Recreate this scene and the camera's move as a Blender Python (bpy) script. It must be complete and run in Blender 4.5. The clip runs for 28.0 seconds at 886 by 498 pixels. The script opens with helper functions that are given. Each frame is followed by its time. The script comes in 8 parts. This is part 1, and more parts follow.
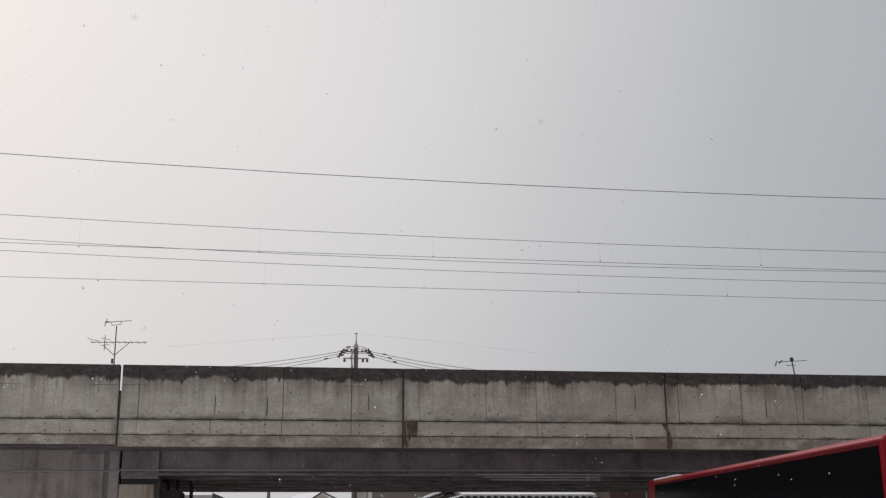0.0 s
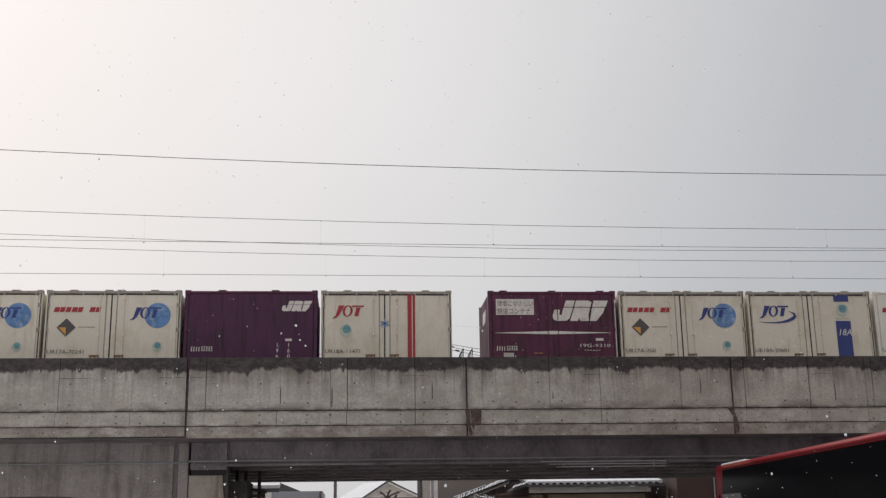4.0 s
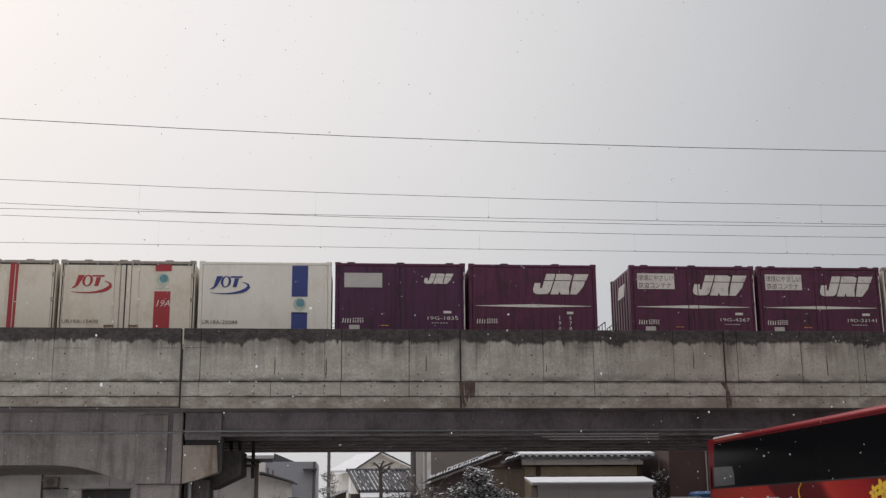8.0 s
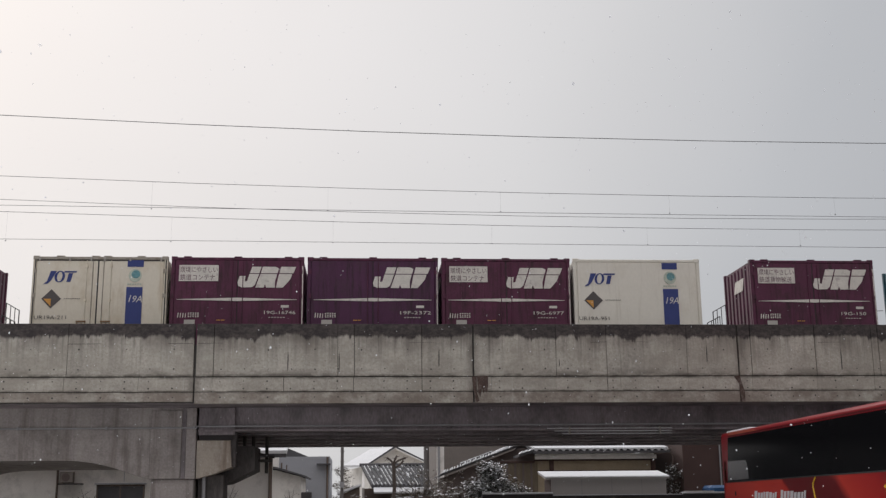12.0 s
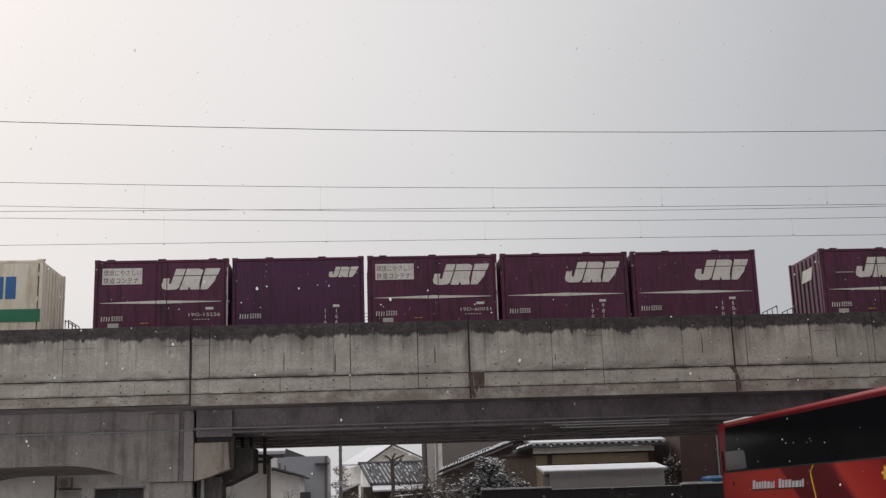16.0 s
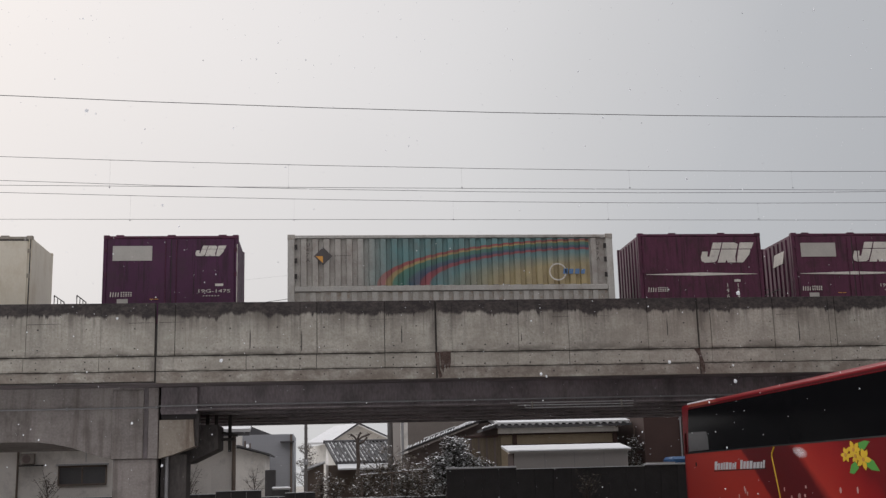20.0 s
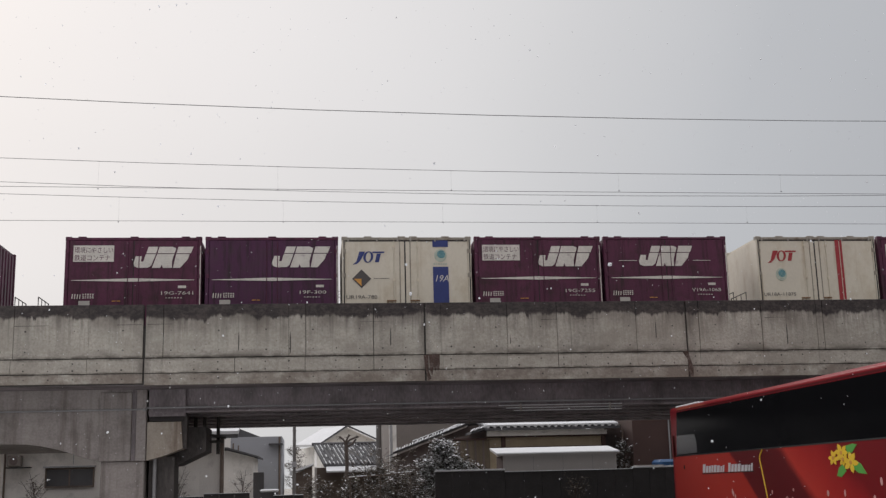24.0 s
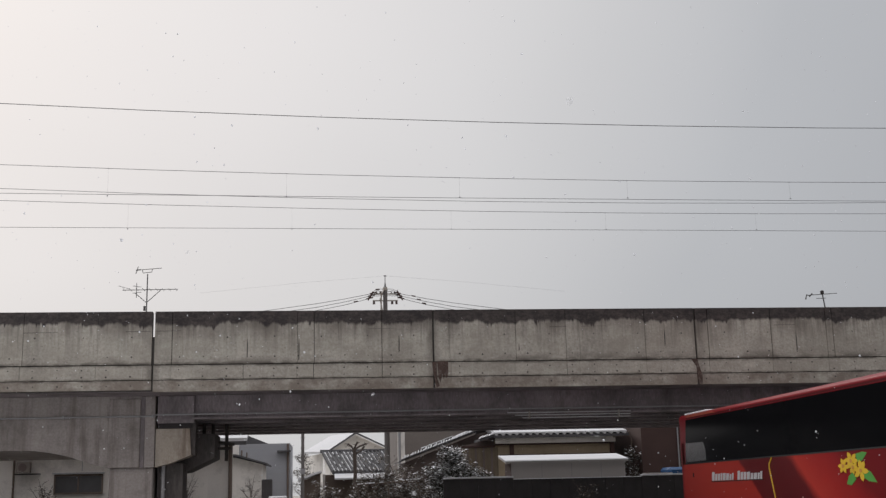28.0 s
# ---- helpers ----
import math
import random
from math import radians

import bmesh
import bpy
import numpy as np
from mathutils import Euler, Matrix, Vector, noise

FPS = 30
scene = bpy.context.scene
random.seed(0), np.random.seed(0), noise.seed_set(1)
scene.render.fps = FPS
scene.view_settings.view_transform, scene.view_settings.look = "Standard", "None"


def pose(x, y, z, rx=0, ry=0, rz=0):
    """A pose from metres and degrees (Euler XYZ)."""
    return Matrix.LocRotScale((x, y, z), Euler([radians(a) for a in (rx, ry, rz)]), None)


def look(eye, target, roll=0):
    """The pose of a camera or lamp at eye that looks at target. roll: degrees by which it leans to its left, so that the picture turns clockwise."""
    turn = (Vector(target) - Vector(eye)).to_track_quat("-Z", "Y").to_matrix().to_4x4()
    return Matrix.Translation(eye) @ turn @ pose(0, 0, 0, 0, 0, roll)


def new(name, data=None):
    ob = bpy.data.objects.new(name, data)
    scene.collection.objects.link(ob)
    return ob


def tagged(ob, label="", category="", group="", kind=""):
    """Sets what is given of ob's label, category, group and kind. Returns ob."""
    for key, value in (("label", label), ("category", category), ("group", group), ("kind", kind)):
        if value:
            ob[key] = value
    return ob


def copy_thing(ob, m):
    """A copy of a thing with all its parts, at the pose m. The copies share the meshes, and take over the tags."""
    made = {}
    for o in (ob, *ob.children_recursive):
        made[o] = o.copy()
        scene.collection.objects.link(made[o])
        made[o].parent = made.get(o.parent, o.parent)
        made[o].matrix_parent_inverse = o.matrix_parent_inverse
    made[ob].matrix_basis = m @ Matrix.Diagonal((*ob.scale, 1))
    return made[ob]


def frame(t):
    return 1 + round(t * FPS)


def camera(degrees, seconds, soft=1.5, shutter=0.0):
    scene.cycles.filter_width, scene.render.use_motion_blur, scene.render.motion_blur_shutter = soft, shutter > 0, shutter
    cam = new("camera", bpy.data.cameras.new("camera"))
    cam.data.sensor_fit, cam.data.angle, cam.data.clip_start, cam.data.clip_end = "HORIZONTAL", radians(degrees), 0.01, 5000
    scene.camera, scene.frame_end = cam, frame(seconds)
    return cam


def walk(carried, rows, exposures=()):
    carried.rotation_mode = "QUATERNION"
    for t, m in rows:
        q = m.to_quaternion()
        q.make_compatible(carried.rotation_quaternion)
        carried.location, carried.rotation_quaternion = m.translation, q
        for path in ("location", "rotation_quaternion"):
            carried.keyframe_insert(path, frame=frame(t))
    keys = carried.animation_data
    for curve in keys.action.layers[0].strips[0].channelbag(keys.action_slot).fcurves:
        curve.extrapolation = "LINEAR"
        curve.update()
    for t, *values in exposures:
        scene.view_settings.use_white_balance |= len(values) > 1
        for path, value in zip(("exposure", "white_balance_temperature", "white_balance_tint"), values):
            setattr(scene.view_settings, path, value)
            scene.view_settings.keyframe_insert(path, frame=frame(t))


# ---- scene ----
FOV = 42.83
EYE = (0.0, 0.0, 1.7)
# seconds, yaw (left positive), pitch, lean to the right, in degrees
AIM = [
    (0, -7.68, 15.09, 0.39), (0.5, -6.97, 15.10, 0.10), (1, -6.79, 15.27, 0.09), (1.5, -6.71, 15.48, 0.14),
    (2, -6.33, 14.98, 0.30), (2.5, -5.90, 14.23, 0.89), (3, -5.55, 14.04, 0.76), (3.5, -4.55, 14.67, 0.76),
    (5.5, -4.71, 13.82, 1.14), (6, -4.70, 13.84, 1.03), (6.5, -4.71, 13.65, 0.96), (7, -4.77, 13.40, 1.03),
    (7.5, -5.06, 13.39, 0.73), (8, -4.77, 13.14, 0.47), (8.5, -4.91, 13.03, 0.42), (9, -4.48, 13.18, 0.47),
    (9.5, -4.50, 13.20, -0.01), (10, -4.35, 13.16, 0.18), (10.5, -4.70, 13.02, 0.55), (11, -4.05, 13.22, 0.69),
    (11.5, -4.28, 12.76, 0.50), (12, -4.13, 12.88, 0.58), (12.5, -4.14, 12.76, 0.78), (14.5, -4.25, 12.88, 1.44),
    (15, -3.71, 13.52, 1.71), (15.5, -4.11, 12.90, 1.79), (16, -4.46, 12.71, 1.91), (16.5, -4.71, 12.82, 1.91),
    (17, -4.71, 12.88, 2.03), (17.5, -4.67, 12.73, 1.61), (18, -5.00, 12.62, 1.56), (18.5, -4.89, 12.57, 1.51),
    (19, -5.16, 12.21, 1.17), (19.5, -5.49, 11.75, 1.30), (20, -6.09, 11.64, 1.53), (20.5, -6.27, 11.84, 1.44),
    (21, -6.49, 11.72, 0.76), (21.5, -6.36, 11.86, 0.56), (23.5, -6.80, 11.32, 1.61), (24, -6.65, 11.75, 1.48),
    (24.5, -6.59, 11.50, 1.27), (25, -6.62, 11.59, 1.10), (25.5, -6.30, 11.83, 1.09), (26, -5.83, 12.35, 1.02),
    (26.5, -5.93, 12.39, 1.17), (27, -6.05, 12.34, 1.18), (27.5, -6.11, 12.08, 1.35), (28, -6.22, 12.12, 1.36),
]

def aim(yaw, pitch, lean):
    y, p = radians(yaw), radians(pitch)
    target = (EYE[0] - math.sin(y) * math.cos(p) * 30, EYE[1] + math.cos(y) * math.cos(p) * 30, EYE[2] + math.sin(p) * 30)
    return look(EYE, target, -lean)


cam = camera(FOV, 28.0, 1.35)
walk(cam, [(t, aim(a, b, c)) for t, a, b, c in AIM], exposures=[(0, 0.08, 6420, 14), (1.2, 0.05, 6420, 14), (2.4, 0.16, 6420, 14), (3.2, 0.2, 6420, 14), (10, 0.2, 6420, 14), (14.5, 0.17, 6420, 14), (16.5, 0.16, 6420, 14), (18, 0.14, 6420, 14), (20.1, 0.17, 6420, 14), (20.9, 0.32, 6420, 14), (21.6, 0.32, 6420, 14), (23.8, 0.2, 6420, 14), (27.2, 0.2, 6420, 14), (28, 0.13, 6420, 14)])

# ---- light: overcast winter sky, the sun a soft glow ahead and to the left ----
SUN_YAW, SUN_EL = 26.0, 30.0
sun_dir = Vector((-math.sin(radians(SUN_YAW)) * math.cos(radians(SUN_EL)), math.cos(radians(SUN_YAW)) * math.cos(radians(SUN_EL)), math.sin(radians(SUN_EL))))
world = bpy.data.worlds.new("world")
scene.world = world
world.use_nodes = True
wn, wl = world.node_tree.nodes, world.node_tree.links
wn.clear()
w_out = wn.new("ShaderNodeOutputWorld")
w_sky = wn.new("ShaderNodeTexSky")
w_sky.sky_type, w_sky.sun_disc = "NISHITA", False
w_sky.sun_elevation, w_sky.sun_rotation, w_sky.dust_density = radians(SUN_EL), radians(-SUN_YAW), 6.0
w_bg1 = wn.new("ShaderNodeBackground")
w_bg1.inputs[1].default_value = 0.003
wl.new(w_sky.outputs[0], w_bg1.inputs[0])
w_tc = wn.new("ShaderNodeTexCoord")
w_dot = wn.new("ShaderNodeVectorMath")
w_dot.operation = "DOT_PRODUCT"
w_dot.inputs[1].default_value = sun_dir
wl.new(w_tc.outputs["Generated"], w_dot.inputs[0])
w_ramp = wn.new("ShaderNodeValToRGB")
w_ramp.color_ramp.interpolation = "LINEAR"
for k, (p, c) in enumerate(((0.52, (0.338, 0.355, 0.365)), (1.0, (0.640, 0.632, 0.612)), (0.70, (0.408, 0.425, 0.430)), (0.82, (0.535, 0.542, 0.532)), (0.93, (0.630, 0.625, 0.606)), (0.25, (0.39, 0.383, 0.375)))):
    stop = w_ramp.color_ramp.elements[k] if k < 2 else w_ramp.color_ramp.elements.new(p)
    stop.position, stop.color = p, (*c, 1)
wl.new(w_dot.outputs["Value"], w_ramp.inputs[0])
w_noise = wn.new("ShaderNodeTexNoise")
w_noise.inputs["Scale"].default_value, w_noise.inputs["Detail"].default_value = 1.6, 3.0
wl.new(w_tc.outputs["Generated"], w_noise.inputs["Vector"])
w_sep = wn.new("ShaderNodeSeparateXYZ")
wl.new(w_tc.outputs["Generated"], w_sep.inputs[0])
w_el = wn.new("ShaderNodeMapRange")
w_el.inputs[1].default_value, w_el.inputs[2].default_value, w_el.inputs[3].default_value, w_el.inputs[4].default_value = 0.50, 1.0, 1.0, 4.1
wl.new(w_sep.outputs[2], w_el.inputs[0])
w_nm = wn.new("ShaderNodeMapRange")
w_nm.inputs[1].default_value, w_nm.inputs[2].default_value, w_nm.inputs[3].default_value, w_nm.inputs[4].default_value = 0.3, 0.7, 0.94, 1.06
wl.new(w_noise.outputs[0], w_nm.inputs[0])
w_mul = wn.new("ShaderNodeMath")
w_mul.operation = "MULTIPLY"
wl.new(w_el.outputs[0], w_mul.inputs[0])
wl.new(w_nm.outputs[0], w_mul.inputs[1])
w_bg2 = wn.new("ShaderNodeBackground")
wl.new(w_ramp.outputs[0], w_bg2.inputs[0])
wl.new(w_mul.outputs[0], w_bg2.inputs[1])
w_add = wn.new("ShaderNodeAddShader")
wl.new(w_bg1.outputs[0], w_add.inputs[0])
wl.new(w_bg2.outputs[0], w_add.inputs[1])
wl.new(w_add.outputs[0], w_out.inputs[0])
sun = new("sun", bpy.data.lights.new("sun", "SUN"))
sun.data.energy, sun.data.angle, sun.data.color = 0.8, radians(14), (1.0, 0.95, 0.88)
sun.matrix_world = look((0, 0, 60), Vector((0, 0, 60)) - sun_dir)


# ---- materials ----
def material(name, base, rough=0.7, metal=0.0, var=0.15, scale=3.0, fine=40.0, bump=0.15, stain=None, stain_amount=0.0, coat=0.0, stretch=(1, 1, 1)):
    """Paint, concrete, metal and so on: base colour with wear at two scales, an optional stain colour, and fine relief."""
    m = bpy.data.materials.new(name)
    m.use_nodes = True
    n, l = m.node_tree.nodes, m.node_tree.links
    b = n["Principled BSDF"]
    tc = n.new("ShaderNodeTexCoord")
    mp = n.new("ShaderNodeMapping")
    mp.inputs["Scale"].default_value = stretch
    l.new(tc.outputs["Object"], mp.inputs[0])
    rnd = n.new("ShaderNodeObjectInfo")
    off = n.new("ShaderNodeVectorMath")
    off.operation = "MULTIPLY_ADD"
    off.inputs[1].default_value = (17.0, 9.0, 5.0)
    l.new(rnd.outputs["Random"], off.inputs[0])
    l.new(mp.outputs[0], off.inputs[2])
    big, small = n.new("ShaderNodeTexNoise"), n.new("ShaderNodeTexNoise")
    big.inputs["Scale"].default_value, big.inputs["Detail"].default_value = scale, 5.0
    small.inputs["Scale"].default_value, small.inputs["Detail"].default_value = fine, 3.0
    l.new(off.outputs[0], big.inputs["Vector"])
    l.new(off.outputs[0], small.inputs["Vector"])
    add = n.new("ShaderNodeMath")
    add.operation = "ADD"
    l.new(big.outputs[0], add.inputs[0])
    l.new(small.outputs[0], add.inputs[1])
    rng = n.new("ShaderNodeMapRange")
    rng.inputs[1].default_value, rng.inputs[2].default_value, rng.inputs[3].default_value, rng.inputs[4].default_value = 0.6, 1.4, 1 - var, 1 + var
    l.new(add.outputs[0], rng.inputs[0])
    mul = n.new("ShaderNodeVectorMath")
    mul.operation = "SCALE"
    mul.inputs[0].default_value = base
    l.new(rng.outputs[0], mul.inputs["Scale"])
    colour = mul.outputs[0]
    if stain:
        sn = n.new("ShaderNodeTexNoise")
        sn.inputs["Scale"].default_value, sn.inputs["Detail"].default_value, sn.inputs["Roughness"].default_value = scale * 1.7, 6.0, 0.7
        l.new(off.outputs[0], sn.inputs["Vector"])
        sr = n.new("ShaderNodeMapRange")
        sr.inputs[1].default_value, sr.inputs[2].default_value, sr.inputs[3].default_value, sr.inputs[4].default_value = 0.5, 0.72, 0.0, stain_amount
        l.new(sn.outputs[0], sr.inputs[0])
        mx = n.new("ShaderNodeMix")
        mx.data_type = "RGBA"
        mx.inputs[7].default_value = (*stain, 1)
        l.new(sr.outputs[0], mx.inputs[0])
        l.new(colour, mx.inputs[6])
        colour = mx.outputs[2]
    l.new(colour, b.inputs["Base Color"])
    b.inputs["Roughness"].default_value, b.inputs["Metallic"].default_value = rough, metal
    if coat:
        b.inputs["Coat Weight"].default_value, b.inputs["Coat Roughness"].default_value = coat, 0.08
    if bump:
        bp = n.new("ShaderNodeBump")
        bp.inputs["Strength"].default_value, bp.inputs["Distance"].default_value = bump, 0.02
        l.new(add.outputs[0], bp.inputs["Height"])
        l.new(bp.outputs[0], b.inputs["Normal"])
    return m


def fascia_concrete():
    """Grey board-marked concrete; a wet, mossy band runs down from the coping in uneven drips, with rust-brown washes."""
    m = material("fascia_concrete", (0.418, 0.392, 0.345), 0.85, 0, 0.30, 1.1, 16, 0.45)
    n, l = m.node_tree.nodes, m.node_tree.links
    b = n["Principled BSDF"]
    old = b.inputs["Base Color"].links[0].from_socket
    g = n.new("ShaderNodeNewGeometry")
    sep = n.new("ShaderNodeSeparateXYZ")
    l.new(g.outputs["Position"], sep.inputs[0])

    def noise_of(stretch, scale, detail=4.0, rough=0.6):
        mp = n.new("ShaderNodeMapping")
        mp.inputs["Scale"].default_value = stretch
        l.new(g.outputs["Position"], mp.inputs[0])
        t = n.new("ShaderNodeTexNoise")
        t.inputs["Scale"].default_value, t.inputs["Detail"].default_value, t.inputs["Roughness"].default_value = scale, detail, rough
        l.new(mp.outputs[0], t.inputs["Vector"])
        return t.outputs[0]

    def maths(op, a, c):
        t = n.new("ShaderNodeMath")
        t.operation = op
        for k, q in ((0, a), (1, c)):
            if isinstance(q, (int, float)):
                t.inputs[k].default_value = q
            else:
                l.new(q, t.inputs[k])
        return t.outputs[0]

    def ranged(a, i0, i1, o0, o1):
        t = n.new("ShaderNodeMapRange")
        t.inputs[1].default_value, t.inputs[2].default_value, t.inputs[3].default_value, t.inputs[4].default_value = i0, i1, o0, o1
        l.new(a, t.inputs[0])
        return t.outputs[0]

    def mixed(fac, a, rgb):
        t = n.new("ShaderNodeMix")
        t.data_type = "RGBA"
        l.new(fac, t.inputs[0])
        l.new(a, t.inputs[6])
        t.inputs[7].default_value = (*rgb, 1)
        return t.outputs[2]

    wide, drip, spike = noise_of((0.8, 0.0, 0.0), 1.0), noise_of((2.6, 0.0, 0.1), 1.0, 4.0, 0.62), noise_of((8.0, 0.0, 0.12), 1.0, 2.0, 0.6)
    edge = maths("ADD", maths("ADD", maths("MULTIPLY", wide, 0.50), maths("MULTIPLY", drip, 0.40)), ranged(spike, 0.58, 0.8, 0.0, 0.16))
    lower = maths("SUBTRACT", 6.55, edge)
    wet = ranged(maths("SUBTRACT", sep.outputs[2], lower), -0.03, 0.035, 0.0, 0.96)
    streak = noise_of((7.0, 0.0, 0.30), 1.0, 5.0, 0.7)
    runs = maths("MULTIPLY", ranged(streak, 0.48, 0.62, 0.0, 0.75), ranged(sep.outputs[2], 5.2, 6.25, 0.06, 1.0))
    fine_runs = maths("MULTIPLY", ranged(noise_of((21.0, 0.0, 0.8), 1.0, 3.0, 0.6), 0.56, 0.68, 0.0, 0.45), ranged(noise_of((0.9, 0.0, 0.9), 1.0, 3.0, 0.6), 0.46, 0.62, 0.0, 1.0))
    fleck = ranged(noise_of((9.0, 1.0, 9.0), 1.0, 6.0, 0.75), 0.56, 0.70, 0.0, 0.55)
    blotch = ranged(noise_of((0.8, 1.0, 1.3), 1.0, 6.0, 0.68), 0.42, 0.64, 0.0, 0.72)
    pale = ranged(noise_of((1.3, 1.0, 0.8), 1.3, 5.0, 0.6), 0.52, 0.75, 0.0, 0.5)
    ledge = maths("MULTIPLY", ranged(noise_of((1.1, 1.0, 3.0), 1.0, 5.0, 0.7), 0.42, 0.60, 0.0, 0.85), maths("MULTIPLY", ranged(sep.outputs[2], 5.0, 5.06, 0.0, 1.0), ranged(sep.outputs[2], 5.09, 5.30, 1.0, 0.0)))
    foot = maths("MULTIPLY", ranged(noise_of((1.8, 1.0, 2.2), 1.0, 5.0, 0.7), 0.36, 0.60, 0.0, 0.85), ranged(sep.outputs[2], 4.61, 4.70, 1.0, 0.0))
    # grime that has run down along the expansion joints, and soot under the wet edge
    apart = maths("PINGPONG", maths("ADD", sep.outputs[0], 40.57), 3.62)
    rough_edge = noise_of((3.0, 1.0, 1.6), 1.0, 5.0, 0.7)
    joint = maths("MULTIPLY", ranged(maths("ADD", apart, maths("MULTIPLY", rough_edge, 0.5)), 0.22, 0.48, 0.68, 0.0), ranged(noise_of((2.0, 1.0, 1.1), 1.0, 4.0, 0.6), 0.38, 0.56, 0.25, 1.0))
    soot = maths("MULTIPLY", ranged(maths("SUBTRACT", sep.outputs[2], lower), -0.42, -0.02, 0.0, 0.75), ranged(noise_of((1.1, 1.0, 0.5), 1.0, 5.0, 0.65), 0.42, 0.62, 0.0, 1.0))
    # dirt that clings along the two level joints, pits, and pale runs of lime
    near_mid = ranged(maths("ABSOLUTE", maths("SUBTRACT", sep.outputs[2], 5.052), 0.0), 0.012, 0.085, 1.0, 0.0)
    near_low = ranged(maths("ABSOLUTE", maths("SUBTRACT", sep.outputs[2], 4.662), 0.0), 0.010, 0.065, 1.0, 0.0)
    crust = ranged(noise_of((2.2, 1.0, 7.0), 1.0, 6.0, 0.75), 0.40, 0.60, 0.0, 1.0)
    seams = maths("MULTIPLY", maths("MAXIMUM", near_mid, near_low), crust)
    pits = ranged(noise_of((26.0, 1.0, 26.0), 1.0, 2.0, 0.5), 0.66, 0.72, 0.0, 0.6)
    lime = maths("MULTIPLY", ranged(noise_of((11.0, 0.0, 0.35), 1.0, 4.0, 0.65), 0.54, 0.66, 0.0, 0.45), ranged(noise_of((0.7, 0.0, 0.6), 1.0, 3.0, 0.6), 0.45, 0.60, 0.0, 1.0))
    c = mixed(pale, old, (0.50, 0.495, 0.435))
    c = mixed(lime, c, (0.56, 0.55, 0.50))
    c = mixed(pits, c, (0.17, 0.155, 0.13))
    c = mixed(blotch, c, (0.29, 0.265, 0.225))
    c = mixed(fleck, c, (0.24, 0.215, 0.18))
    c = mixed(fine_runs, c, (0.21, 0.185, 0.15))
    c = mixed(runs, c, (0.16, 0.145, 0.125))
    c = mixed(joint, c, (0.11, 0.095, 0.082))
    c = mixed(soot, c, (0.12, 0.105, 0.092))
    c = mixed(ledge, c, (0.15, 0.135, 0.115))
    c = mixed(foot, c, (0.19, 0.155, 0.13))
    c = mixed(seams, c, (0.095, 0.082, 0.070))
    moss = ranged(noise_of((6.0, 1.0, 9.0), 1.0, 6.0, 0.75), 0.42, 0.66, 0.0, 1.0)
    t = n.new("ShaderNodeMix")
    t.data_type = "RGBA"
    t.inputs[6].default_value, t.inputs[7].default_value = (0.025, 0.0205, 0.0215, 1), (0.076, 0.061, 0.058, 1)
    l.new(moss, t.inputs[0])
    t2 = n.new("ShaderNodeMix")
    t2.data_type = "RGBA"
    l.new(wet, t2.inputs[0])
    l.new(c, t2.inputs[6])
    l.new(t.outputs[2], t2.inputs[7])
    l.new(t2.outputs[2], b.inputs["Base Color"])
    return m


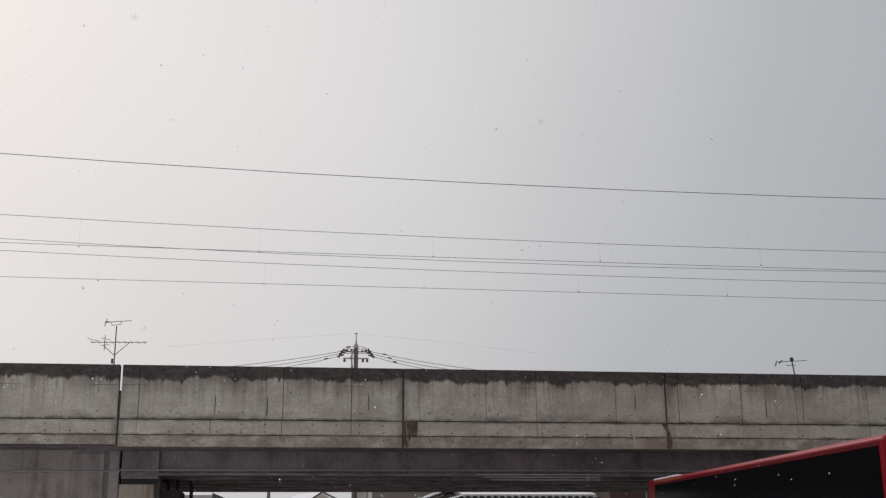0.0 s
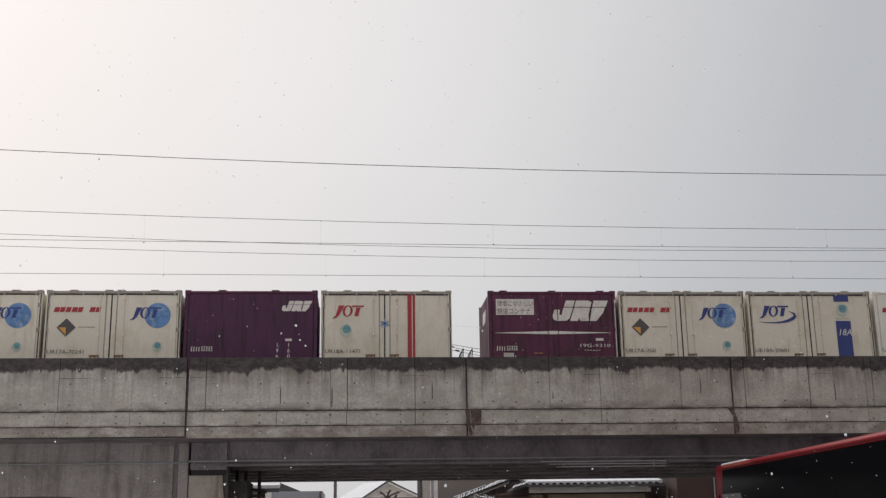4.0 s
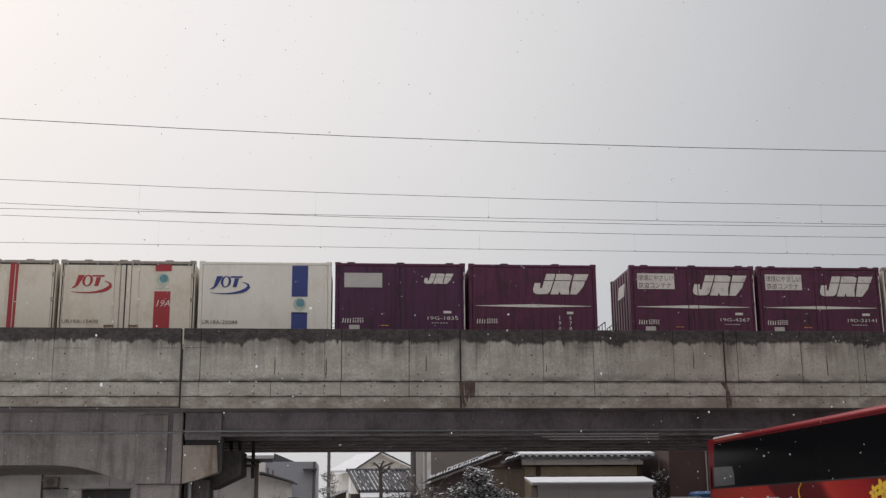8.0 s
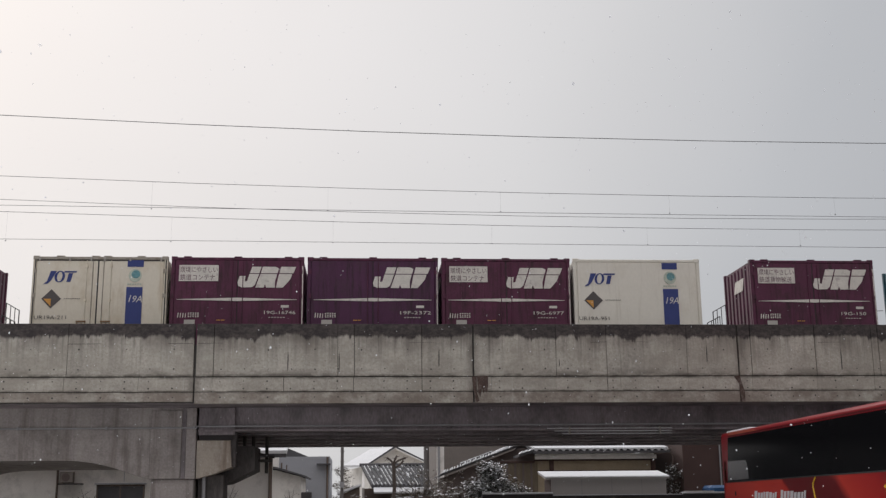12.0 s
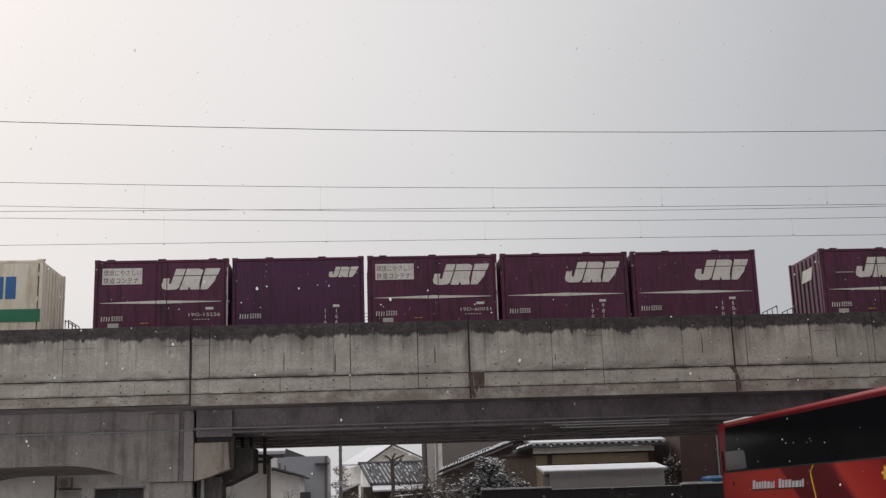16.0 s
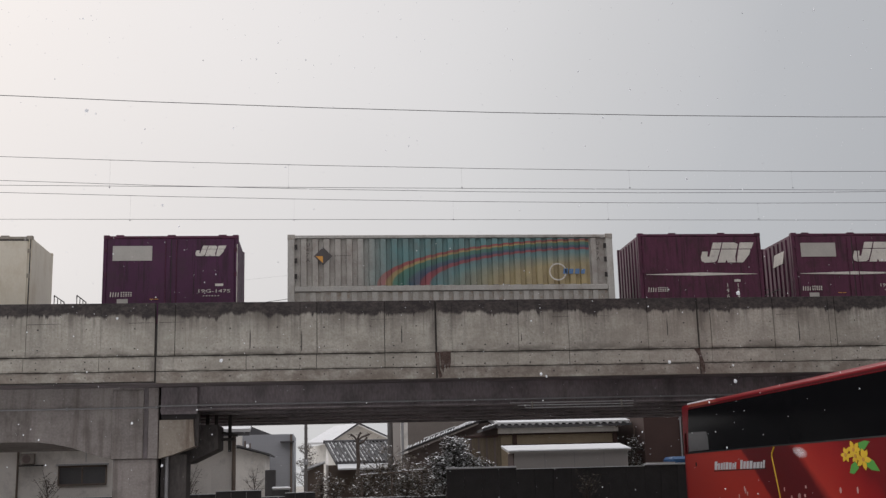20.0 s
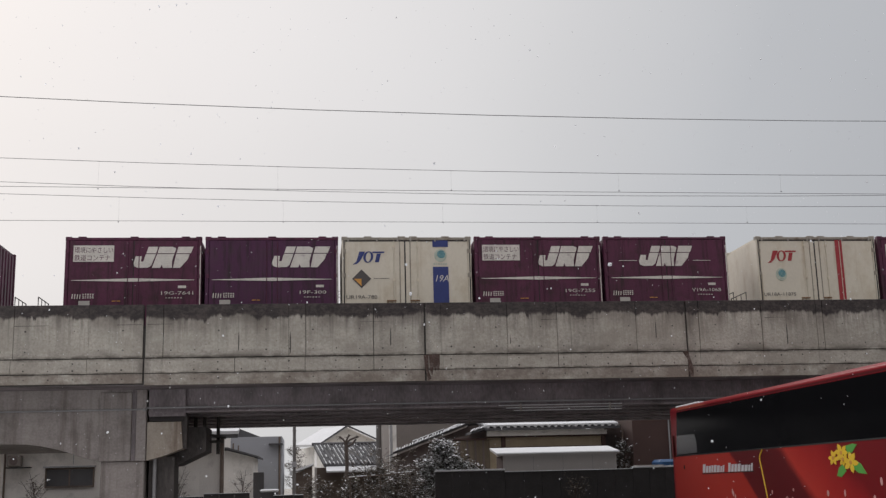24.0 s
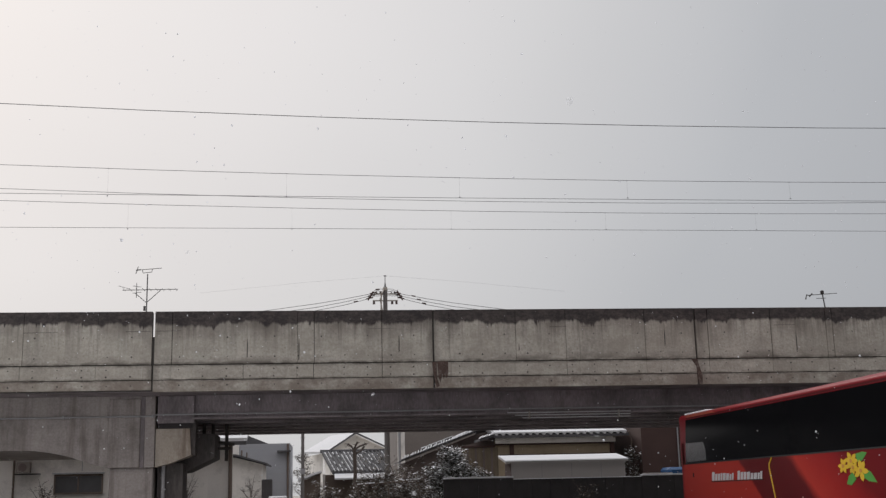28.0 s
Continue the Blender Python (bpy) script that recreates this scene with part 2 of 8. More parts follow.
M = {
    "fascia": fascia_concrete(),
    "concrete": material("concrete", (0.335, 0.302, 0.288), 0.85, 0, 0.25, 0.7, 18, 0.25, (0.16, 0.142, 0.13), 0.8),
    "concrete_warm": material("weathered_concrete", (0.42, 0.37, 0.315), 0.85, 0, 0.2, 1.4, 24, 0.2, (0.22, 0.17, 0.13), 0.7, stretch=(1.2, 1, 0.8)),
    # stained concrete; the violet cast of hazy shadow is mixed into its base
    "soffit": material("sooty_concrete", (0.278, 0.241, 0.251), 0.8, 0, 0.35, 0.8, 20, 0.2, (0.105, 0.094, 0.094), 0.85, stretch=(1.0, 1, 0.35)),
    "groove": material("dark_joint", (0.07, 0.065, 0.06), 0.9),
    "rust": material("rust_stain", (0.075, 0.048, 0.040), 0.9, 0, 0.5, 6, 40, 0.2, (0.2, 0.17, 0.15), 0.8),
    # out of view; the pale slush is added to throw light up under the deck
    "asphalt": material("slushy_bounce_asphalt", (0.055, 0.055, 0.057), 0.7, 0, 0.2, 0.5, 90, 0.3, (0.45, 0.46, 0.48), 0.45),
    "earth": material("winter_earth", (0.24, 0.22, 0.19), 0.95, 0, 0.3, 0.4, 20, 0.3, (0.75, 0.76, 0.78), 0.95),
    "ballast": material("ballast", (0.2, 0.18, 0.16), 0.95, 0, 0.35, 6, 60, 0.8),
    "rail": material("rail_steel", (0.25, 0.2, 0.17), 0.5, 0.8),
    "wire": material("wire", (0.10, 0.10, 0.105), 0.6, 0.3, bump=0),
    "pipe": material("grey_conduit", (0.32, 0.32, 0.33), 0.5, 0.1),
    "snow": material("snow", (0.76, 0.77, 0.79), 0.7, 0, 0.05, 5, 60, 0.3),
    "roof_snow": material("settled_snow", (0.56, 0.565, 0.58), 0.8, 0, 0.08, 3, 40, 0.3),
    "purple": material("wine_paint", (0.091, 0.0205, 0.050), 0.48, 0, 0.28, 1.3, 36, 0.06, (0.040, 0.018, 0.020), 0.8),
    "purple_blue": material("plum_paint", (0.071, 0.0190, 0.057), 0.48, 0, 0.2, 1.1, 30, 0.06, (0.05, 0.03, 0.035), 0.6),
    "cream": material("cream_paint", (0.65, 0.60, 0.50), 0.5, 0, 0.06, 1.0, 22, 0.05, (0.46, 0.37, 0.25), 0.6, stretch=(0.8, 1, 0.5)),
    "white": material("white_paint", (0.70, 0.67, 0.595), 0.5, 0, 0.05, 1.0, 22, 0.05, (0.5, 0.44, 0.34), 0.4, stretch=(0.8, 1, 0.5)),
    "mark": material("white_marking", (0.62, 0.59, 0.54), 0.6, 0, 0.18, 3, 30, 0),
    "panel": material("bleached_panel", (0.44, 0.42, 0.39), 0.7, 0, 0.1, 3, 30, 0),
    "red": material("red_marking", (0.34, 0.028, 0.034), 0.55, 0, 0.12, 3, 30, 0),
    "blue": material("blue_marking", (0.026, 0.042, 0.18), 0.55, 0, 0.12, 3, 30, 0),
    "ink": material("dark_lettering", (0.08, 0.07, 0.07), 0.6, 0, 0.1, 3, 30, 0),
    "orange": material("orange_marking", (0.62, 0.30, 0.06), 0.6, 0, 0.15, 3, 30, 0),
    "teal": material("green_emblem", (0.42, 0.47, 0.40), 0.6, 0, 0.3, 7, 30, 0, (0.55, 0.56, 0.45), 0.95),
    "badge_globe": material("badge_globe", (0.10, 0.25, 0.28), 0.6, 0, 0.3, 9, 30, 0, (0.35, 0.45, 0.40), 0.7),
    "frame_old": material("dingy_frame_paint", (0.31, 0.28, 0.235), 0.6, 0, 0.2, 3, 40, 0.05, (0.16, 0.11, 0.075), 0.8),
    "globe": material("blue_globe", (0.10, 0.21, 0.42), 0.6, 0, 0.3, 2.5, 8, 0, (0.38, 0.46, 0.54), 0.8),
    "seam": material("dark_seam", (0.03, 0.025, 0.025), 0.7),
    "sky_blue": material("blue_brand_paint", (0.025, 0.12, 0.30), 0.55, 0, 0.12, 3, 30, 0),
    "rusty": material("rusty_steel", (0.20, 0.115, 0.06), 0.7, 0.1, 0.3, 8, 40, 0.1, (0.35, 0.30, 0.22), 0.6),
    "cream_old": material("dingy_cream_paint", (0.68, 0.62, 0.50), 0.5, 0, 0.12, 1.2, 30, 0.05, (0.30, 0.21, 0.13), 0.8, stretch=(1, 1, 0.25)),
    "steel": material("galvanised_steel", (0.36, 0.34, 0.31), 0.5, 0.5, 0.25, 6, 40, 0.1, (0.25, 0.13, 0.07), 0.6),
    "frame_dark": material("underframe_grey", (0.06, 0.055, 0.055), 0.6, 0.2, 0.25),
    "loco_red": material("loco_red", (0.152, 0.025, 0.040), 0.4, 0, 0.15, 1.2, 40, 0.04, (0.07, 0.03, 0.03), 0.5),
    "loco_dark": material("louvre_red", (0.052, 0.0125, 0.0185), 0.6, 0, 0.2, 2, 40, 0.05),
    "roof_dark": material("roof_soot", (0.028, 0.026, 0.026), 0.7, 0.1, 0.3, 2, 40, 0.1),
    "glass": material("dark_glass", (0.010, 0.011, 0.013), 0.08, 0, 0.1, bump=0),
    "pane_grey": material("grey_pane", (0.046, 0.044, 0.048), 0.2, 0, 0.2, 4, 30, 0),
    "coach_glass": material("black_coach_glass", (0.006, 0.006, 0.007), 0.12, 0, 0.1, bump=0),
    "bus_red": material("coach_red", (0.215, 0.006, 0.012), 0.30, 0, 0.08, 1, 60, 0),
    "bus_dark": material("coach_maroon", (0.090, 0.006, 0.009), 0.45, 0, 0.05, 1, 60, 0),
    "bus_light": material("coach_coral", (0.40, 0.085, 0.05), 0.35, 0, 0.05, 1, 60, 0, coat=0.25),
    "yellow": material("yellow_marking", (0.80, 0.52, 0.03), 0.4, 0, 0.08, 3, 30, 0),
    "leaf": material("green_marking", (0.09, 0.36, 0.06), 0.4, 0, 0.1, 3, 30, 0),
    "chrome": material("chrome_trim", (0.62, 0.63, 0.65), 0.22, 1.0, 0.05, bump=0),
    "silver": material("silver_paint", (0.66, 0.66, 0.67), 0.4, 0.1, 0.05, 3, 30, 0),
    "rubber": material("rubber", (0.02, 0.02, 0.02), 0.85),
    "plaster": material("white_plaster", (0.78, 0.755, 0.72), 0.9, 0, 0.1, 0.8, 30, 0.1, (0.35, 0.34, 0.32), 0.6),
    "grey_wall": material("grey_siding", (0.36, 0.37, 0.40), 0.8, 0, 0.1, 0.8, 30, 0.1),
    "yellow_wall": material("ochre_plaster", (0.37, 0.305, 0.215), 0.9, 0, 0.15, 1, 30, 0.1, (0.24, 0.19, 0.13), 0.6),
    "brown_wall": material("brown_cladding", (0.064, 0.035, 0.030), 0.8, 0, 0.2, 1, 30, 0.1),
    "dark_wall": material("dark_fence", (0.0598, 0.0558, 0.0585), 0.8, 0, 0.25, 2, 30, 0.1),
    "tile_roof": material("grey_roof_tile", (0.085, 0.083, 0.088), 0.85, 0, 0.25, 2, 30, 0.1),
    "render": material("brown_grey_render", (0.21, 0.185, 0.17), 0.9, 0, 0.15, 0.8, 30, 0.1),
    "grey_box": material("pale_grey_steel", (0.50, 0.475, 0.455), 0.6, 0, 0.06, 1, 30, 0.05),
    "wood": material("weathered_wood", (0.155, 0.12, 0.10), 0.85, 0, 0.25, 2, 30, 0.2),
    "bark": material("bark", (0.10, 0.08, 0.07), 0.9, 0, 0.3, 4, 40, 0.4),
    "needle": material("dark_foliage", (0.058, 0.055, 0.046), 0.8, 0, 0.35, 3, 40, 0.1),
    "tarp": material("blue_tarpaulin", (0.02, 0.08, 0.20), 0.5, 0, 0.2),
    "insulator": material("brown_porcelain", (0.07, 0.04, 0.035), 0.3),
    "green_box": material("green_paint", (0.006, 0.118, 0.057), 0.5, 0, 0.3, 1, 30, 0.05, (0.008, 0.062, 0.036), 0.8),
    "liner_blue": material("liner_blue_paint", (0.022, 0.105, 0.225), 0.5, 0, 0.2, 1, 30, 0.05, (0.05, 0.07, 0.10), 0.8),
    "pale_yellow": material("pale_yellow_marking", (0.66, 0.60, 0.36), 0.6, 0, 0.12, 3, 30, 0),
    "green_band": material("green_band", (0.02, 0.17, 0.09), 0.6, 0, 0.12, 3, 30, 0),
    "faded_gold": material("faded_gold_paint", (0.38, 0.27, 0.14), 0.6, 0, 0.2, 3, 30, 0),
    # concrete with the shade under the deck put into its base colour
    "soot": material("shade_dark_concrete", (0.075, 0.066, 0.064), 0.75, 0, 0.35, 1.2, 20, 0.25, (0.17, 0.15, 0.14), 0.6, stretch=(1.6, 1, 0.5)),
    "rust_blue": material("rusted_blue_frame", (0.035, 0.06, 0.095), 0.65, 0.05, 0.3, 2, 40, 0.1, (0.075, 0.05, 0.04), 0.95),
    "cab_pane": material("dark_upper_glass", (0.026, 0.014, 0.018), 0.25, 0, 0.3, 3, 30, 0),
    "store_wall": material("brown_store_wall", (0.135, 0.108, 0.100), 0.9, 0, 0.25, 1.2, 30, 0.12, (0.08, 0.065, 0.06), 0.6, stretch=(2, 1, 0.5)),
    "rust_wash": material("rust_wash", (0.34, 0.23, 0.14), 0.85, 0, 0.35, 8, 40, 0.05),
    # ochre darkened in its own colour for the shade below the eaves
    "dull_ochre": material("eave_shaded_ochre_boards", (0.155, 0.125, 0.09), 0.9, 0, 0.3, 2, 30, 0.15, (0.09, 0.07, 0.055), 0.7, stretch=(3, 1, 0.4)),
    "dry_leaf": material("dry_winter_twigs", (0.125, 0.105, 0.085), 0.9, 0, 0.35, 3, 40, 0.1),
    "aluminium": material("bare_aluminium", (0.44, 0.425, 0.40), 0.5, 0.2, 0.2, 1.5, 30, 0.05, (0.20, 0.15, 0.11), 0.6, stretch=(1, 1, 0.5)),
}

def worn(m, rgb, stretch, scale, low, high, amount):
    """Lays one more coat of wear over a paint: scuffs, flecks or streaks of another colour."""
    n, l = m.node_tree.nodes, m.node_tree.links
    b = n["Principled BSDF"]
    under = b.inputs["Base Color"].links[0].from_socket
    tc, info, mp, t, r, mx = (n.new("ShaderNode" + k) for k in ("TexCoord", "ObjectInfo", "Mapping", "TexNoise", "MapRange", "Mix"))
    mp.inputs["Scale"].default_value = stretch
    l.new(tc.outputs["Object"], mp.inputs[0])
    t.noise_dimensions = "4D"
    t.inputs["Scale"].default_value, t.inputs["Detail"].default_value, t.inputs["Roughness"].default_value = scale, 5.0, 0.65
    l.new(mp.outputs[0], t.inputs["Vector"])
    k = n.new("ShaderNodeMath")
    k.operation = "MULTIPLY"
    k.inputs[1].default_value = 50.0
    l.new(info.outputs["Random"], k.inputs[0])
    l.new(k.outputs[0], t.inputs["W"])
    r.inputs[1].default_value, r.inputs[2].default_value, r.inputs[3].default_value, r.inputs[4].default_value = low, high, 0.0, amount
    l.new(t.outputs[0], r.inputs[0])
    mx.data_type = "RGBA"
    mx.inputs[7].default_value = (*rgb, 1)
    l.new(r.outputs[0], mx.inputs[0])
    l.new(under, mx.inputs[6])
    l.new(mx.outputs[2], b.inputs["Base Color"])


for k in ("purple", "purple_blue"):
    worn(M[k], (0.020, 0.010, 0.012), (5.0, 1.0, 0.5), 1.4, 0.50, 0.66, 0.7)
    worn(M[k], (0.24, 0.20, 0.20), (1.0, 1.0, 1.0), 9.0, 0.70, 0.75, 0.55)
for k in ("cream", "cream_old"):
    worn(M[k], (0.40, 0.30, 0.19), (4.5, 1.0, 0.4), 1.0, 0.56, 0.70, 0.5)
    worn(M[k], (0.20, 0.12, 0.07), (1.0, 1.0, 0.6), 7.0, 0.68, 0.75, 0.6)
worn(M["white"], (0.46, 0.41, 0.33), (7.0, 1.0, 0.4), 1.2, 0.55, 0.72, 0.4)
worn(M["loco_red"], (0.045, 0.018, 0.024), (2.5, 1.0, 0.8), 1.1, 0.44, 0.62, 0.7)
worn(M["liner_blue"], (0.10, 0.08, 0.06), (3.0, 1.0, 0.7), 1.8, 0.54, 0.68, 0.6)
worn(M["green_box"], (0.02, 0.10, 0.06), (4.0, 1.0, 0.5), 1.4, 0.48, 0.64, 0.6)
worn(M["concrete"], (0.13, 0.108, 0.098), (4.0, 1.0, 0.25), 1.0, 0.50, 0.66, 0.6)
worn(M["concrete"], (0.44, 0.41, 0.38), (1.5, 1.0, 0.5), 1.3, 0.54, 0.70, 0.45)
worn(M["concrete_warm"], (0.17, 0.115, 0.085), (6.0, 1.0, 0.3), 1.2, 0.50, 0.66, 0.65)
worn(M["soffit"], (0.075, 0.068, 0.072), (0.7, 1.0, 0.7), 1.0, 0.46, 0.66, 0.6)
worn(M["mark"], (0.30, 0.24, 0.25), (1.0, 1.0, 1.0), 6.0, 0.56, 0.68, 0.55)


def flake_material(name, opacity):
    """Snow that lets daylight through; thin near flakes are partly clear."""
    m = bpy.data.materials.new(name)
    m.use_nodes = True
    n, l = m.node_tree.nodes, m.node_tree.links
    n.remove(n["Principled BSDF"])
    d, t, x, mx, mo = n.new("ShaderNodeBsdfDiffuse"), n.new("ShaderNodeBsdfTranslucent"), n.new("ShaderNodeBsdfTransparent"), n.new("ShaderNodeMixShader"), n.new("ShaderNodeMixShader")
    d.inputs[0].default_value = t.inputs[0].default_value = (0.88, 0.89, 0.91, 1)
    mx.inputs[0].default_value, mo.inputs[0].default_value = 0.55, opacity
    l.new(d.outputs[0], mx.inputs[1])
    l.new(t.outputs[0], mx.inputs[2])
    l.new(x.outputs[0], mo.inputs[1])
    l.new(mx.outputs[0], mo.inputs[2])
    l.new(mo.outputs[0], n["Material Output"].inputs[0])
    return m


M["flake"], M["near_flake"] = flake_material("falling_snow", 0.85), flake_material("near_falling_snow", 0.11)
M["sky_pane"] = material("corner_glass", (0.06, 0.062, 0.066), 0.10, 0, 0.1, bump=0, coat=0.6)
M["clear_glass"] = bpy.data.materials.new("clear_cab_glass")
M["clear_glass"].use_nodes = True
gn, gl = M["clear_glass"].node_tree.nodes, M["clear_glass"].node_tree.links
gt, gg, gm = gn.new("ShaderNodeBsdfTransparent"), gn.new("ShaderNodeBsdfGlossy"), gn.new("ShaderNodeMixShader")
gt.inputs[0].default_value, gg.inputs["Roughness"].default_value, gm.inputs[0].default_value = (0.72, 0.76, 0.76, 1), 0.05, 0.06
gl.new(gt.outputs[0], gm.inputs[1])
gl.new(gg.outputs[0], gm.inputs[2])
gl.new(gm.outputs[0], gn["Material Output"].inputs[0])
M["coach_glass"].node_tree.nodes["Principled BSDF"].inputs["Specular IOR Level"].default_value = 0.012
for k in ("purple", "purple_blue"):
    M[k].node_tree.nodes["Principled BSDF"].inputs["Specular IOR Level"].default_value = 0.33
for k in ("bus_red", "bus_dark", "bus_light"):
    M[k].node_tree.nodes["Principled BSDF"].inputs["Specular IOR Level"].default_value = 0.12


# ---- building helpers ----
def box(bm, x0, x1, y0, y1, z0, z1, bevel=0.0):
    v = [bm.verts.new(p) for p in ((x0, y0, z0), (x1, y0, z0), (x1, y1, z0), (x0, y1, z0), (x0, y0, z1), (x1, y0, z1), (x1, y1, z1), (x0, y1, z1))]
    f = [bm.faces.new([v[i] for i in q]) for q in ((3, 2, 1, 0), (4, 5, 6, 7), (0, 1, 5, 4), (1, 2, 6, 5), (2, 3, 7, 6), (3, 0, 4, 7))]
    if bevel:
        bmesh.ops.bevel(bm, geom=list({e for q in f for e in q.edges}), offset=bevel, segments=1, affect="EDGES", profile=0.5)


def prism(bm, outline, y0, y1):
    """A solid from an outline of (x, z), from y0 back to y1."""
    a = [bm.verts.new((x, y0, z)) for x, z in outline]
    b = [bm.verts.new((x, y1, z)) for x, z in outline]
    n = len(a)
    bm.faces.new(a)
    bm.faces.new(b[::-1])
    for i in range(n):
        bm.faces.new((a[i], b[i], b[(i + 1) % n], a[(i + 1) % n]))
    bmesh.ops.recalc_face_normals(bm, faces=bm.faces[:])


def prism_x(bm, outline, x0, x1):
    """A solid from an outline of (y, z), from x0 to x1."""
    a = [bm.verts.new((x0, y, z)) for y, z in outline]
    b = [bm.verts.new((x1, y, z)) for y, z in outline]
    n = len(a)
    bm.faces.new(a)
    bm.faces.new(b[::-1])
    for i in range(n):
        bm.faces.new((a[i], b[i], b[(i + 1) % n], a[(i + 1) % n]))
    bmesh.ops.recalc_face_normals(bm, faces=bm.faces[:])


def tube(bm, a, b, r0, r1=None, sides=8):
    a, b = Vector(a), Vector(b)
    q = (b - a).to_track_quat("Z", "Y")
    r1 = r0 if r1 is None else r1
    ring = [(math.cos(2 * math.pi * i / sides), math.sin(2 * math.pi * i / sides)) for i in range(sides)]
    p = [bm.verts.new(a + q @ Vector((c * r0, s * r0, 0))) for c, s in ring]
    t = [bm.verts.new(b + q @ Vector((c * r1, s * r1, 0))) for c, s in ring]
    for i in range(sides):
        j = (i + 1) % sides
        bm.faces.new((p[i], p[j], t[j], t[i]))
    bm.faces.new(p[::-1])
    bm.faces.new(t)


def chain(bm, points, r, sides=6):
    """One bent tube through the points."""
    pts = [Vector(p) for p in points]
    rings = []
    for i, p in enumerate(pts):
        d = (pts[min(i + 1, len(pts) - 1)] - pts[max(i - 1, 0)]).normalized()
        side = d.cross(Vector((0, 0, 1)) if abs(d.z) < 0.9 else Vector((0, 1, 0))).normalized()
        up = side.cross(d)
        rings.append([bm.verts.new(p + (side * math.cos(2 * math.pi * k / sides) + up * math.sin(2 * math.pi * k / sides)) * r) for k in range(sides)])
    for a, b in zip(rings, rings[1:]):
        for k in range(sides):
            bm.faces.new((a[k], a[(k + 1) % sides], b[(k + 1) % sides], b[k]))
    bm.faces.new(rings[0][::-1])
    bm.faces.new(rings[-1])


def ring(bm, outer, inner, y0, y1):
    """A flat ring with thickness from two outlines of (x, z)."""
    n = len(outer)
    v = [[bm.verts.new((x, y, z)) for x, z in o] for o in (outer, inner) for y in (y0, y1)]
    for k in range(n):
        j = (k + 1) % n
        for a, b in ((0, 2), (2, 3), (3, 1), (1, 0)):
            bm.faces.new((v[a][k], v[a][j], v[b][j], v[b][k]))
    bmesh.ops.recalc_face_normals(bm, faces=bm.faces[:])


def ellipse(cx, cz, rx, rz, n=18, lean=0.0):
    return [(cx + rx * math.cos(2 * math.pi * i / n) + lean * rz * math.sin(2 * math.pi * i / n), cz + rz * math.sin(2 * math.pi * i / n)) for i in range(n)]


def mesh_object(name, bm, mat, smooth=False):
    me = bpy.data.meshes.new(name)
    bm.to_mesh(me)
    bm.free()
    me.materials.append(mat)
    if smooth:
        me.shade_smooth()
    return new(name, me)


def part(name, bm, mat, parent, label="", smooth=False):
    ob = mesh_object(name, bm, mat, smooth)
    ob.parent = parent
    if label:
        ob["label"] = label
    return ob


def thing(name, label, category, group="", m=None, kind=""):
    ob = new(name)
    ob.empty_display_size = 0.2
    tagged(ob, label, category, group, kind)
    if m is not None:
        ob.matrix_basis = m
    return ob


def solid(name, mat, label, category="", kind="", group="", fill=None, smooth=False):
    bm = bmesh.new()
    fill(bm)
    return tagged(mesh_object(name, bm, mat, smooth), label, category, group, kind)


def mk(*fills):
    """A new bmesh filled by calls (function, arguments...)."""
    bm = bmesh.new()
    for f, *a in fills:
        f(bm, *a)
    return bm


def slant(x, z, w, h, lean=0.28):
    """Outline of a leaning bar."""
    return [(x, z), (x + w, z), (x + w + lean * h, z + h), (x + lean * h, z + h)]


LETTERS = {}


def lettering(text, size, parent, mat, x, y, z, name="lettering", shear=0.0, spread=1.0, label="", width=None):
    """Letters on a face that looks towards -y; x, z is their lower left corner."""
    key = (text, size, shear, spread, mat.name, width)
    if key not in LETTERS:
        cu = bpy.data.curves.new("lettering", "FONT")
        cu.body, cu.size, cu.shear, cu.space_character, cu.resolution_u = text, size, shear, spread, 2
        ob = new("lettering", cu)
        bpy.context.view_layer.update()
        me = bpy.data.meshes.new_from_object(ob.evaluated_get(bpy.context.evaluated_depsgraph_get()))
        bpy.data.objects.remove(ob)
        xs = [v.co.x for v in me.vertices]
        k = width / (max(xs) - min(xs)) if width else 1.0
        me.transform(Matrix.Diagonal((k, 1, 1, 1)))
        me.transform(Matrix.Rotation(radians(90), 4, "X"))
        me.materials.clear()
        me.materials.append(mat)
        LETTERS[key] = me
    ob = new(name, LETTERS[key])
    ob.parent, ob.location = parent, (x, y, z)
    if len(text) > 1:
        tagged(ob, kind="stuff")
    if label:
        ob["label"] = label
    return ob


# ---- ground and viaduct ----
GROUND = solid("ground", M["earth"], "winter earth with thin patches of snow", kind="structure", fill=lambda b: box(b, -2500, 2500, -2500, 2500, -0.5, 0.0))
ROAD = solid("road", M["asphalt"], "wet dark asphalt forecourt before the viaduct", kind="structure", fill=lambda b: box(b, -1.5, 60, -40, 29.0, -0.1, 0.004))
# out of view; added as a white reflector to brighten the wall's left part
BOUNCE_SNOW = solid("snow_cover", M["snow"], "unseen snow sheet added to bounce light onto the viaduct", kind="structure", fill=lambda b: box(b, -60, -1.55, -40, 24.0, -0.1, 0.03))

Y_FACE = 29.6
TOP, MID, LOW, BOT = 6.44, 5.05, 4.66, 4.36
JOINTS = [-18.9, -11.62, -4.35, 2.91, 10.06, 17.3, 24.5]
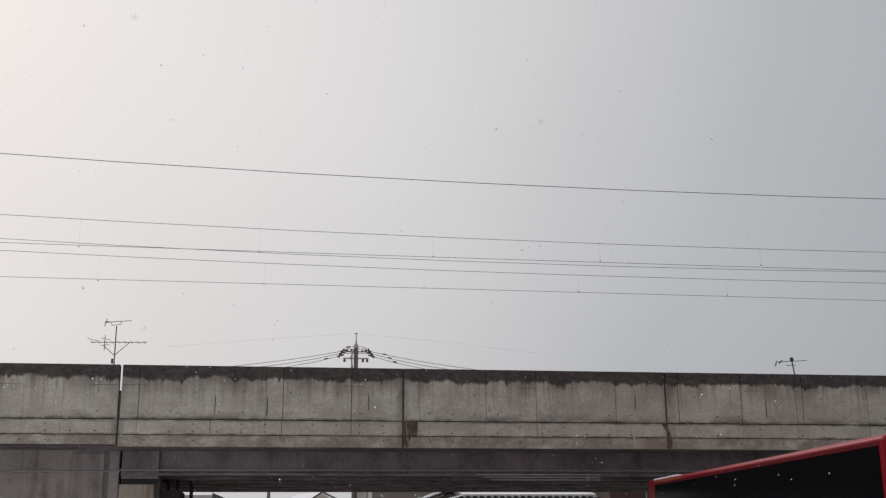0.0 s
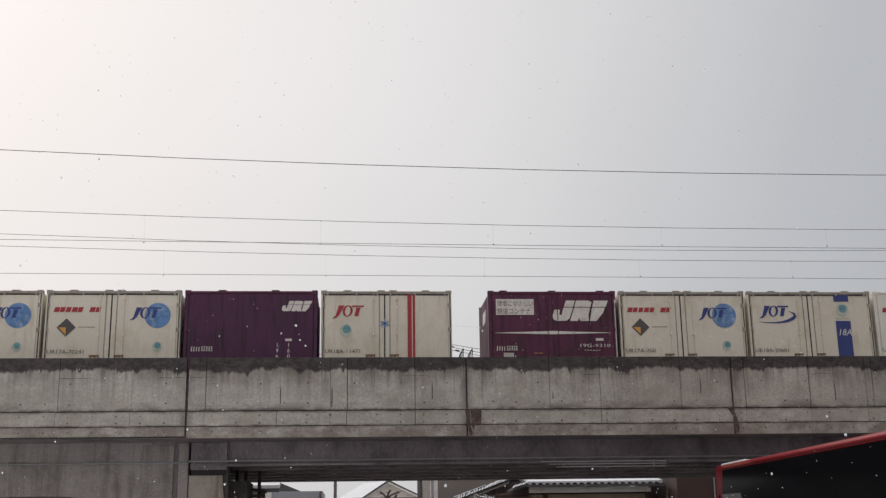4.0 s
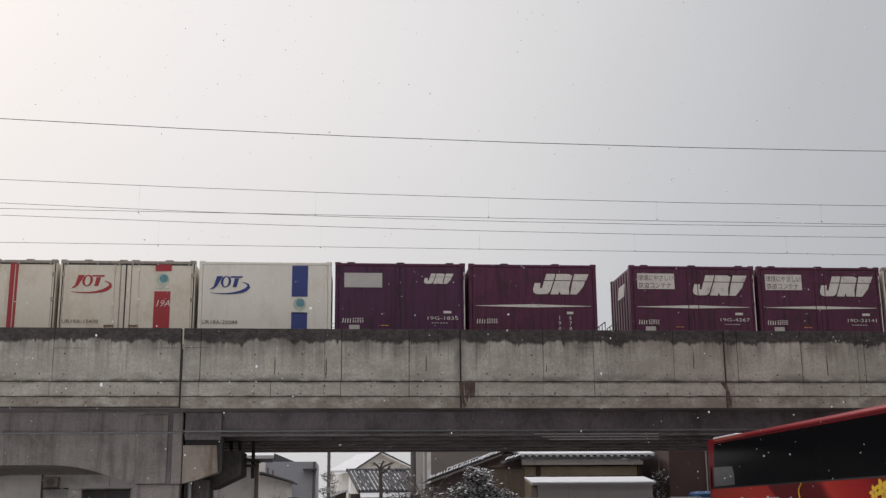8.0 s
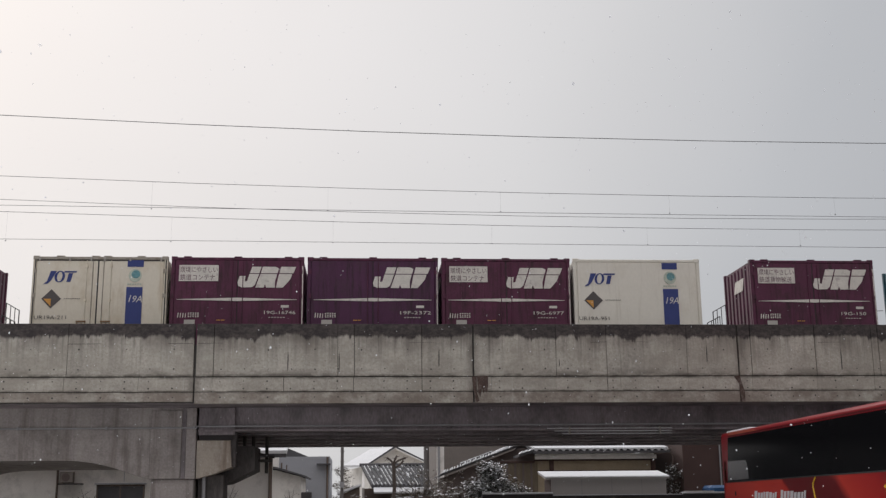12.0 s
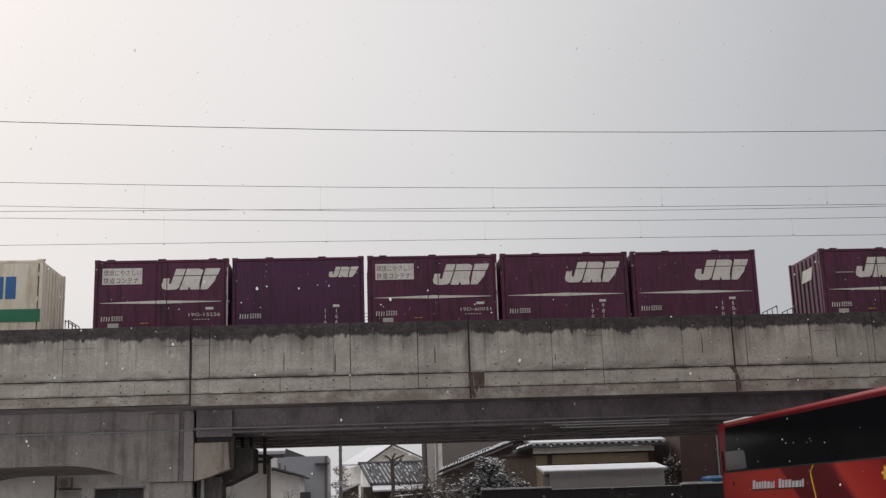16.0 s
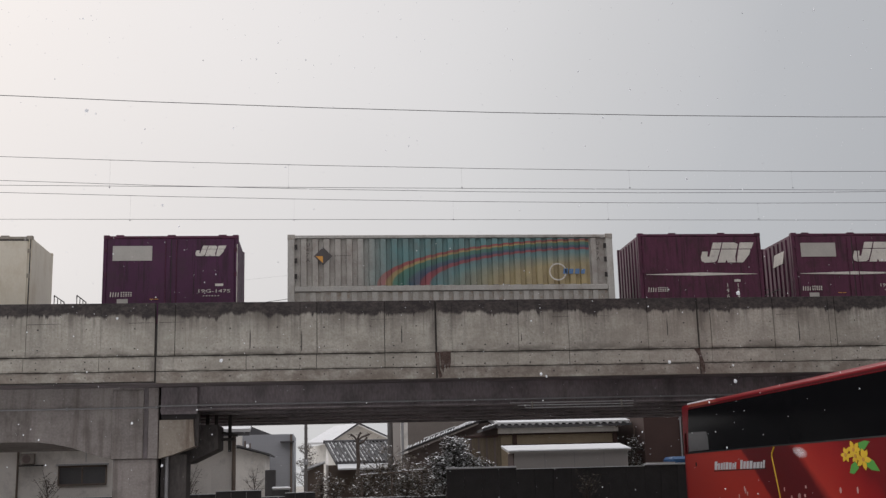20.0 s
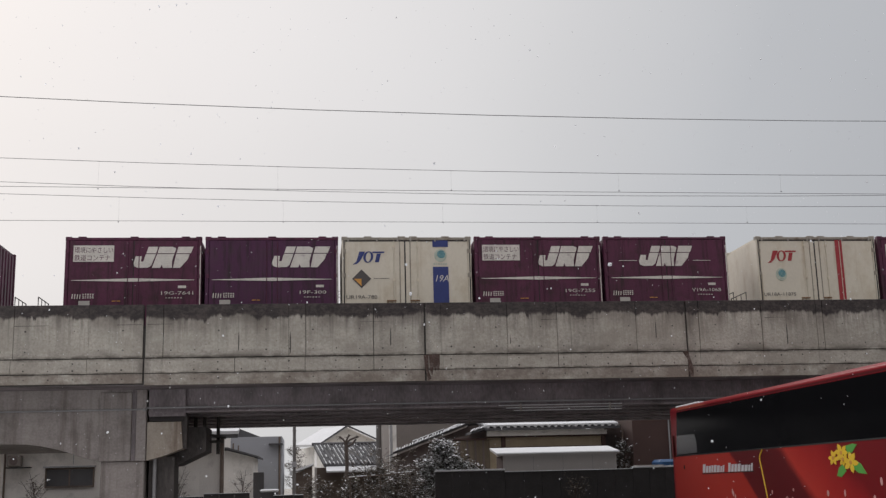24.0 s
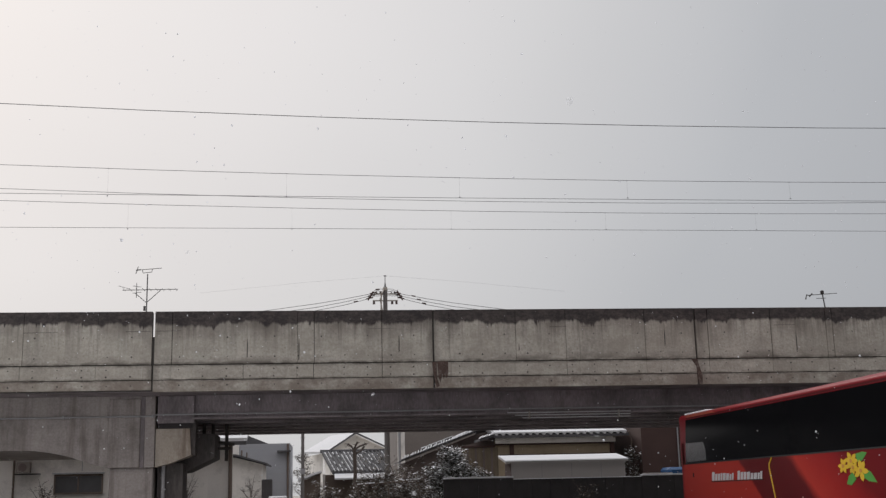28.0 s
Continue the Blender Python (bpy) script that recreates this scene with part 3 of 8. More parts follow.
# upright formwork lines of each bay, from its left joint: upper row, lower row
LINES = {
    -18.9: ([2.3, 3.7, 5.8], [2.2, 4.1, 5.9]),
    -11.62: ([1.6, 4.02, 5.88], [1.9, 3.97, 5.85]),
    -4.35: ([0.48, 3.69, 4.13, 5.9], [0.47, 2.30, 3.67, 4.11, 5.9]),
    2.91: ([0.43, 2.21, 3.57, 3.94, 5.75], [0.47, 2.19, 3.57, 3.92, 5.75]),
    10.06: ([0.36, 2.14, 3.72, 3.91, 5.8], [0.34, 2.12, 3.71, 5.8]),
    17.3: ([2.1, 3.7, 5.7], [2.3, 4.0, 5.8]),
}
viaduct_wall = thing("viaduct_wall", "grey concrete viaduct parapet with wet dark coping stains", "", kind="structure")


def backing(b):
    """The wall behind the panels; one expansion joint stands open in its upper part."""
    j = JOINTS[2]
    box(b, -430, j - 0.036, Y_FACE + 0.05, Y_FACE + 0.24, BOT + 0.02, TOP - 0.02)
    box(b, j + 0.036, 430, Y_FACE + 0.05, Y_FACE + 0.24, BOT + 0.02, TOP - 0.02)
    box(b, j - 0.035, j + 0.035, Y_FACE + 0.06, Y_FACE + 0.22, BOT + 0.02, 5.78)


part("backing", mk((backing,)), M["groove"], viaduct_wall)
part("coping", mk((box, -430, JOINTS[2] - 0.04, Y_FACE + 0.03, Y_FACE + 0.26, TOP - 0.05, TOP), (box, JOINTS[2] + 0.04, 430, Y_FACE + 0.03, Y_FACE + 0.26, TOP - 0.05, TOP)), M["fascia"], viaduct_wall)


def slab(x0, x1, z0, z1, proud=0.0):
    bm = bmesh.new()
    box(bm, x0, x1, Y_FACE - proud, Y_FACE + 0.06, z0, z1, 0.004)
    part("panel", bm, M["fascia"], viaduct_wall)


gaps = random.Random(12)
for a, c in zip(JOINTS, JOINTS[1:]):
    up, lo = LINES[a]
    wide_a, wide_c = (0.036 if a == JOINTS[2] else 0.024), (0.036 if c == JOINTS[2] else 0.024)
    xs = [a + wide_a] + [a + q for q in up] + [c - wide_c]
    G = [0] + [gaps.choice((0.002, 0.005, 0.008)) for _ in xs[2:]] + [0]
    for i, (p, q) in enumerate(zip(xs, xs[1:])):
        slab(p + G[i], q - G[i + 1], MID + 0.014, TOP, 0.002 * (i % 2))
    xs = [a + 0.022] + [a + q for q in lo] + [c - 0.022]
    G = [0] + [gaps.choice((0.002, 0.004, 0.007)) for _ in xs[2:]] + [0]
    for i, (p, q) in enumerate(zip(xs, xs[1:])):
        slab(p + G[i], q - G[i + 1], LOW + 0.010, MID - 0.012, 0.003 * (i % 2))
    slab(a + 0.022, c - 0.022, BOT + (0.05 if c < -4 else 0.0), LOW - 0.010, 0.005)
for x0, x1 in ((-430, -18.93), (24.53, 80)):
    slab(x0, x1, BOT, TOP)


def ties_fast():
    rows = ((5.25, 0.02), (5.76, 0.62), (4.93, 0.0), (4.745, 0.0), (4.52, 0.02))
    rng, verts, faces = random.Random(4), [], []
    for z, o in rows:
        for i in range(70):
            x = -14.0 + o + i * 0.6065 * (2.0 if z > 5.6 else 1.0)
            if x < 22 and rng.random() < 0.86 and min(abs(x - j) for j in JOINTS) > 0.12:
                r, zz, k = rng.uniform(0.013, 0.024), z + rng.uniform(-0.012, 0.012), len(verts)
                for y in (Y_FACE - 0.008, Y_FACE + 0.01):
                    verts += [(px, y, pz) for px, pz in ellipse(x, zz, r, r, 7)]
                faces.append([k + j for j in range(7)])
                faces += [[k + j, k + 7 + j, k + 7 + (j + 1) % 7, k + (j + 1) % 7] for j in range(7)]
    me = bpy.data.meshes.new("tie_holes")
    me.from_pydata(verts, [], faces)
    me.materials.append(M["groove"])
    ob = new("tie_holes", me)
    ob.parent = viaduct_wall
    tagged(ob, "rows of small dark formwork tie holes", kind="stuff")


ties_fast()
for x0, x1, z, h in ((-7.6, -6.75, 5.90, 0.012), (-5.05, -4.42, 5.91, 0.014), (-4.28, -3.66, 5.92, 0.012), (6.05, 6.5, 5.95, 0.012), (6.9, 7.6, 5.96, 0.008), (12.3, 12.9, 5.95, 0.010), (1.2, 1.9, 5.94, 0.007)):
    part("formwork_line", mk((prism, [(x0, z), (x1, z + 0.01), (x1, z + 0.01 + h * 0.6), (x0, z + h)], Y_FACE - 0.004, Y_FACE + 0.01)), M["groove"], viaduct_wall)
for x, z0, z1 in ((-1.95, 5.2, 5.75), (2.0, 5.3, 5.8), (-0.62, 5.12, 5.72), (9.2, 5.4, 5.9), (5.2, 5.3, 5.55), (12.9, 5.2, 5.8)):
    part("crack", mk((prism, [(x - 0.012, z0), (x + 0.012, z0 + 0.05), (x + 0.016, z1 - 0.2), (x + 0.004, z1), (x - 0.010, z1 - 0.15)], Y_FACE - 0.005, Y_FACE + 0.01)), M["groove"], viaduct_wall, "dark upright crack")
part("rust_streak", mk((prism, [(3.00, 5.06), (3.29, 5.06), (3.29, 4.80), (3.265, 4.66), (3.235, 4.62), (3.21, 4.70), (3.16, 4.60), (3.13, 4.74), (3.08, 4.5), (3.03, 4.62)], Y_FACE - 0.011, Y_FACE + 0.01)), M["rust"], viaduct_wall, "rust-brown drain stain")
part("rust_streak", mk((prism, [(2.86, 5.05), (2.985, 5.05), (2.99, 4.62), (3.06, 4.42), (2.98, 4.37), (2.94, 4.5), (2.90, 4.7)], Y_FACE - 0.011, Y_FACE + 0.01)), M["rust"], viaduct_wall, "rust-brown drain stain")
part("rust_streak", mk((prism, [(9.9, 5.04), (10.06, 5.07), (10.10, 4.9), (10.18, 4.62), (10.17, 4.38), (10.06, 4.40), (10.03, 4.85)], Y_FACE - 0.011, Y_FACE + 0.01)), M["rust"], viaduct_wall, "rust-brown drain stain")

deck = thing("viaduct_deck", "concrete viaduct deck with sooty underside and girders", "", kind="structure")
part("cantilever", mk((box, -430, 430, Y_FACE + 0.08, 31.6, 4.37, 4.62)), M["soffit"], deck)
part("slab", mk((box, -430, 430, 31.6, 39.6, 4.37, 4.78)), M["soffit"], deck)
part("ballast_bed", mk((box, -430, 430, Y_FACE + 0.4, 39.5, 4.78, 5.0)), M["ballast"], deck)
part("far_parapet", mk((box, -430, 430, 39.6, 39.85, 4.3, 6.42)), M["concrete"], deck)
for y in (32.84, 36.64):
    for dy in (-0.56, 0.56):
        part("rail", mk((box, -430, 430, y + dy - 0.035, y + dy + 0.035, 5.0, 5.18)), M["rail"], deck)
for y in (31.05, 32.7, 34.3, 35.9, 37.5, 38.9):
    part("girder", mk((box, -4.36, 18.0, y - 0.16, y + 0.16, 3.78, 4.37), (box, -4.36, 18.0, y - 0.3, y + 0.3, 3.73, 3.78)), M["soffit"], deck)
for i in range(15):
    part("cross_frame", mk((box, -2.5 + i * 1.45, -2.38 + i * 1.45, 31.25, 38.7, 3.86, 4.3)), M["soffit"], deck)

ARCH = [(-5.62, 2.5), (-5.98, 2.6), (-6.35, 2.73), (-6.7, 2.84), (-7.1, 2.93), (-7.5, 2.985), (-8.2, 3.0), (-10.4, 3.0), (-11.1, 2.985), (-11.5, 2.93), (-11.9, 2.84), (-12.25, 2.73), (-12.6, 2.6), (-12.98, 2.5)]
arch_frame = thing("arched_frame", "stained concrete arched frame carrying the viaduct", "", kind="structure")
for shift in [-8.6 * k for k in range(12)]:
    outline = [(-4.42, 4.37), (-4.42, 2.5)] + ARCH + [(-13.02, 2.5), (-13.02, 4.37)]
    part("arched_beam", mk((prism, [(x + shift, z) for x, z in outline], 30.9, 38.4)), M["concrete"], arch_frame)
    part("pier", mk((box, -5.58 + shift, -4.46 + shift, 30.96, 38.3, 0, 2.5, 0.02)), M["concrete"], arch_frame)
part("pilaster", mk((box, -5.62, -4.80, 30.84, 31.0, 2.5, 4.3, 0.015)), M["concrete"], arch_frame)
part("corbel", mk((prism, [(-4.40, 3.5), (-3.52, 3.5), (-3.47, 2.80), (-4.0, 2.6), (-4.40, 2.5)], 30.9, 31.5)), M["concrete_warm"], arch_frame, "pale weathered concrete corbel")
# rear corbel, end column and corbel side: shade painted as near-black concrete
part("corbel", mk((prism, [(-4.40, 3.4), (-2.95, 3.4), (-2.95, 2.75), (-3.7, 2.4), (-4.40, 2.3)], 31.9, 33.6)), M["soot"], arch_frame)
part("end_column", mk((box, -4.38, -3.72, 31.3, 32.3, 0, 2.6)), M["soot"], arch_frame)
part("column_pipe", mk((tube, (-4.22, 31.22, 0), (-4.22, 31.22, 2.55), 0.05, 0.05, 10)), M["pipe"], arch_frame)
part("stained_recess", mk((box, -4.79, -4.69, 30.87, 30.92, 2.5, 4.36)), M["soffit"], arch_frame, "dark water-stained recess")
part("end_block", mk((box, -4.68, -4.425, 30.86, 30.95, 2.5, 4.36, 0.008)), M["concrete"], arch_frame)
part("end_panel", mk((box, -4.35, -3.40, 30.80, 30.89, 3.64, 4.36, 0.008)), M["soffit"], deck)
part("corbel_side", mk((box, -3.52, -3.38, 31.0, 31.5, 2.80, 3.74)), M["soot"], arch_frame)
part("bearing", mk((box, -4.35, -3.45, 30.95, 31.45, 3.52, 3.72)), M["seam"], arch_frame)
abutment = solid("abutment", M["concrete"], "stained concrete bridge abutment", kind="structure", fill=lambda b: box(b, 18.0, 22.0, 30.6, 39.4, 0, 4.37))
for i in range(11):
    part("pier", mk((box, 30.0 + i * 9.0, 31.2 + i * 9.0, 30.96, 38.3, 0, 4.37, 0.02)), M["concrete"], arch_frame)
conduit = thing("conduit", "thin grey cable conduit clipped under the deck edge", "conduit")
part("pipe", mk((tube, (-30, 30.8, 3.80), (-4.4, 30.8, 3.83), 0.022)), M["pipe"], conduit)
part("pipe", mk((tube, (-4.4, 30.72, 3.86), (20, 30.72, 3.87), 0.022)), M["pipe"], conduit)
for i in range(6):
    part("clip", mk((box, -16 + i * 2.3, -15.95 + i * 2.3, 30.76, 30.86, 3.79, 3.87)), M["pipe"], conduit)

# added silver bars with hangers imitate light glinting along the near girder's wet flange
glints = thing("drain_pipes", "thin pale bars standing for wet glints on the girder flange", "pipe")
for z, y in ((3.76, 30.70), (3.69, 30.72), (3.62, 30.74)):
    part("pipe", mk((tube, (5.0 + (3.76 - z) * 3, y, z), (8.45, y, z), 0.012, 0.012, 6)), M["silver"], glints)
for x in (5.6, 8.1):
    part("hanger", mk((box, x, x + 0.03, 30.68, 30.85, 3.60, 3.80)), M["steel"], glints)
downpipe = thing("drain_downpipe", "dark drain pipe with brackets beside the pier", "pipe")
for x, y, z0, z1 in ((-3.1, 33.0, 2.95, 4.2), (-2.75, 33.4, 2.7, 4.1), (-3.35, 33.0, 3.3, 4.2)):
    part("pipe", mk((tube, (x, y, z0), (x, y, z1), 0.05, 0.05, 8)), M["groove"], downpipe)
part("pipe", mk((tube, (-3.6, 33.1, 3.35), (-2.5, 33.1, 3.15), 0.04, 0.04, 8)), M["groove"], downpipe)
part("bracket", mk((box, -3.45, -2.6, 32.95, 33.5, 3.02, 3.08)), M["groove"], downpipe)


# ---- overhead line ----
def wire_points(y, zl, zm, zr, x0=-430.0, x1=430.0, n=172):
    """A sagging wire through three heights at x = -9.4, 3.6 and 17.6."""
    c = np.polyfit([-9.4, 3.6, 17.6], [zl, zm, zr], 2)
    out = []
    for i in range(n + 1):
        x = x0 + (x1 - x0) * i / n
        z = float(np.polyval(c, x)) if -14 < x < 24 else None  # level beyond the span
        if z is None:
            e = -14 if x < 0 else 24
            z = float(np.polyval(c, e))
        out.append((x, y, z))
    return out


catenary = {}
for name, y, h, r, lab in (("contact_wire", 32.84, (10.462, 10.377, 10.325), 0.0075, "taut contact wire over the near track"), ("messenger_wire", 32.84, (11.323, 11.013, 10.932), 0.008, "sagging messenger wire over the near track"),
                           ("contact_wire", 36.64, (10.341, 10.296, 10.244), 0.0075, "taut contact wire over the far track"), ("messenger_wire", 36.64, (11.206, 10.935, 10.857), 0.008, "sagging messenger wire over the far track"),
                           ("feeder_wire", 31.2, (12.639, 12.255, 12.182), 0.011, "dark feeder wire high over the viaduct"), ("feeder_wire", 33.6, (10.803, 10.482, 10.467), 0.0075, "thin return wire beside the near track")):
    bm = bmesh.new()
    chain(bm, wire_points(y, *h), r, 5)
    catenary[(name, y)] = tagged(mesh_object(name, bm, M["wire"]), lab, "wire", "overhead line", "structure")
for y, x0, step, zc, hi in ((32.84, -6.27, 5.2, 10.39, (11.323, 11.013, 10.932)), (36.64, -6.31, 5.3, 10.29, (11.206, 10.935, 10.857))):
    c = np.polyfit([-9.4, 3.6, 17.6], hi, 2)
    for i in range(-1, 5):
        x = x0 + i * step
        bm = bmesh.new()
        tube(bm, (x, y, zc), (x, y, float(np.polyval(c, x))), 0.0012, sides=4)
        box(bm, x - 0.016, x + 0.016, y - 0.012, y + 0.012, zc - 0.01, zc + 0.02)
        box(bm, x - 0.010, x + 0.010, y - 0.01, y + 0.01, float(np.polyval(c, x)) - 0.012, float(np.polyval(c, x)) + 0.01)
        tagged(mesh_object("dropper", bm, M["wire"]), "thin dropper with clips between the wires", "wire", "droppers", "structure")


# ---- the train ----
Y_SIDE, Z_FLOOR, RAIL = 31.62, 6.18, 5.18
PITCH, LEN, WID, HGT = 3.817, 3.715, 2.45, 2.5
WAGON_AT = [0.0, 20.04, 40.98, 61.45, 81.42, 101.9, 122.3, 142.79, 163.31, 183.7, 204.62, 224.65, 245.56, 265.5, 285.93, 306.85, 326.76, 346.91]


def travelled(t):
    """Where the first wagon's load begins along the track."""
    late = np.interp(t, (0, 1, 2, 3, 4.5, 6, 8, 10, 12, 14, 16, 18, 20, 22, 25, 28), (-0.22, -0.15, -0.03, 0.05, 0.10, 0.13, 0.10, 0.07, 0.05, -0.02, -0.06, 0.0, 0.05, 0.02, -0.04, -0.04))
    return 40.257 - 14.14595 * t + 0.00732560 * t ** 2 - 0.00226898 * t ** 3 + 0.0000383098 * t ** 4 + float(late)


MOVERS = []


def rides(ob, u, y, z):
    MOVERS.append((ob, u, y, z))
    ob.matrix_basis = pose(travelled(0) + u, y, z) @ Matrix.Diagonal((*ob.scale, 1))
    return ob


def below(d):
    """Height on a container that lies d metres under its top."""
    return HGT - d


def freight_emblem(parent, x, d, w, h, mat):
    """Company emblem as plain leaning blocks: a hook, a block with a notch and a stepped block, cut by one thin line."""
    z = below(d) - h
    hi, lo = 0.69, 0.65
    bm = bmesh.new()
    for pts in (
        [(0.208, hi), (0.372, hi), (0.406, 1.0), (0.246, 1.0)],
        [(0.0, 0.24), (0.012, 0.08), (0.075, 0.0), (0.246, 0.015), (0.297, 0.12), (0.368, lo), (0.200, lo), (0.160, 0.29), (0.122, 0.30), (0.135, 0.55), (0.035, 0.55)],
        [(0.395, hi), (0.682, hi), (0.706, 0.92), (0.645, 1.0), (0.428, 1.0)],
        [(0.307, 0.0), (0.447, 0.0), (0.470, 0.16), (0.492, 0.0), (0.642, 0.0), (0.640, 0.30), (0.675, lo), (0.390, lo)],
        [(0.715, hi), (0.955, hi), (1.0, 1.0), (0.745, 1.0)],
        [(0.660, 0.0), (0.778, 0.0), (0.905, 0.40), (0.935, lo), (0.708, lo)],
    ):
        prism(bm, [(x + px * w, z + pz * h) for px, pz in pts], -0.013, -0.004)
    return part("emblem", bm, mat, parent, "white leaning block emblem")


def bars(parent, name, x, d, w, h, mat, n=4, lean=0.0, fill=0.78, label="", seed=1):
    """Unreadable or brand writing as a row of plain bars, too small to pick apart."""
    rng, bm, z = random.Random(seed), bmesh.new(), below(d) - h
    for i in range(n):
        px = x + w * i / n
        prism(bm, slant(px, z + h * rng.choice((0, 0, 0.1)), w / n * fill * rng.uniform(0.8, 1.0), h * rng.uniform(0.85, 1.0), lean), -0.012, -0.003)
    return tagged(part(name, bm, mat, parent, label), kind="stuff")


def taper_stripe(parent, x0, x1, d, h, mat):
    z = below(d)
    pts = [(x0, z), (x0 + (x1 - x0) * 0.5, z + h * 0.5), (x1, z), (x1, z - h * 0.1), (x0 + (x1 - x0) * 0.5, z - h * 0.5), (x0, z - h * 0.1)]
    return part("stripe", mk((prism, pts, -0.012, -0.003)), mat, parent, "white tapered stripe")


def container_shell(name, label, category, mats, length=LEN, seam=0.5, ribs=0, height=HGT, corrugated=False, lugs=(0.25, 0.5, 0.75), rods=True, pressed=True):
    """A freight container: origin at its front lower left corner; the near side looks towards -y."""
    paint, trim, dark = mats
    c = thing(name, label, category)
    L, H = length, height
    body = bmesh.new()
    box(body, 0.04, L - 0.04, 0.03, WID - 0.02, 0.04, H - 0.03)
    part("body", body, paint, c)
    for x in (0, L - 0.1):
        for y in (0, WID - 0.1):
            part("corner_post", mk((box, x, x + 0.1, y, y + 0.1, 0.0, H, 0.012)), paint, c)
    for y in (0.0, WID - 0.07):
        part("top_rail", mk((box, 0.1, L - 0.1, y, y + 0.07, H - 0.09, H - 0.012, 0.01)), trim, c)
        part("bottom_rail", mk((box, 0.1, L - 0.1, y, y + 0.07, 0.0, 0.14, 0.01)), trim, c)
    for x in (0.0, L - 0.16):
        part("corner_casting", mk((box, x - 0.004, x + 0.164, -0.006, 0.15, H - 0.10, H + 0.012, 0.01)), trim, c)
    # near side: leaves or corrugation
    if corrugated:
        n = int(L / 0.19)
        bm = bmesh.new()
        for i in range(n):
            a = 0.12 + (L - 0.24) * i / n
            w = (L - 0.24) / n
            prism_z(bm, [(a, 0.03), (a + w * 0.12, 0.006), (a + w * 0.55, 0.006), (a + w * 0.67, 0.03)], 0.14, H - 0.09)
        part("side_wall", bm, paint, c)
    else:
        edges = [0.1] + ([L * seam] if seam else []) + [L - 0.1]
        for a, b in zip(edges, edges[1:]):
            bm = bmesh.new()
            box(bm, a + 0.012, b - 0.012, 0.0, 0.05, 0.15, H - 0.1, 0.008)
            door = part("side_door", bm, paint, c)
        if seam:
            part("seam_strip", mk((box, L * seam - 0.012, L * seam + 0.012, 0.012, 0.04, 0.15, H - 0.1)), dark, c)
        if rods:
            for fx in (seam - 0.04, seam + 0.04) if seam else ():
                part("lock_rod", mk((tube, (L * fx, -0.012, 0.2), (L * fx, -0.012, H - 0.14), 0.012)), trim, c)
            for fx in (0.02, 0.98):
                for d in (0.42, 1.12):
                    part("hinge", mk((box, L * fx - 0.04, L * fx + 0.04, -0.018, 0.0, H - d - 0.06, H - d + 0.06, 0.006)), trim, c)
    # ends: one pressed sheet each
    for x, s in ((0.0, 1), (L, -1)):
        out, back = [], []
        for i in range(7):
            y = 0.13 + i * 0.314
            out += [(x + s * 0.05, y), (x + s * 0.004, y + 0.04), (x + s * 0.004, y + 0.19), (x + s * 0.05, y + 0.23)]
        out = out + [(x + s * 0.07, WID - 0.1), (x + s * 0.07, 0.1)]
        if not pressed:
            out = [(x + s * 0.006, 0.1), (x + s * 0.006, WID - 0.1), (x + s * 0.07, WID - 0.1), (x + s * 0.07, 0.1)]
        part("end_wall", mk((prism_z, out, 0.14, H - 0.1)), paint, c)
    for f in lugs:
        part("lifting_lug", mk((box, L * f - 0.11, L * f + 0.11, 0.0, 0.09, H - 0.012, H + 0.018, 0.006)), trim, c)
    return c


def prism_z(bm, outline, z0, z1):
    a = [bm.verts.new((x, y, z0)) for x, y in outline]
    b = [bm.verts.new((x, y, z1)) for x, y in outline]
    n = len(a)
    bm.faces.new(a)
    bm.faces.new(b[::-1])
    for i in range(n):
        bm.faces.new((a[i], b[i], b[(i + 1) % n], a[(i + 1) % n]))
    bmesh.ops.recalc_face_normals(bm, faces=bm.faces[:])


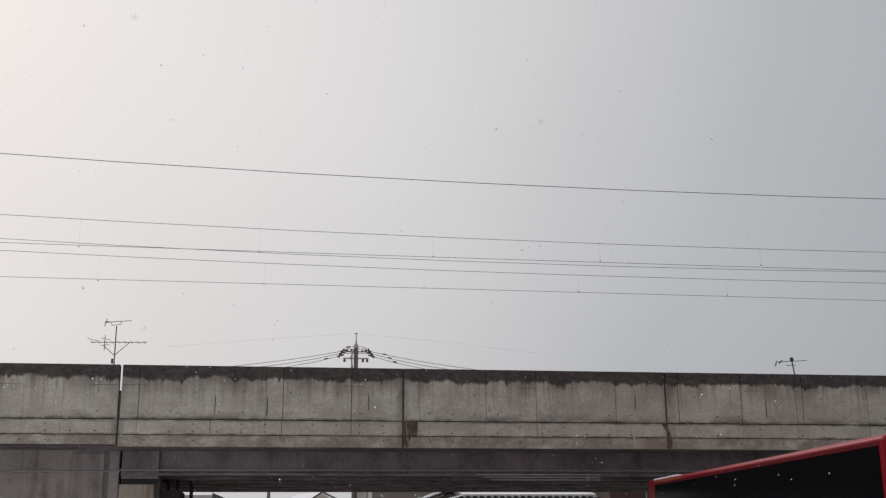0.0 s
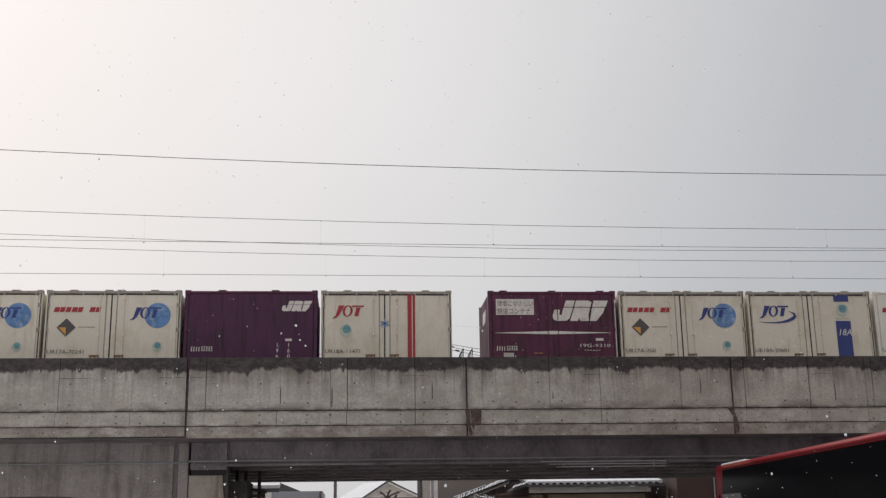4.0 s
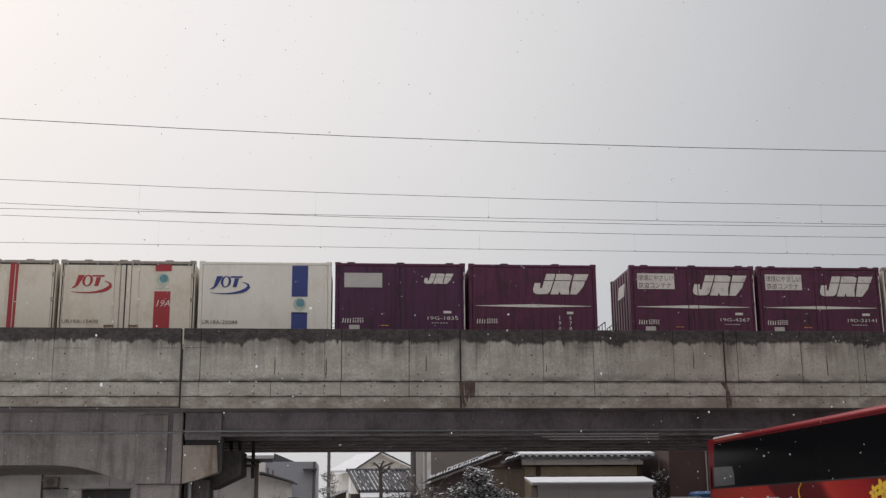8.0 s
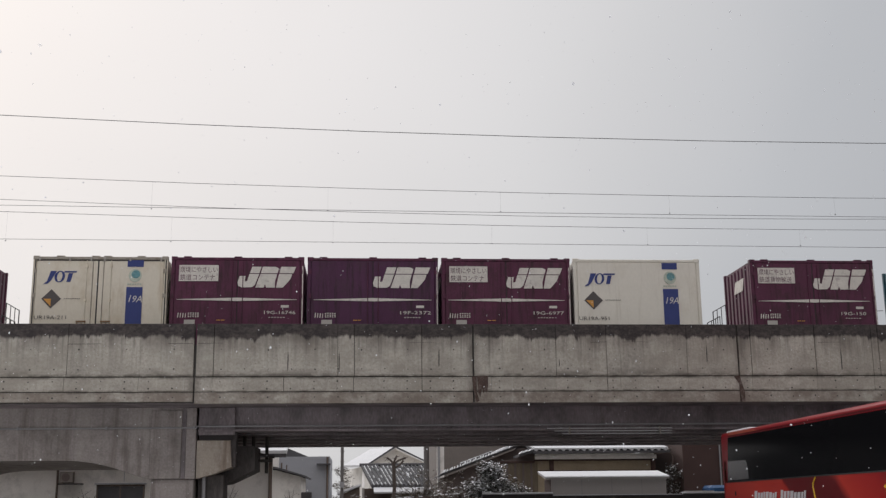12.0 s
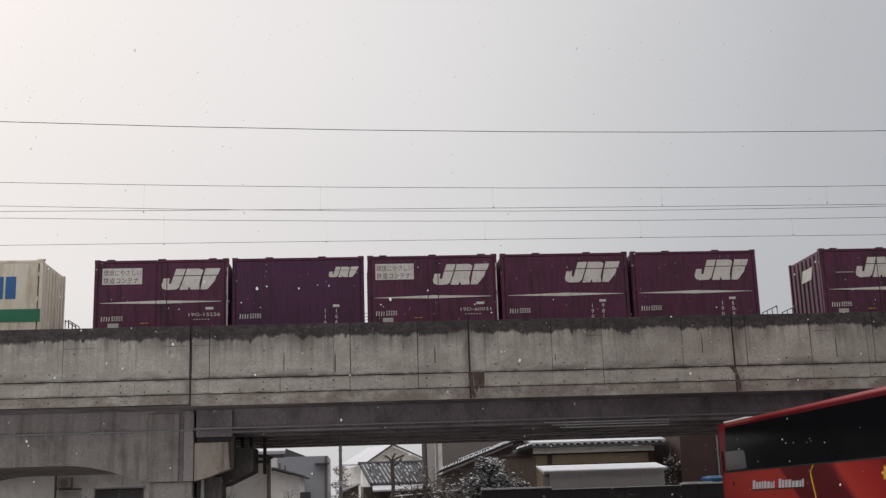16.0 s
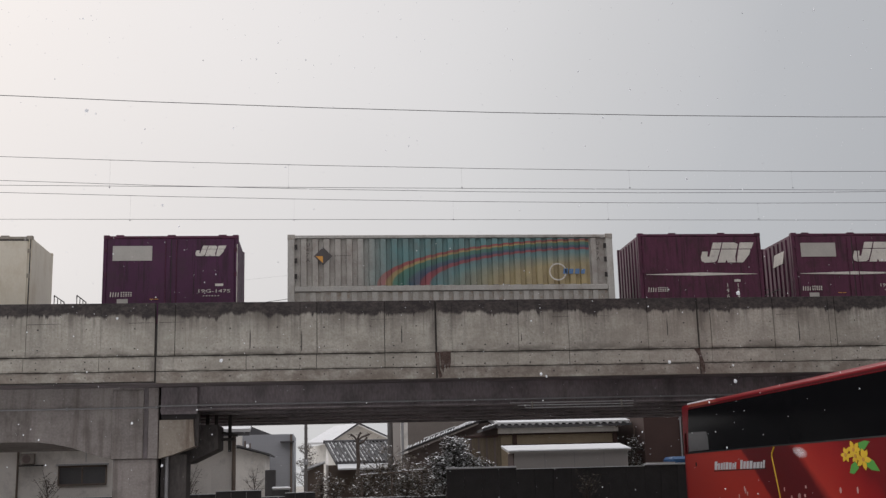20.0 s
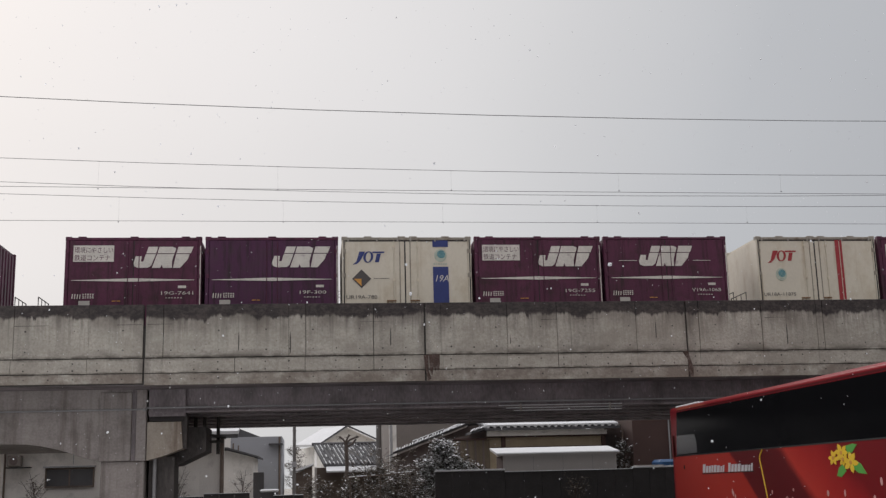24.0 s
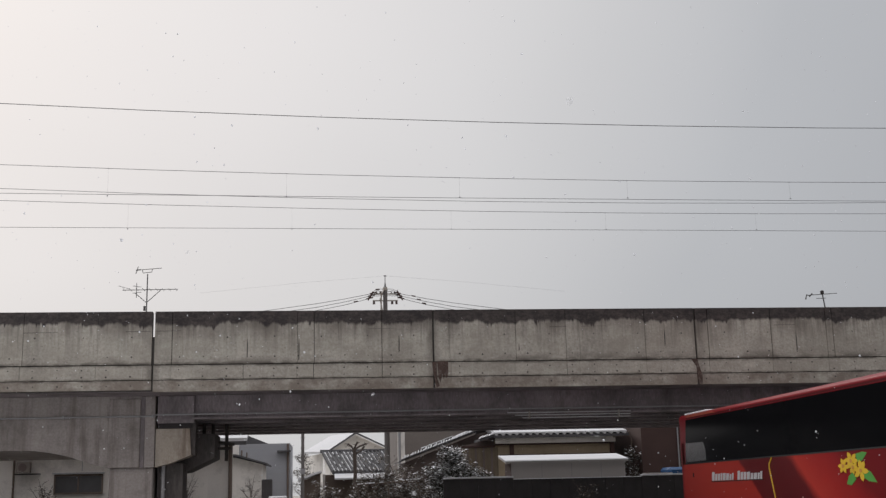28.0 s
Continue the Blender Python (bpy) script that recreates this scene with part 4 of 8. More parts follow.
def purple(kind):
    """Wine-purple 12-foot container; kind: env, cargo, blank, plain, centre, upright, small, small_upright."""
    words = {"env_centre": "with slogan plate and middle white emblem", "env": "with slogan plate and white emblem", "cargo": "with slogan plate and white emblem", "blank": "with bleached plate and white emblem", "plain": "with white emblem and stripe",
             "centre": "with white emblem over its middle seam", "upright": "with white emblem, stripe and upright numerals", "centre_upright": "with middle emblem and upright numerals", "small": "with bleached plate and small emblem", "small_upright": "with one small white emblem"}
    upright = kind in ("upright", "small_upright", "centre_upright")
    paint = M["purple_blue"] if kind in ("small", "plain", "small_upright") else M["purple"]
    c = container_shell("freight_container", "wine-purple steel freight container " + words[kind], "container", (paint, M["purple"], M["seam"]), seam=None if upright else 0.5, lugs=(0.28, 0.68) if upright else (0.12, 0.5, 0.88))
    if upright:
        bm = bmesh.new()
        for i in range(17):
            box(bm, 0.16 + i * 0.205, 0.30 + i * 0.205, -0.004, 0.02, 0.16, HGT - 0.11)
        part("pressed_ribs", bm, paint, c)
    else:
        for fx in (0.16, 0.33, 0.67, 0.84):
            part("stiffener", mk((box, LEN * fx - 0.02, LEN * fx + 0.02, -0.006, 0.0, 0.18, HGT - 0.13)), paint, c)
        part("white_edge", mk((box, LEN - 0.045, LEN - 0.02, -0.012, 0.0, 0.2, HGT - 0.26)), M["mark"], c)
        part("end_emblem", mk((prism_x, [(1.5, 1.72), (0.75, 1.72), (0.6, 2.08), (1.35, 2.08)], -0.006, 0.006)), M["mark"], c)
    w = LEN
    if kind in ("env", "cargo"):
        part("slogan_plate", mk((box, w * 0.06, w * 0.355, -0.012, -0.003, below(0.70), below(0.24))), M["mark"], c, "white slogan plate")
        lettering("環境にやさしい", 0.185, c, M["purple"], w * 0.067, -0.0135, below(0.44), "slogan", width=w * 0.28)
        lettering("鉄道コンテナ" if kind == "env" else "鉄道貨物輸送", 0.185, c, M["purple"], w * 0.067, -0.0135, below(0.66), "slogan", width=w * 0.26)
    if kind == "env_centre":
        part("slogan_plate", mk((box, w * 0.03, w * 0.25, -0.012, -0.003, below(0.66), below(0.28))), M["mark"], c, "white slogan plate")
        lettering("環境にやさしい", 0.15, c, M["purple"], w * 0.035, -0.0135, below(0.45), "slogan", width=w * 0.21)
        lettering("鉄道コンテナ", 0.15, c, M["purple"], w * 0.035, -0.0135, below(0.63), "slogan", width=w * 0.19)
    if kind in ("blank", "small"):
        part("plate", mk((box, w * 0.07, w * 0.36, -0.012, -0.003, below(0.72), below(0.30))), M["panel"], c, "bleached blank plate")
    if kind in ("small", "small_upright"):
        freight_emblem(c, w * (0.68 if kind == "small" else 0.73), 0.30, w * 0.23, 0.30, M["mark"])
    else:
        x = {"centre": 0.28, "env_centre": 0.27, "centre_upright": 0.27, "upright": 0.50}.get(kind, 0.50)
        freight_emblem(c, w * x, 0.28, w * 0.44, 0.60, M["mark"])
        if kind == "centre":
            for a, b in ((0.117, 0.262), (0.718, 0.862)):
                part("fine_line", mk((box, w * a, w * b, -0.012, -0.003, below(0.724), below(0.710))), M["mark"], c)
        taper_stripe(c, w * 0.05, w * 0.95, 1.22, 0.095, M["mark"])
    bars(c, "company_name", w * 0.058, 1.60, w * 0.075, 0.14, M["mark"], 4, 0.1, 0.42, "white company name")
    for dd in (1.60, 1.65, 1.70):
        bars(c, "company_name", w * 0.137, dd, w * 0.088, 0.032, M["mark"], 5, 0, 0.66, seed=int(dd * 100))
    if not upright:
        part("data_plate", mk((box, w * 0.11, w * 0.19, -0.012, -0.003, below(1.93), below(1.80))), M["panel"], c)
        bars(c, "small_print", w * 0.35, 1.80, w * 0.07, 0.02, M["orange"], 2, 0, 0.9)
        bars(c, "small_print", w * 0.74, 1.72, w * 0.13, 0.022, M["mark"], 6, 0, 0.6, seed=5)
    part("load_plate", mk((box, w * (0.76 if upright else 0.83), w * (0.81 if upright else 0.89), -0.012, -0.003, below(1.455), below(1.385))), M["mark"], c)
    return c


def ellipse_part(parent, name, x, d, rx, rz, mat, label="", lean=0.0, y=-0.012):
    return part(name, mk((prism, ellipse(x, below(d), rx, rz, 20, lean), y, -0.003)), mat, parent, label)


def badge(c, x, d, rx, rz, label=""):
    """A pale round badge with a small blue-green globe in its upper part."""
    ellipse_part(c, "badge", x, d, rx, rz, M["teal"], label, y=-0.0125)
    ellipse_part(c, "badge_globe", x + 0.12 * rx, d - 0.18 * rz, rx * 0.66, rz * 0.62, M["badge_globe"], y=-0.0155)


def hazard_plate(c, x, d, r):
    z = below(d)
    part("hazard_plate", mk((prism, [(x - r, z), (x, z - r), (x + r, z), (x, z + r)], -0.010, -0.003)), M["ink"], c, "dark diamond plate")
    part("hazard_mark", mk((prism, [(x - r * 0.8, z), (x - r * 0.02, z - r * 0.78), (x - r * 0.02, z)], -0.014, -0.006)), M["orange"], c)
    bars(c, "small_print", x + r * 1.3, d - 0.02, 0.46, 0.022, M["ink"], 9, 0, 0.6, seed=3)


def leasing_emblem(c, x, d, w, h, mat):
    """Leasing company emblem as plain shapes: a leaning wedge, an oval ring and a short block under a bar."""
    z = below(d) - h
    bm = bmesh.new()
    for pts in (
        [(0.03, -0.22), (0.16, -0.16), (0.255, 0.10), (0.42, 1.0), (0.24, 1.0), (0.145, 0.05)],
        [(0.72, 0.0), (0.84, 0.0), (0.905, 0.80), (0.78, 0.80)],
        [(0.64, 0.86), (1.0, 0.86), (1.02, 1.0), (0.65, 1.0)],
    ):
        prism(bm, [(x + px * w, z + pz * h) for px, pz in pts], -0.012, -0.003)
    ring(bm, ellipse(x + 0.515 * w, z + 0.49 * h, 0.155 * w, 0.53 * h, 20, 0.10), ellipse(x + 0.515 * w, z + 0.49 * h, 0.080 * w, 0.45 * h, 20, 0.10), -0.012, -0.003)
    return part("emblem", bm, mat, c)


def swoosh(c, x, d, w, mat):
    """A comet-like sweep: thin tail, thick rounded head that curls up and back."""
    path = [(0.0, 0.03, 0.002), (0.12, 0.012, 0.008), (0.28, 0.0, 0.014), (0.45, 0.0, 0.020), (0.62, 0.02, 0.028), (0.78, 0.06, 0.040), (0.90, 0.12, 0.050), (0.965, 0.19, 0.046), (0.95, 0.26, 0.028), (0.88, 0.31, 0.012), (0.80, 0.335, 0.003)]
    z, lo, up = below(d), [], []
    for i, (px, pz, th) in enumerate(path):
        p0, p1 = path[max(i - 1, 0)], path[min(i + 1, len(path) - 1)]
        t = Vector(((p1[0] - p0[0]) * w, p1[1] - p0[1])).normalized()
        lo.append((x + px * w + t.y * th, z + pz - t.x * th))
        up.append((x + px * w - t.y * th, z + pz + t.x * th))
    return part("swoosh", mk((prism, lo + up[::-1], -0.012, -0.003)), mat, c)


def cream(kind, code):
    """Cream 12-foot container; kind: band_red, band_blue, swoosh_red, swoosh_blue, stripes, super, super_flat, plain_blue."""
    flat = kind in ("plain_blue", "super_flat", "swoosh_flat")
    tone = M["white"] if code in ("20A",) or kind in ("plain_blue", "super_flat") else M["cream"]
    colour = {"band_red": "red", "twenty": "red", "swoosh_red": "red", "stripes": "red"}.get(kind, "blue")
    label = {"stripes": "cream freight container with two thin red stripes", "super": "cream refrigerated container with blue globe emblem", "super_flat": "cream refrigerated container with blue globe emblem"}.get(kind, "cream freight container with a broad %s band" % colour)
    c = container_shell("freight_container", label, "container", (tone, tone if flat else M["frame_old"], M["seam"]), seam=None if flat else 0.485, lugs=() if flat else (0.2, 0.46, 0.55, 0.8), rods=not flat, pressed=False, height=2.62 if kind == "twenty" else HGT)
    w = LEN
    ink = M[colour]
    if not flat:
        part("edge_seal", mk((box, 0.05, 0.082, -0.008, 0.0, 0.1, HGT - 0.1)), M["seam"], c)
        part("edge_seal", mk((box, w - 0.06, w - 0.028, -0.008, 0.0, 0.1, HGT - 0.1)), M["seam"], c)
        part("drip_seal", mk((box, 0.1, w - 0.1, -0.008, 0.0, HGT - 0.135, HGT - 0.10)), M["seam"], c)
        part("door_gasket", mk((box, w * 0.485 - 0.018, w * 0.485 + 0.018, -0.006, 0.0, 0.12, HGT - 0.12)), M["seam"], c)
    if not flat:
        for fx in (0.05, 0.27, 0.43, 0.53, 0.72, 0.95):
            part("door_latch", mk((box, w * fx - 0.025, w * fx + 0.025, -0.03, 0.0, HGT - 0.14, HGT - 0.02, 0.006)), M["steel"], c)
        for fx in (0.40, 0.58):
            part("lock_bar", mk((tube, (w * fx, -0.018, 0.16), (w * fx, -0.018, HGT - 0.12), 0.014)), tone, c)
            for d in (1.30, 0.32):
                part("bar_clamp", mk((box, w * fx - 0.035, w * fx + 0.035, -0.036, 0.0, below(d), below(d - 0.08), 0.006)), M["cream_old"], c)
            part("lock_handle", mk((box, w * fx - 0.22, w * fx + 0.05, -0.035, -0.01, below(1.88), below(1.835), 0.006)), M["rusty"], c)
            for dx, drop, wide in ((-0.19, 0.26, 0.022), (-0.07, 0.13, 0.014), (0.02, 0.34, 0.018)):
                x = w * fx + dx
                part("rust_drip", mk((prism, [(x - wide, below(1.885)), (x + wide, below(1.885)), (x + wide * 0.5, below(1.885 + drop * 0.6)), (x + wide * 0.1, below(1.885 + drop)), (x - wide * 0.4, below(1.885 + drop * 0.7))], -0.0035, 0.0)), M["rust_wash"], c)
    if kind.startswith("super"):
        for i in (0, 1, 2, 3, 4, 6, 7):
            part("brand_bar", mk((prism, slant(w * (0.06 + 0.0437 * i), below(0.62), w * (0.034 if i % 3 else 0.038), 0.135, 0.3), -0.012, -0.003)), M["red"], c, "red leaning brand bar")
        hazard_plate(c, w * 0.16, 1.06, 0.26)
        ellipse_part(c, "globe", w * 0.83, 0.72, 0.36, 0.36, M["globe"], "blue globe emblem", y=-0.010)
        leasing_emblem(c, w * 0.615, 0.49, w * 0.235, 0.30, M["blue"])
        badge(c, w * 0.835, 1.60, 0.13, 0.14)
        part("end_globe", mk((prism_x, [(y, z) for y, z in ellipse(0.72, below(0.74), 0.34, 0.34, 20)], -0.008, 0.002)), M["globe"], c, "blue globe on the end wall")
        part("end_emblem", mk((prism_x, [(1.9, below(0.95)), (1.1, below(0.95)), (1.0, below(0.62)), (1.8, below(0.62))], -0.010, 0.0)), M["pipe"], c)
    elif kind == "twenty":
        for i in range(36):
            part("warning_stripe", mk((prism, slant(0.12 + i * 0.097, 2.62 - 0.085, 0.055, 0.06, 0.5), -0.016, -0.004)), M["cream_old"] if i % 2 else M["ink"], c)
        hazard_plate(c, w * 0.11, 0.62, 0.27)
        badge(c, w * 0.165, 1.28, 0.2, 0.22, "round green and blue badge")
        leasing_emblem(c, w * 0.655, 0.45, w * 0.235, 0.32, ink)
        part("band", mk((box, w * 0.70, w * 0.83, -0.012, -0.003, HGT - 0.33, HGT - 0.16)), ink, c)
        part("band", mk((box, w * 0.70, w * 0.83, -0.012, -0.003, 0.15, below(1.0))), ink, c)
        lettering(code, 0.30, c, M["mark"], w * 0.705, -0.0145, below(1.38), "type_code", shear=0.25, width=w * 0.115)
        bars(c, "small_print", w * 0.04, 0.26, w * 0.28, 0.07, M["ink"], 12, 0, 0.7)
    else:
        leasing_emblem(c, w * 0.075, 0.43, w * 0.248, 0.31, ink)
        if kind.startswith("swoosh") or kind == "plain_blue" and code == "18A":
            swoosh(c, w * 0.085, 0.93, w * 0.30, ink)
        elif kind == "stripes":
            badge(c, w * 0.19, 1.15, 0.17, 0.19)
        else:
            hazard_plate(c, w * 0.15, 1.22, 0.27)
        if kind == "stripes":
            part("stripe", mk((box, w * 0.660, w * 0.692, -0.012, -0.003, 0.15, HGT - 0.11)), M["red"], c)
            part("stripe", mk((box, w * 0.700, w * 0.718, -0.012, -0.003, 0.15, HGT - 0.11)), M["red"], c)
        else:
            a, b = w * 0.70, w * 0.82
            low = kind == "plain_blue" and code == "18A"  # badge low on the band
            top, mid, foot = (1.0, 1.22, 1.45) if low else (0.30, 0.55, 0.88)
            part("band", mk((box, a, b, -0.012, -0.003, HGT - top, HGT - 0.11)), ink, c)
            part("band", mk((box, a, b, -0.012, -0.003, 0.15, below(foot))), ink, c)
            badge(c, (a + b) / 2, mid, 0.18, 0.19, "round green and white badge")
            bars(c, "badge_name", a + 0.02, mid + 0.22, b - a - 0.04, 0.05, M["teal"], 6, 0, 0.7)
            if kind != "plain_blue" or code != "18A":
                lettering(code, 0.27, c, M["mark"], a + 0.02, -0.0145, below(1.31), "type_code", shear=0.25, width=b - a - 0.07)
    return c


def numbered(c, text, kind):
    if not text:
        return
    if kind in ("upright", "small_upright", "centre_upright"):
        a, b = text
        for s, fx in ((a, 0.69), (b, 0.775)):
            for i, ch in enumerate(s):
                lettering(ch, 0.17, c, M["mark"], LEN * fx, -0.014, below(1.62 + i * 0.16), "numeral")
    elif kind in PURPLE:
        lettering(text, 0.135, c, M["mark"], LEN * 0.695, -0.0135, below(1.64), "number", width=LEN * (0.235 if len(text) > 7 else 0.20))
    else:
        lettering(text, 0.15, c, M["ink"], LEN * 0.03, -0.0135, below(1.795), "number", width=LEN * (0.265 if len(text) > 9 else 0.235))


PURPLE = ("env", "env_centre", "cargo", "blank", "plain", "centre", "upright", "small", "small_upright", "centre_upright")
TEMPLATES = {}


def chalk_star(c):
    """A small blue six-armed tag painted across the door seam."""
    x, z = LEN * 0.485, below(0.95)
    bm = bmesh.new()
    for a in (0.5, 1.57, 2.64):
        dx, dz = 0.13 * math.cos(a), 0.13 * math.sin(a)
        prism(bm, [(x - dx - dz * 0.12, z - dz + dx * 0.12), (x - dx + dz * 0.12, z - dz - dx * 0.12), (x + dx + dz * 0.12, z + dz - dx * 0.12), (x + dx - dz * 0.12, z + dz + dx * 0.12)], -0.03, -0.018)
    part("painted_tag", bm, M["globe"], c, "small blue star tag")


def container(kind, code, text, u):
    key = (kind, code)
    if key not in TEMPLATES:
        TEMPLATES[key] = purple(kind) if kind in PURPLE else cream(kind, code)
        c = TEMPLATES[key]
    else:
        c = copy_thing(TEMPLATES[key], pose(0, 0, 0))
        for child in list(c.children):
            if child.name.split(".")[0] in ("number", "numeral", "painted_tag") + (("hazard_plate", "hazard_mark", "small_print") if kind == "swoosh_red" else ()):
                bpy.data.objects.remove(child)
    numbered(c, text, kind)
    if text == "UR19A-16271":
        hazard_plate(c, LEN * 0.15, 1.34, 0.24)
    if text in ("UR18A-11471", "UR19A-10335", "UR18A-10839"):
        chalk_star(c)
    tagged(c, group="freight containers")
    rides(c, u, Y_SIDE, Z_FLOOR)


# what each wagon carries, front to back
LOADS = [
    [("super", "17A", "UR17A-70211"), ("super", "17A", "UR17A-70134"), ("super", "17A", "UR17A-70241"), ("small_upright", "", ("196", "160")), ("stripes", "18A", "UR18A-11471")],
    [("env", "", "19G-9310"), ("super", "17A", "UR17A-700"), ("swoosh_blue", "18A", "UR18A-20601"), ("super_flat", "17A", "UR17A-70084"), ("upright", "", ("161", "226"))],
    [("small", "", "19D-1734"), ("twenty", "20A", "UR20A-10012"), ("cargo", "", "19D-7657"), ("upright", "", ("117", "615")), ("swoosh_red", "19A", "UR19A-16271")],
    [("stripes", "18A", "UR18A-11516"), ("swoosh_red", "19A", "UR19A-15470"), ("plain_blue", "18A", "UR18A-20288"), ("small", "", "19G-1835"), ("upright", "", ("190", "678"))],
    [("env", "", "19G-4267"), ("env", "", "19D-23141"), ("band_red", "19A", "UR19A-10335"), ("env", "", "19D-23190"), ("cargo", "", "19D-9741")],
    [("blank", "", "19D-15156"), ("plain", "", "19F-1476"), ("stripes", "18A", "UR18A-12059"), ("plain", "", "19F-531"), ("env", "", "19D-17493")],
    [("band_blue", "19A", "UR19A-211"), ("env", "", "19G-16746"), ("plain", "", "19F-2372"), ("env", "", "19G-6977"), ("plain_blue", "19A", "UR19A-951")],
    [("cargo", "", "19G-150"), None, None, ("plain", "", ""), ("upright", "", ("110", "160"))],
    [None, None, None, None, None],
    [("env", "", "19G-15226"), ("small_upright", "", ("116", "166")), ("env", "", "19D-60031"), ("upright", "", ("190", "981")), ("upright", "", ("190", "689"))],
    [("centre", "", "V19B-2472"), ("upright", "", ("191", "671")), ("green", "", ""), ("small_upright", "", ("116", "161")), ("centre_upright", "", ("V19", "256"))],
    [("swoosh_red", "19A", "UR19A-15001"), ("band_red", "19A", "UR19A-10317"), ("band_red", "19A", "UR19A-10174"), ("band_red", "19A", "UR19A-10084"), ("stripes", "18A", "UR18A-10839")],
    [("small", "", "19G-1475"), None, None, None, ("upright", "", ("196", "134"))],
    [("blank", "", "19D-15501"), ("env", "", "19F-5736"), ("centre", "", "V19B-3010"), ("small", "", "19G-1408"), ("env", "", "19D-60624")],
    [("centre", "", "V19B-146"), ("env", "", ""), ("plain", "", ""), ("env", "", "19G-5506"), ("blank", "", "19D-10125")],
    [("env", "", "19G-7641"), ("plain", "", "19F-300"), ("band_blue", "19A", "UR19A-780"), ("env", "", "19G-7255"), ("centre", "", "V19A-1068")],
    [("stripes", "18A", "UR18A-11875"), ("env", "", "19G-5526"), ("centre", "", "V19B-7056"), ("env", "", "19G-8430"), ("band_red", "19A", "UR19A-10327")],
    [("env_centre", "", "V19C-2376"), ("upright", "", ("190", "210")), ("env", "", "19D-20086"), ("plain", "", "19F-1012"), ("centre", "", "V19B-5083")],
]
for at, load in zip(WAGON_AT, LOADS):
    for k, item in enumerate(load):
        if item and item[0] != "green":
            container(item[0], item[1], item[2], at + k * PITCH)


# ---- special loads ----
def mural_metal():
    """Corrugated aluminium with a faded rainbow mural over teal and sand."""
    m = material("mural_on_aluminium", (0.44, 0.42, 0.39), 0.55, 0.1, 0.15, 1.5, 30, 0.05, (0.22, 0.18, 0.15), 0.6)
    n, l = m.node_tree.nodes, m.node_tree.links
    b = n["Principled BSDF"]
    old = b.inputs["Base Color"].links[0].from_socket
    tc = n.new("ShaderNodeTexCoord")
    mp = n.new("ShaderNodeMapping")
    mp.inputs["Location"].default_value = (-8.9 / 6.4, 0, -1.05 / 1.32)
    mp.inputs["Scale"].default_value = (1 / 6.4, 0, 1 / 1.32)
    l.new(tc.outputs["Object"], mp.inputs[0])
    ln = n.new("ShaderNodeVectorMath")
    ln.operation = "LENGTH"
    l.new(mp.outputs[0], ln.inputs[0])
    ramp = n.new("ShaderNodeValToRGB")
    e = ramp.color_ramp.elements
    e[0].position, e[0].color = 0.0, (0.46, 0.36, 0.17, 1)
    e[1].position, e[1].color = 1.0, (0.10, 0.25, 0.26, 1)
    for p, c in ((0.45, (0.42, 0.35, 0.19)), (0.70, (0.12, 0.26, 0.27)), (0.755, (0.10, 0.22, 0.24)), (0.765, (0.30, 0.05, 0.07)), (0.80, (0.28, 0.05, 0.08)), (0.81, (0.04, 0.06, 0.14)),
                 (0.85, (0.03, 0.10, 0.16)), (0.87, (0.03, 0.17, 0.15)), (0.925, (0.05, 0.20, 0.14)), (0.935, (0.42, 0.32, 0.12)), (0.955, (0.40, 0.28, 0.10)), (0.965, (0.34, 0.05, 0.06)), (0.993, (0.34, 0.06, 0.06))):
        k = e.new(p)
        k.color = (*c, 1)
    l.new(ln.outputs["Value"], ramp.inputs[0])
    sep = n.new("ShaderNodeSeparateXYZ")
    l.new(tc.outputs["Object"], sep.inputs[0])
    fade = n.new("ShaderNodeMapRange")
    fade.inputs[1].default_value, fade.inputs[2].default_value, fade.inputs[3].default_value, fade.inputs[4].default_value = 1.95, 2.95, 0.0, 0.92
    l.new(sep.outputs[0], fade.inputs[0])
    stop = n.new("ShaderNodeMath")
    stop.operation = "LESS_THAN"
    stop.inputs[1].default_value = 8.72
    l.new(sep.outputs[0], stop.inputs[0])
    foot = n.new("ShaderNodeMath")
    foot.operation = "GREATER_THAN"
    foot.inputs[1].default_value = 1.03
    l.new(sep.outputs[2], foot.inputs[0])
    f1, f2 = n.new("ShaderNodeMath"), n.new("ShaderNodeMath")
    f1.operation = f2.operation = "MULTIPLY"
    l.new(fade.outputs[0], f1.inputs[0])
    l.new(stop.outputs[0], f1.inputs[1])
    l.new(f1.outputs[0], f2.inputs[0])
    l.new(foot.outputs[0], f2.inputs[1])
    mx = n.new("ShaderNodeMix")
    mx.data_type = "RGBA"
    l.new(f2.outputs[0], mx.inputs[0])
    l.new(old, mx.inputs[6])
    l.new(ramp.outputs[0], mx.inputs[7])
    dirt = n.new("ShaderNodeTexNoise")
    dirt.inputs["Scale"].default_value, dirt.inputs["Detail"].default_value, dirt.inputs["Roughness"].default_value = 1.6, 6.0, 0.7
    l.new(tc.outputs["Object"], dirt.inputs["Vector"])
    dr = n.new("ShaderNodeMapRange")
    dr.inputs[1].default_value, dr.inputs[2].default_value, dr.inputs[3].default_value, dr.inputs[4].default_value = 0.40, 0.70, 0.05, 0.5
    l.new(dirt.outputs[0], dr.inputs[0])
    grime = n.new("ShaderNodeMix")
    grime.data_type = "RGBA"
    grime.inputs[7].default_value = (0.16, 0.13, 0.115, 1)
    l.new(dr.outputs[0], grime.inputs[0])
    l.new(mx.outputs[2], grime.inputs[6])
    l.new(grime.outputs[2], b.inputs["Base Color"])
    return m


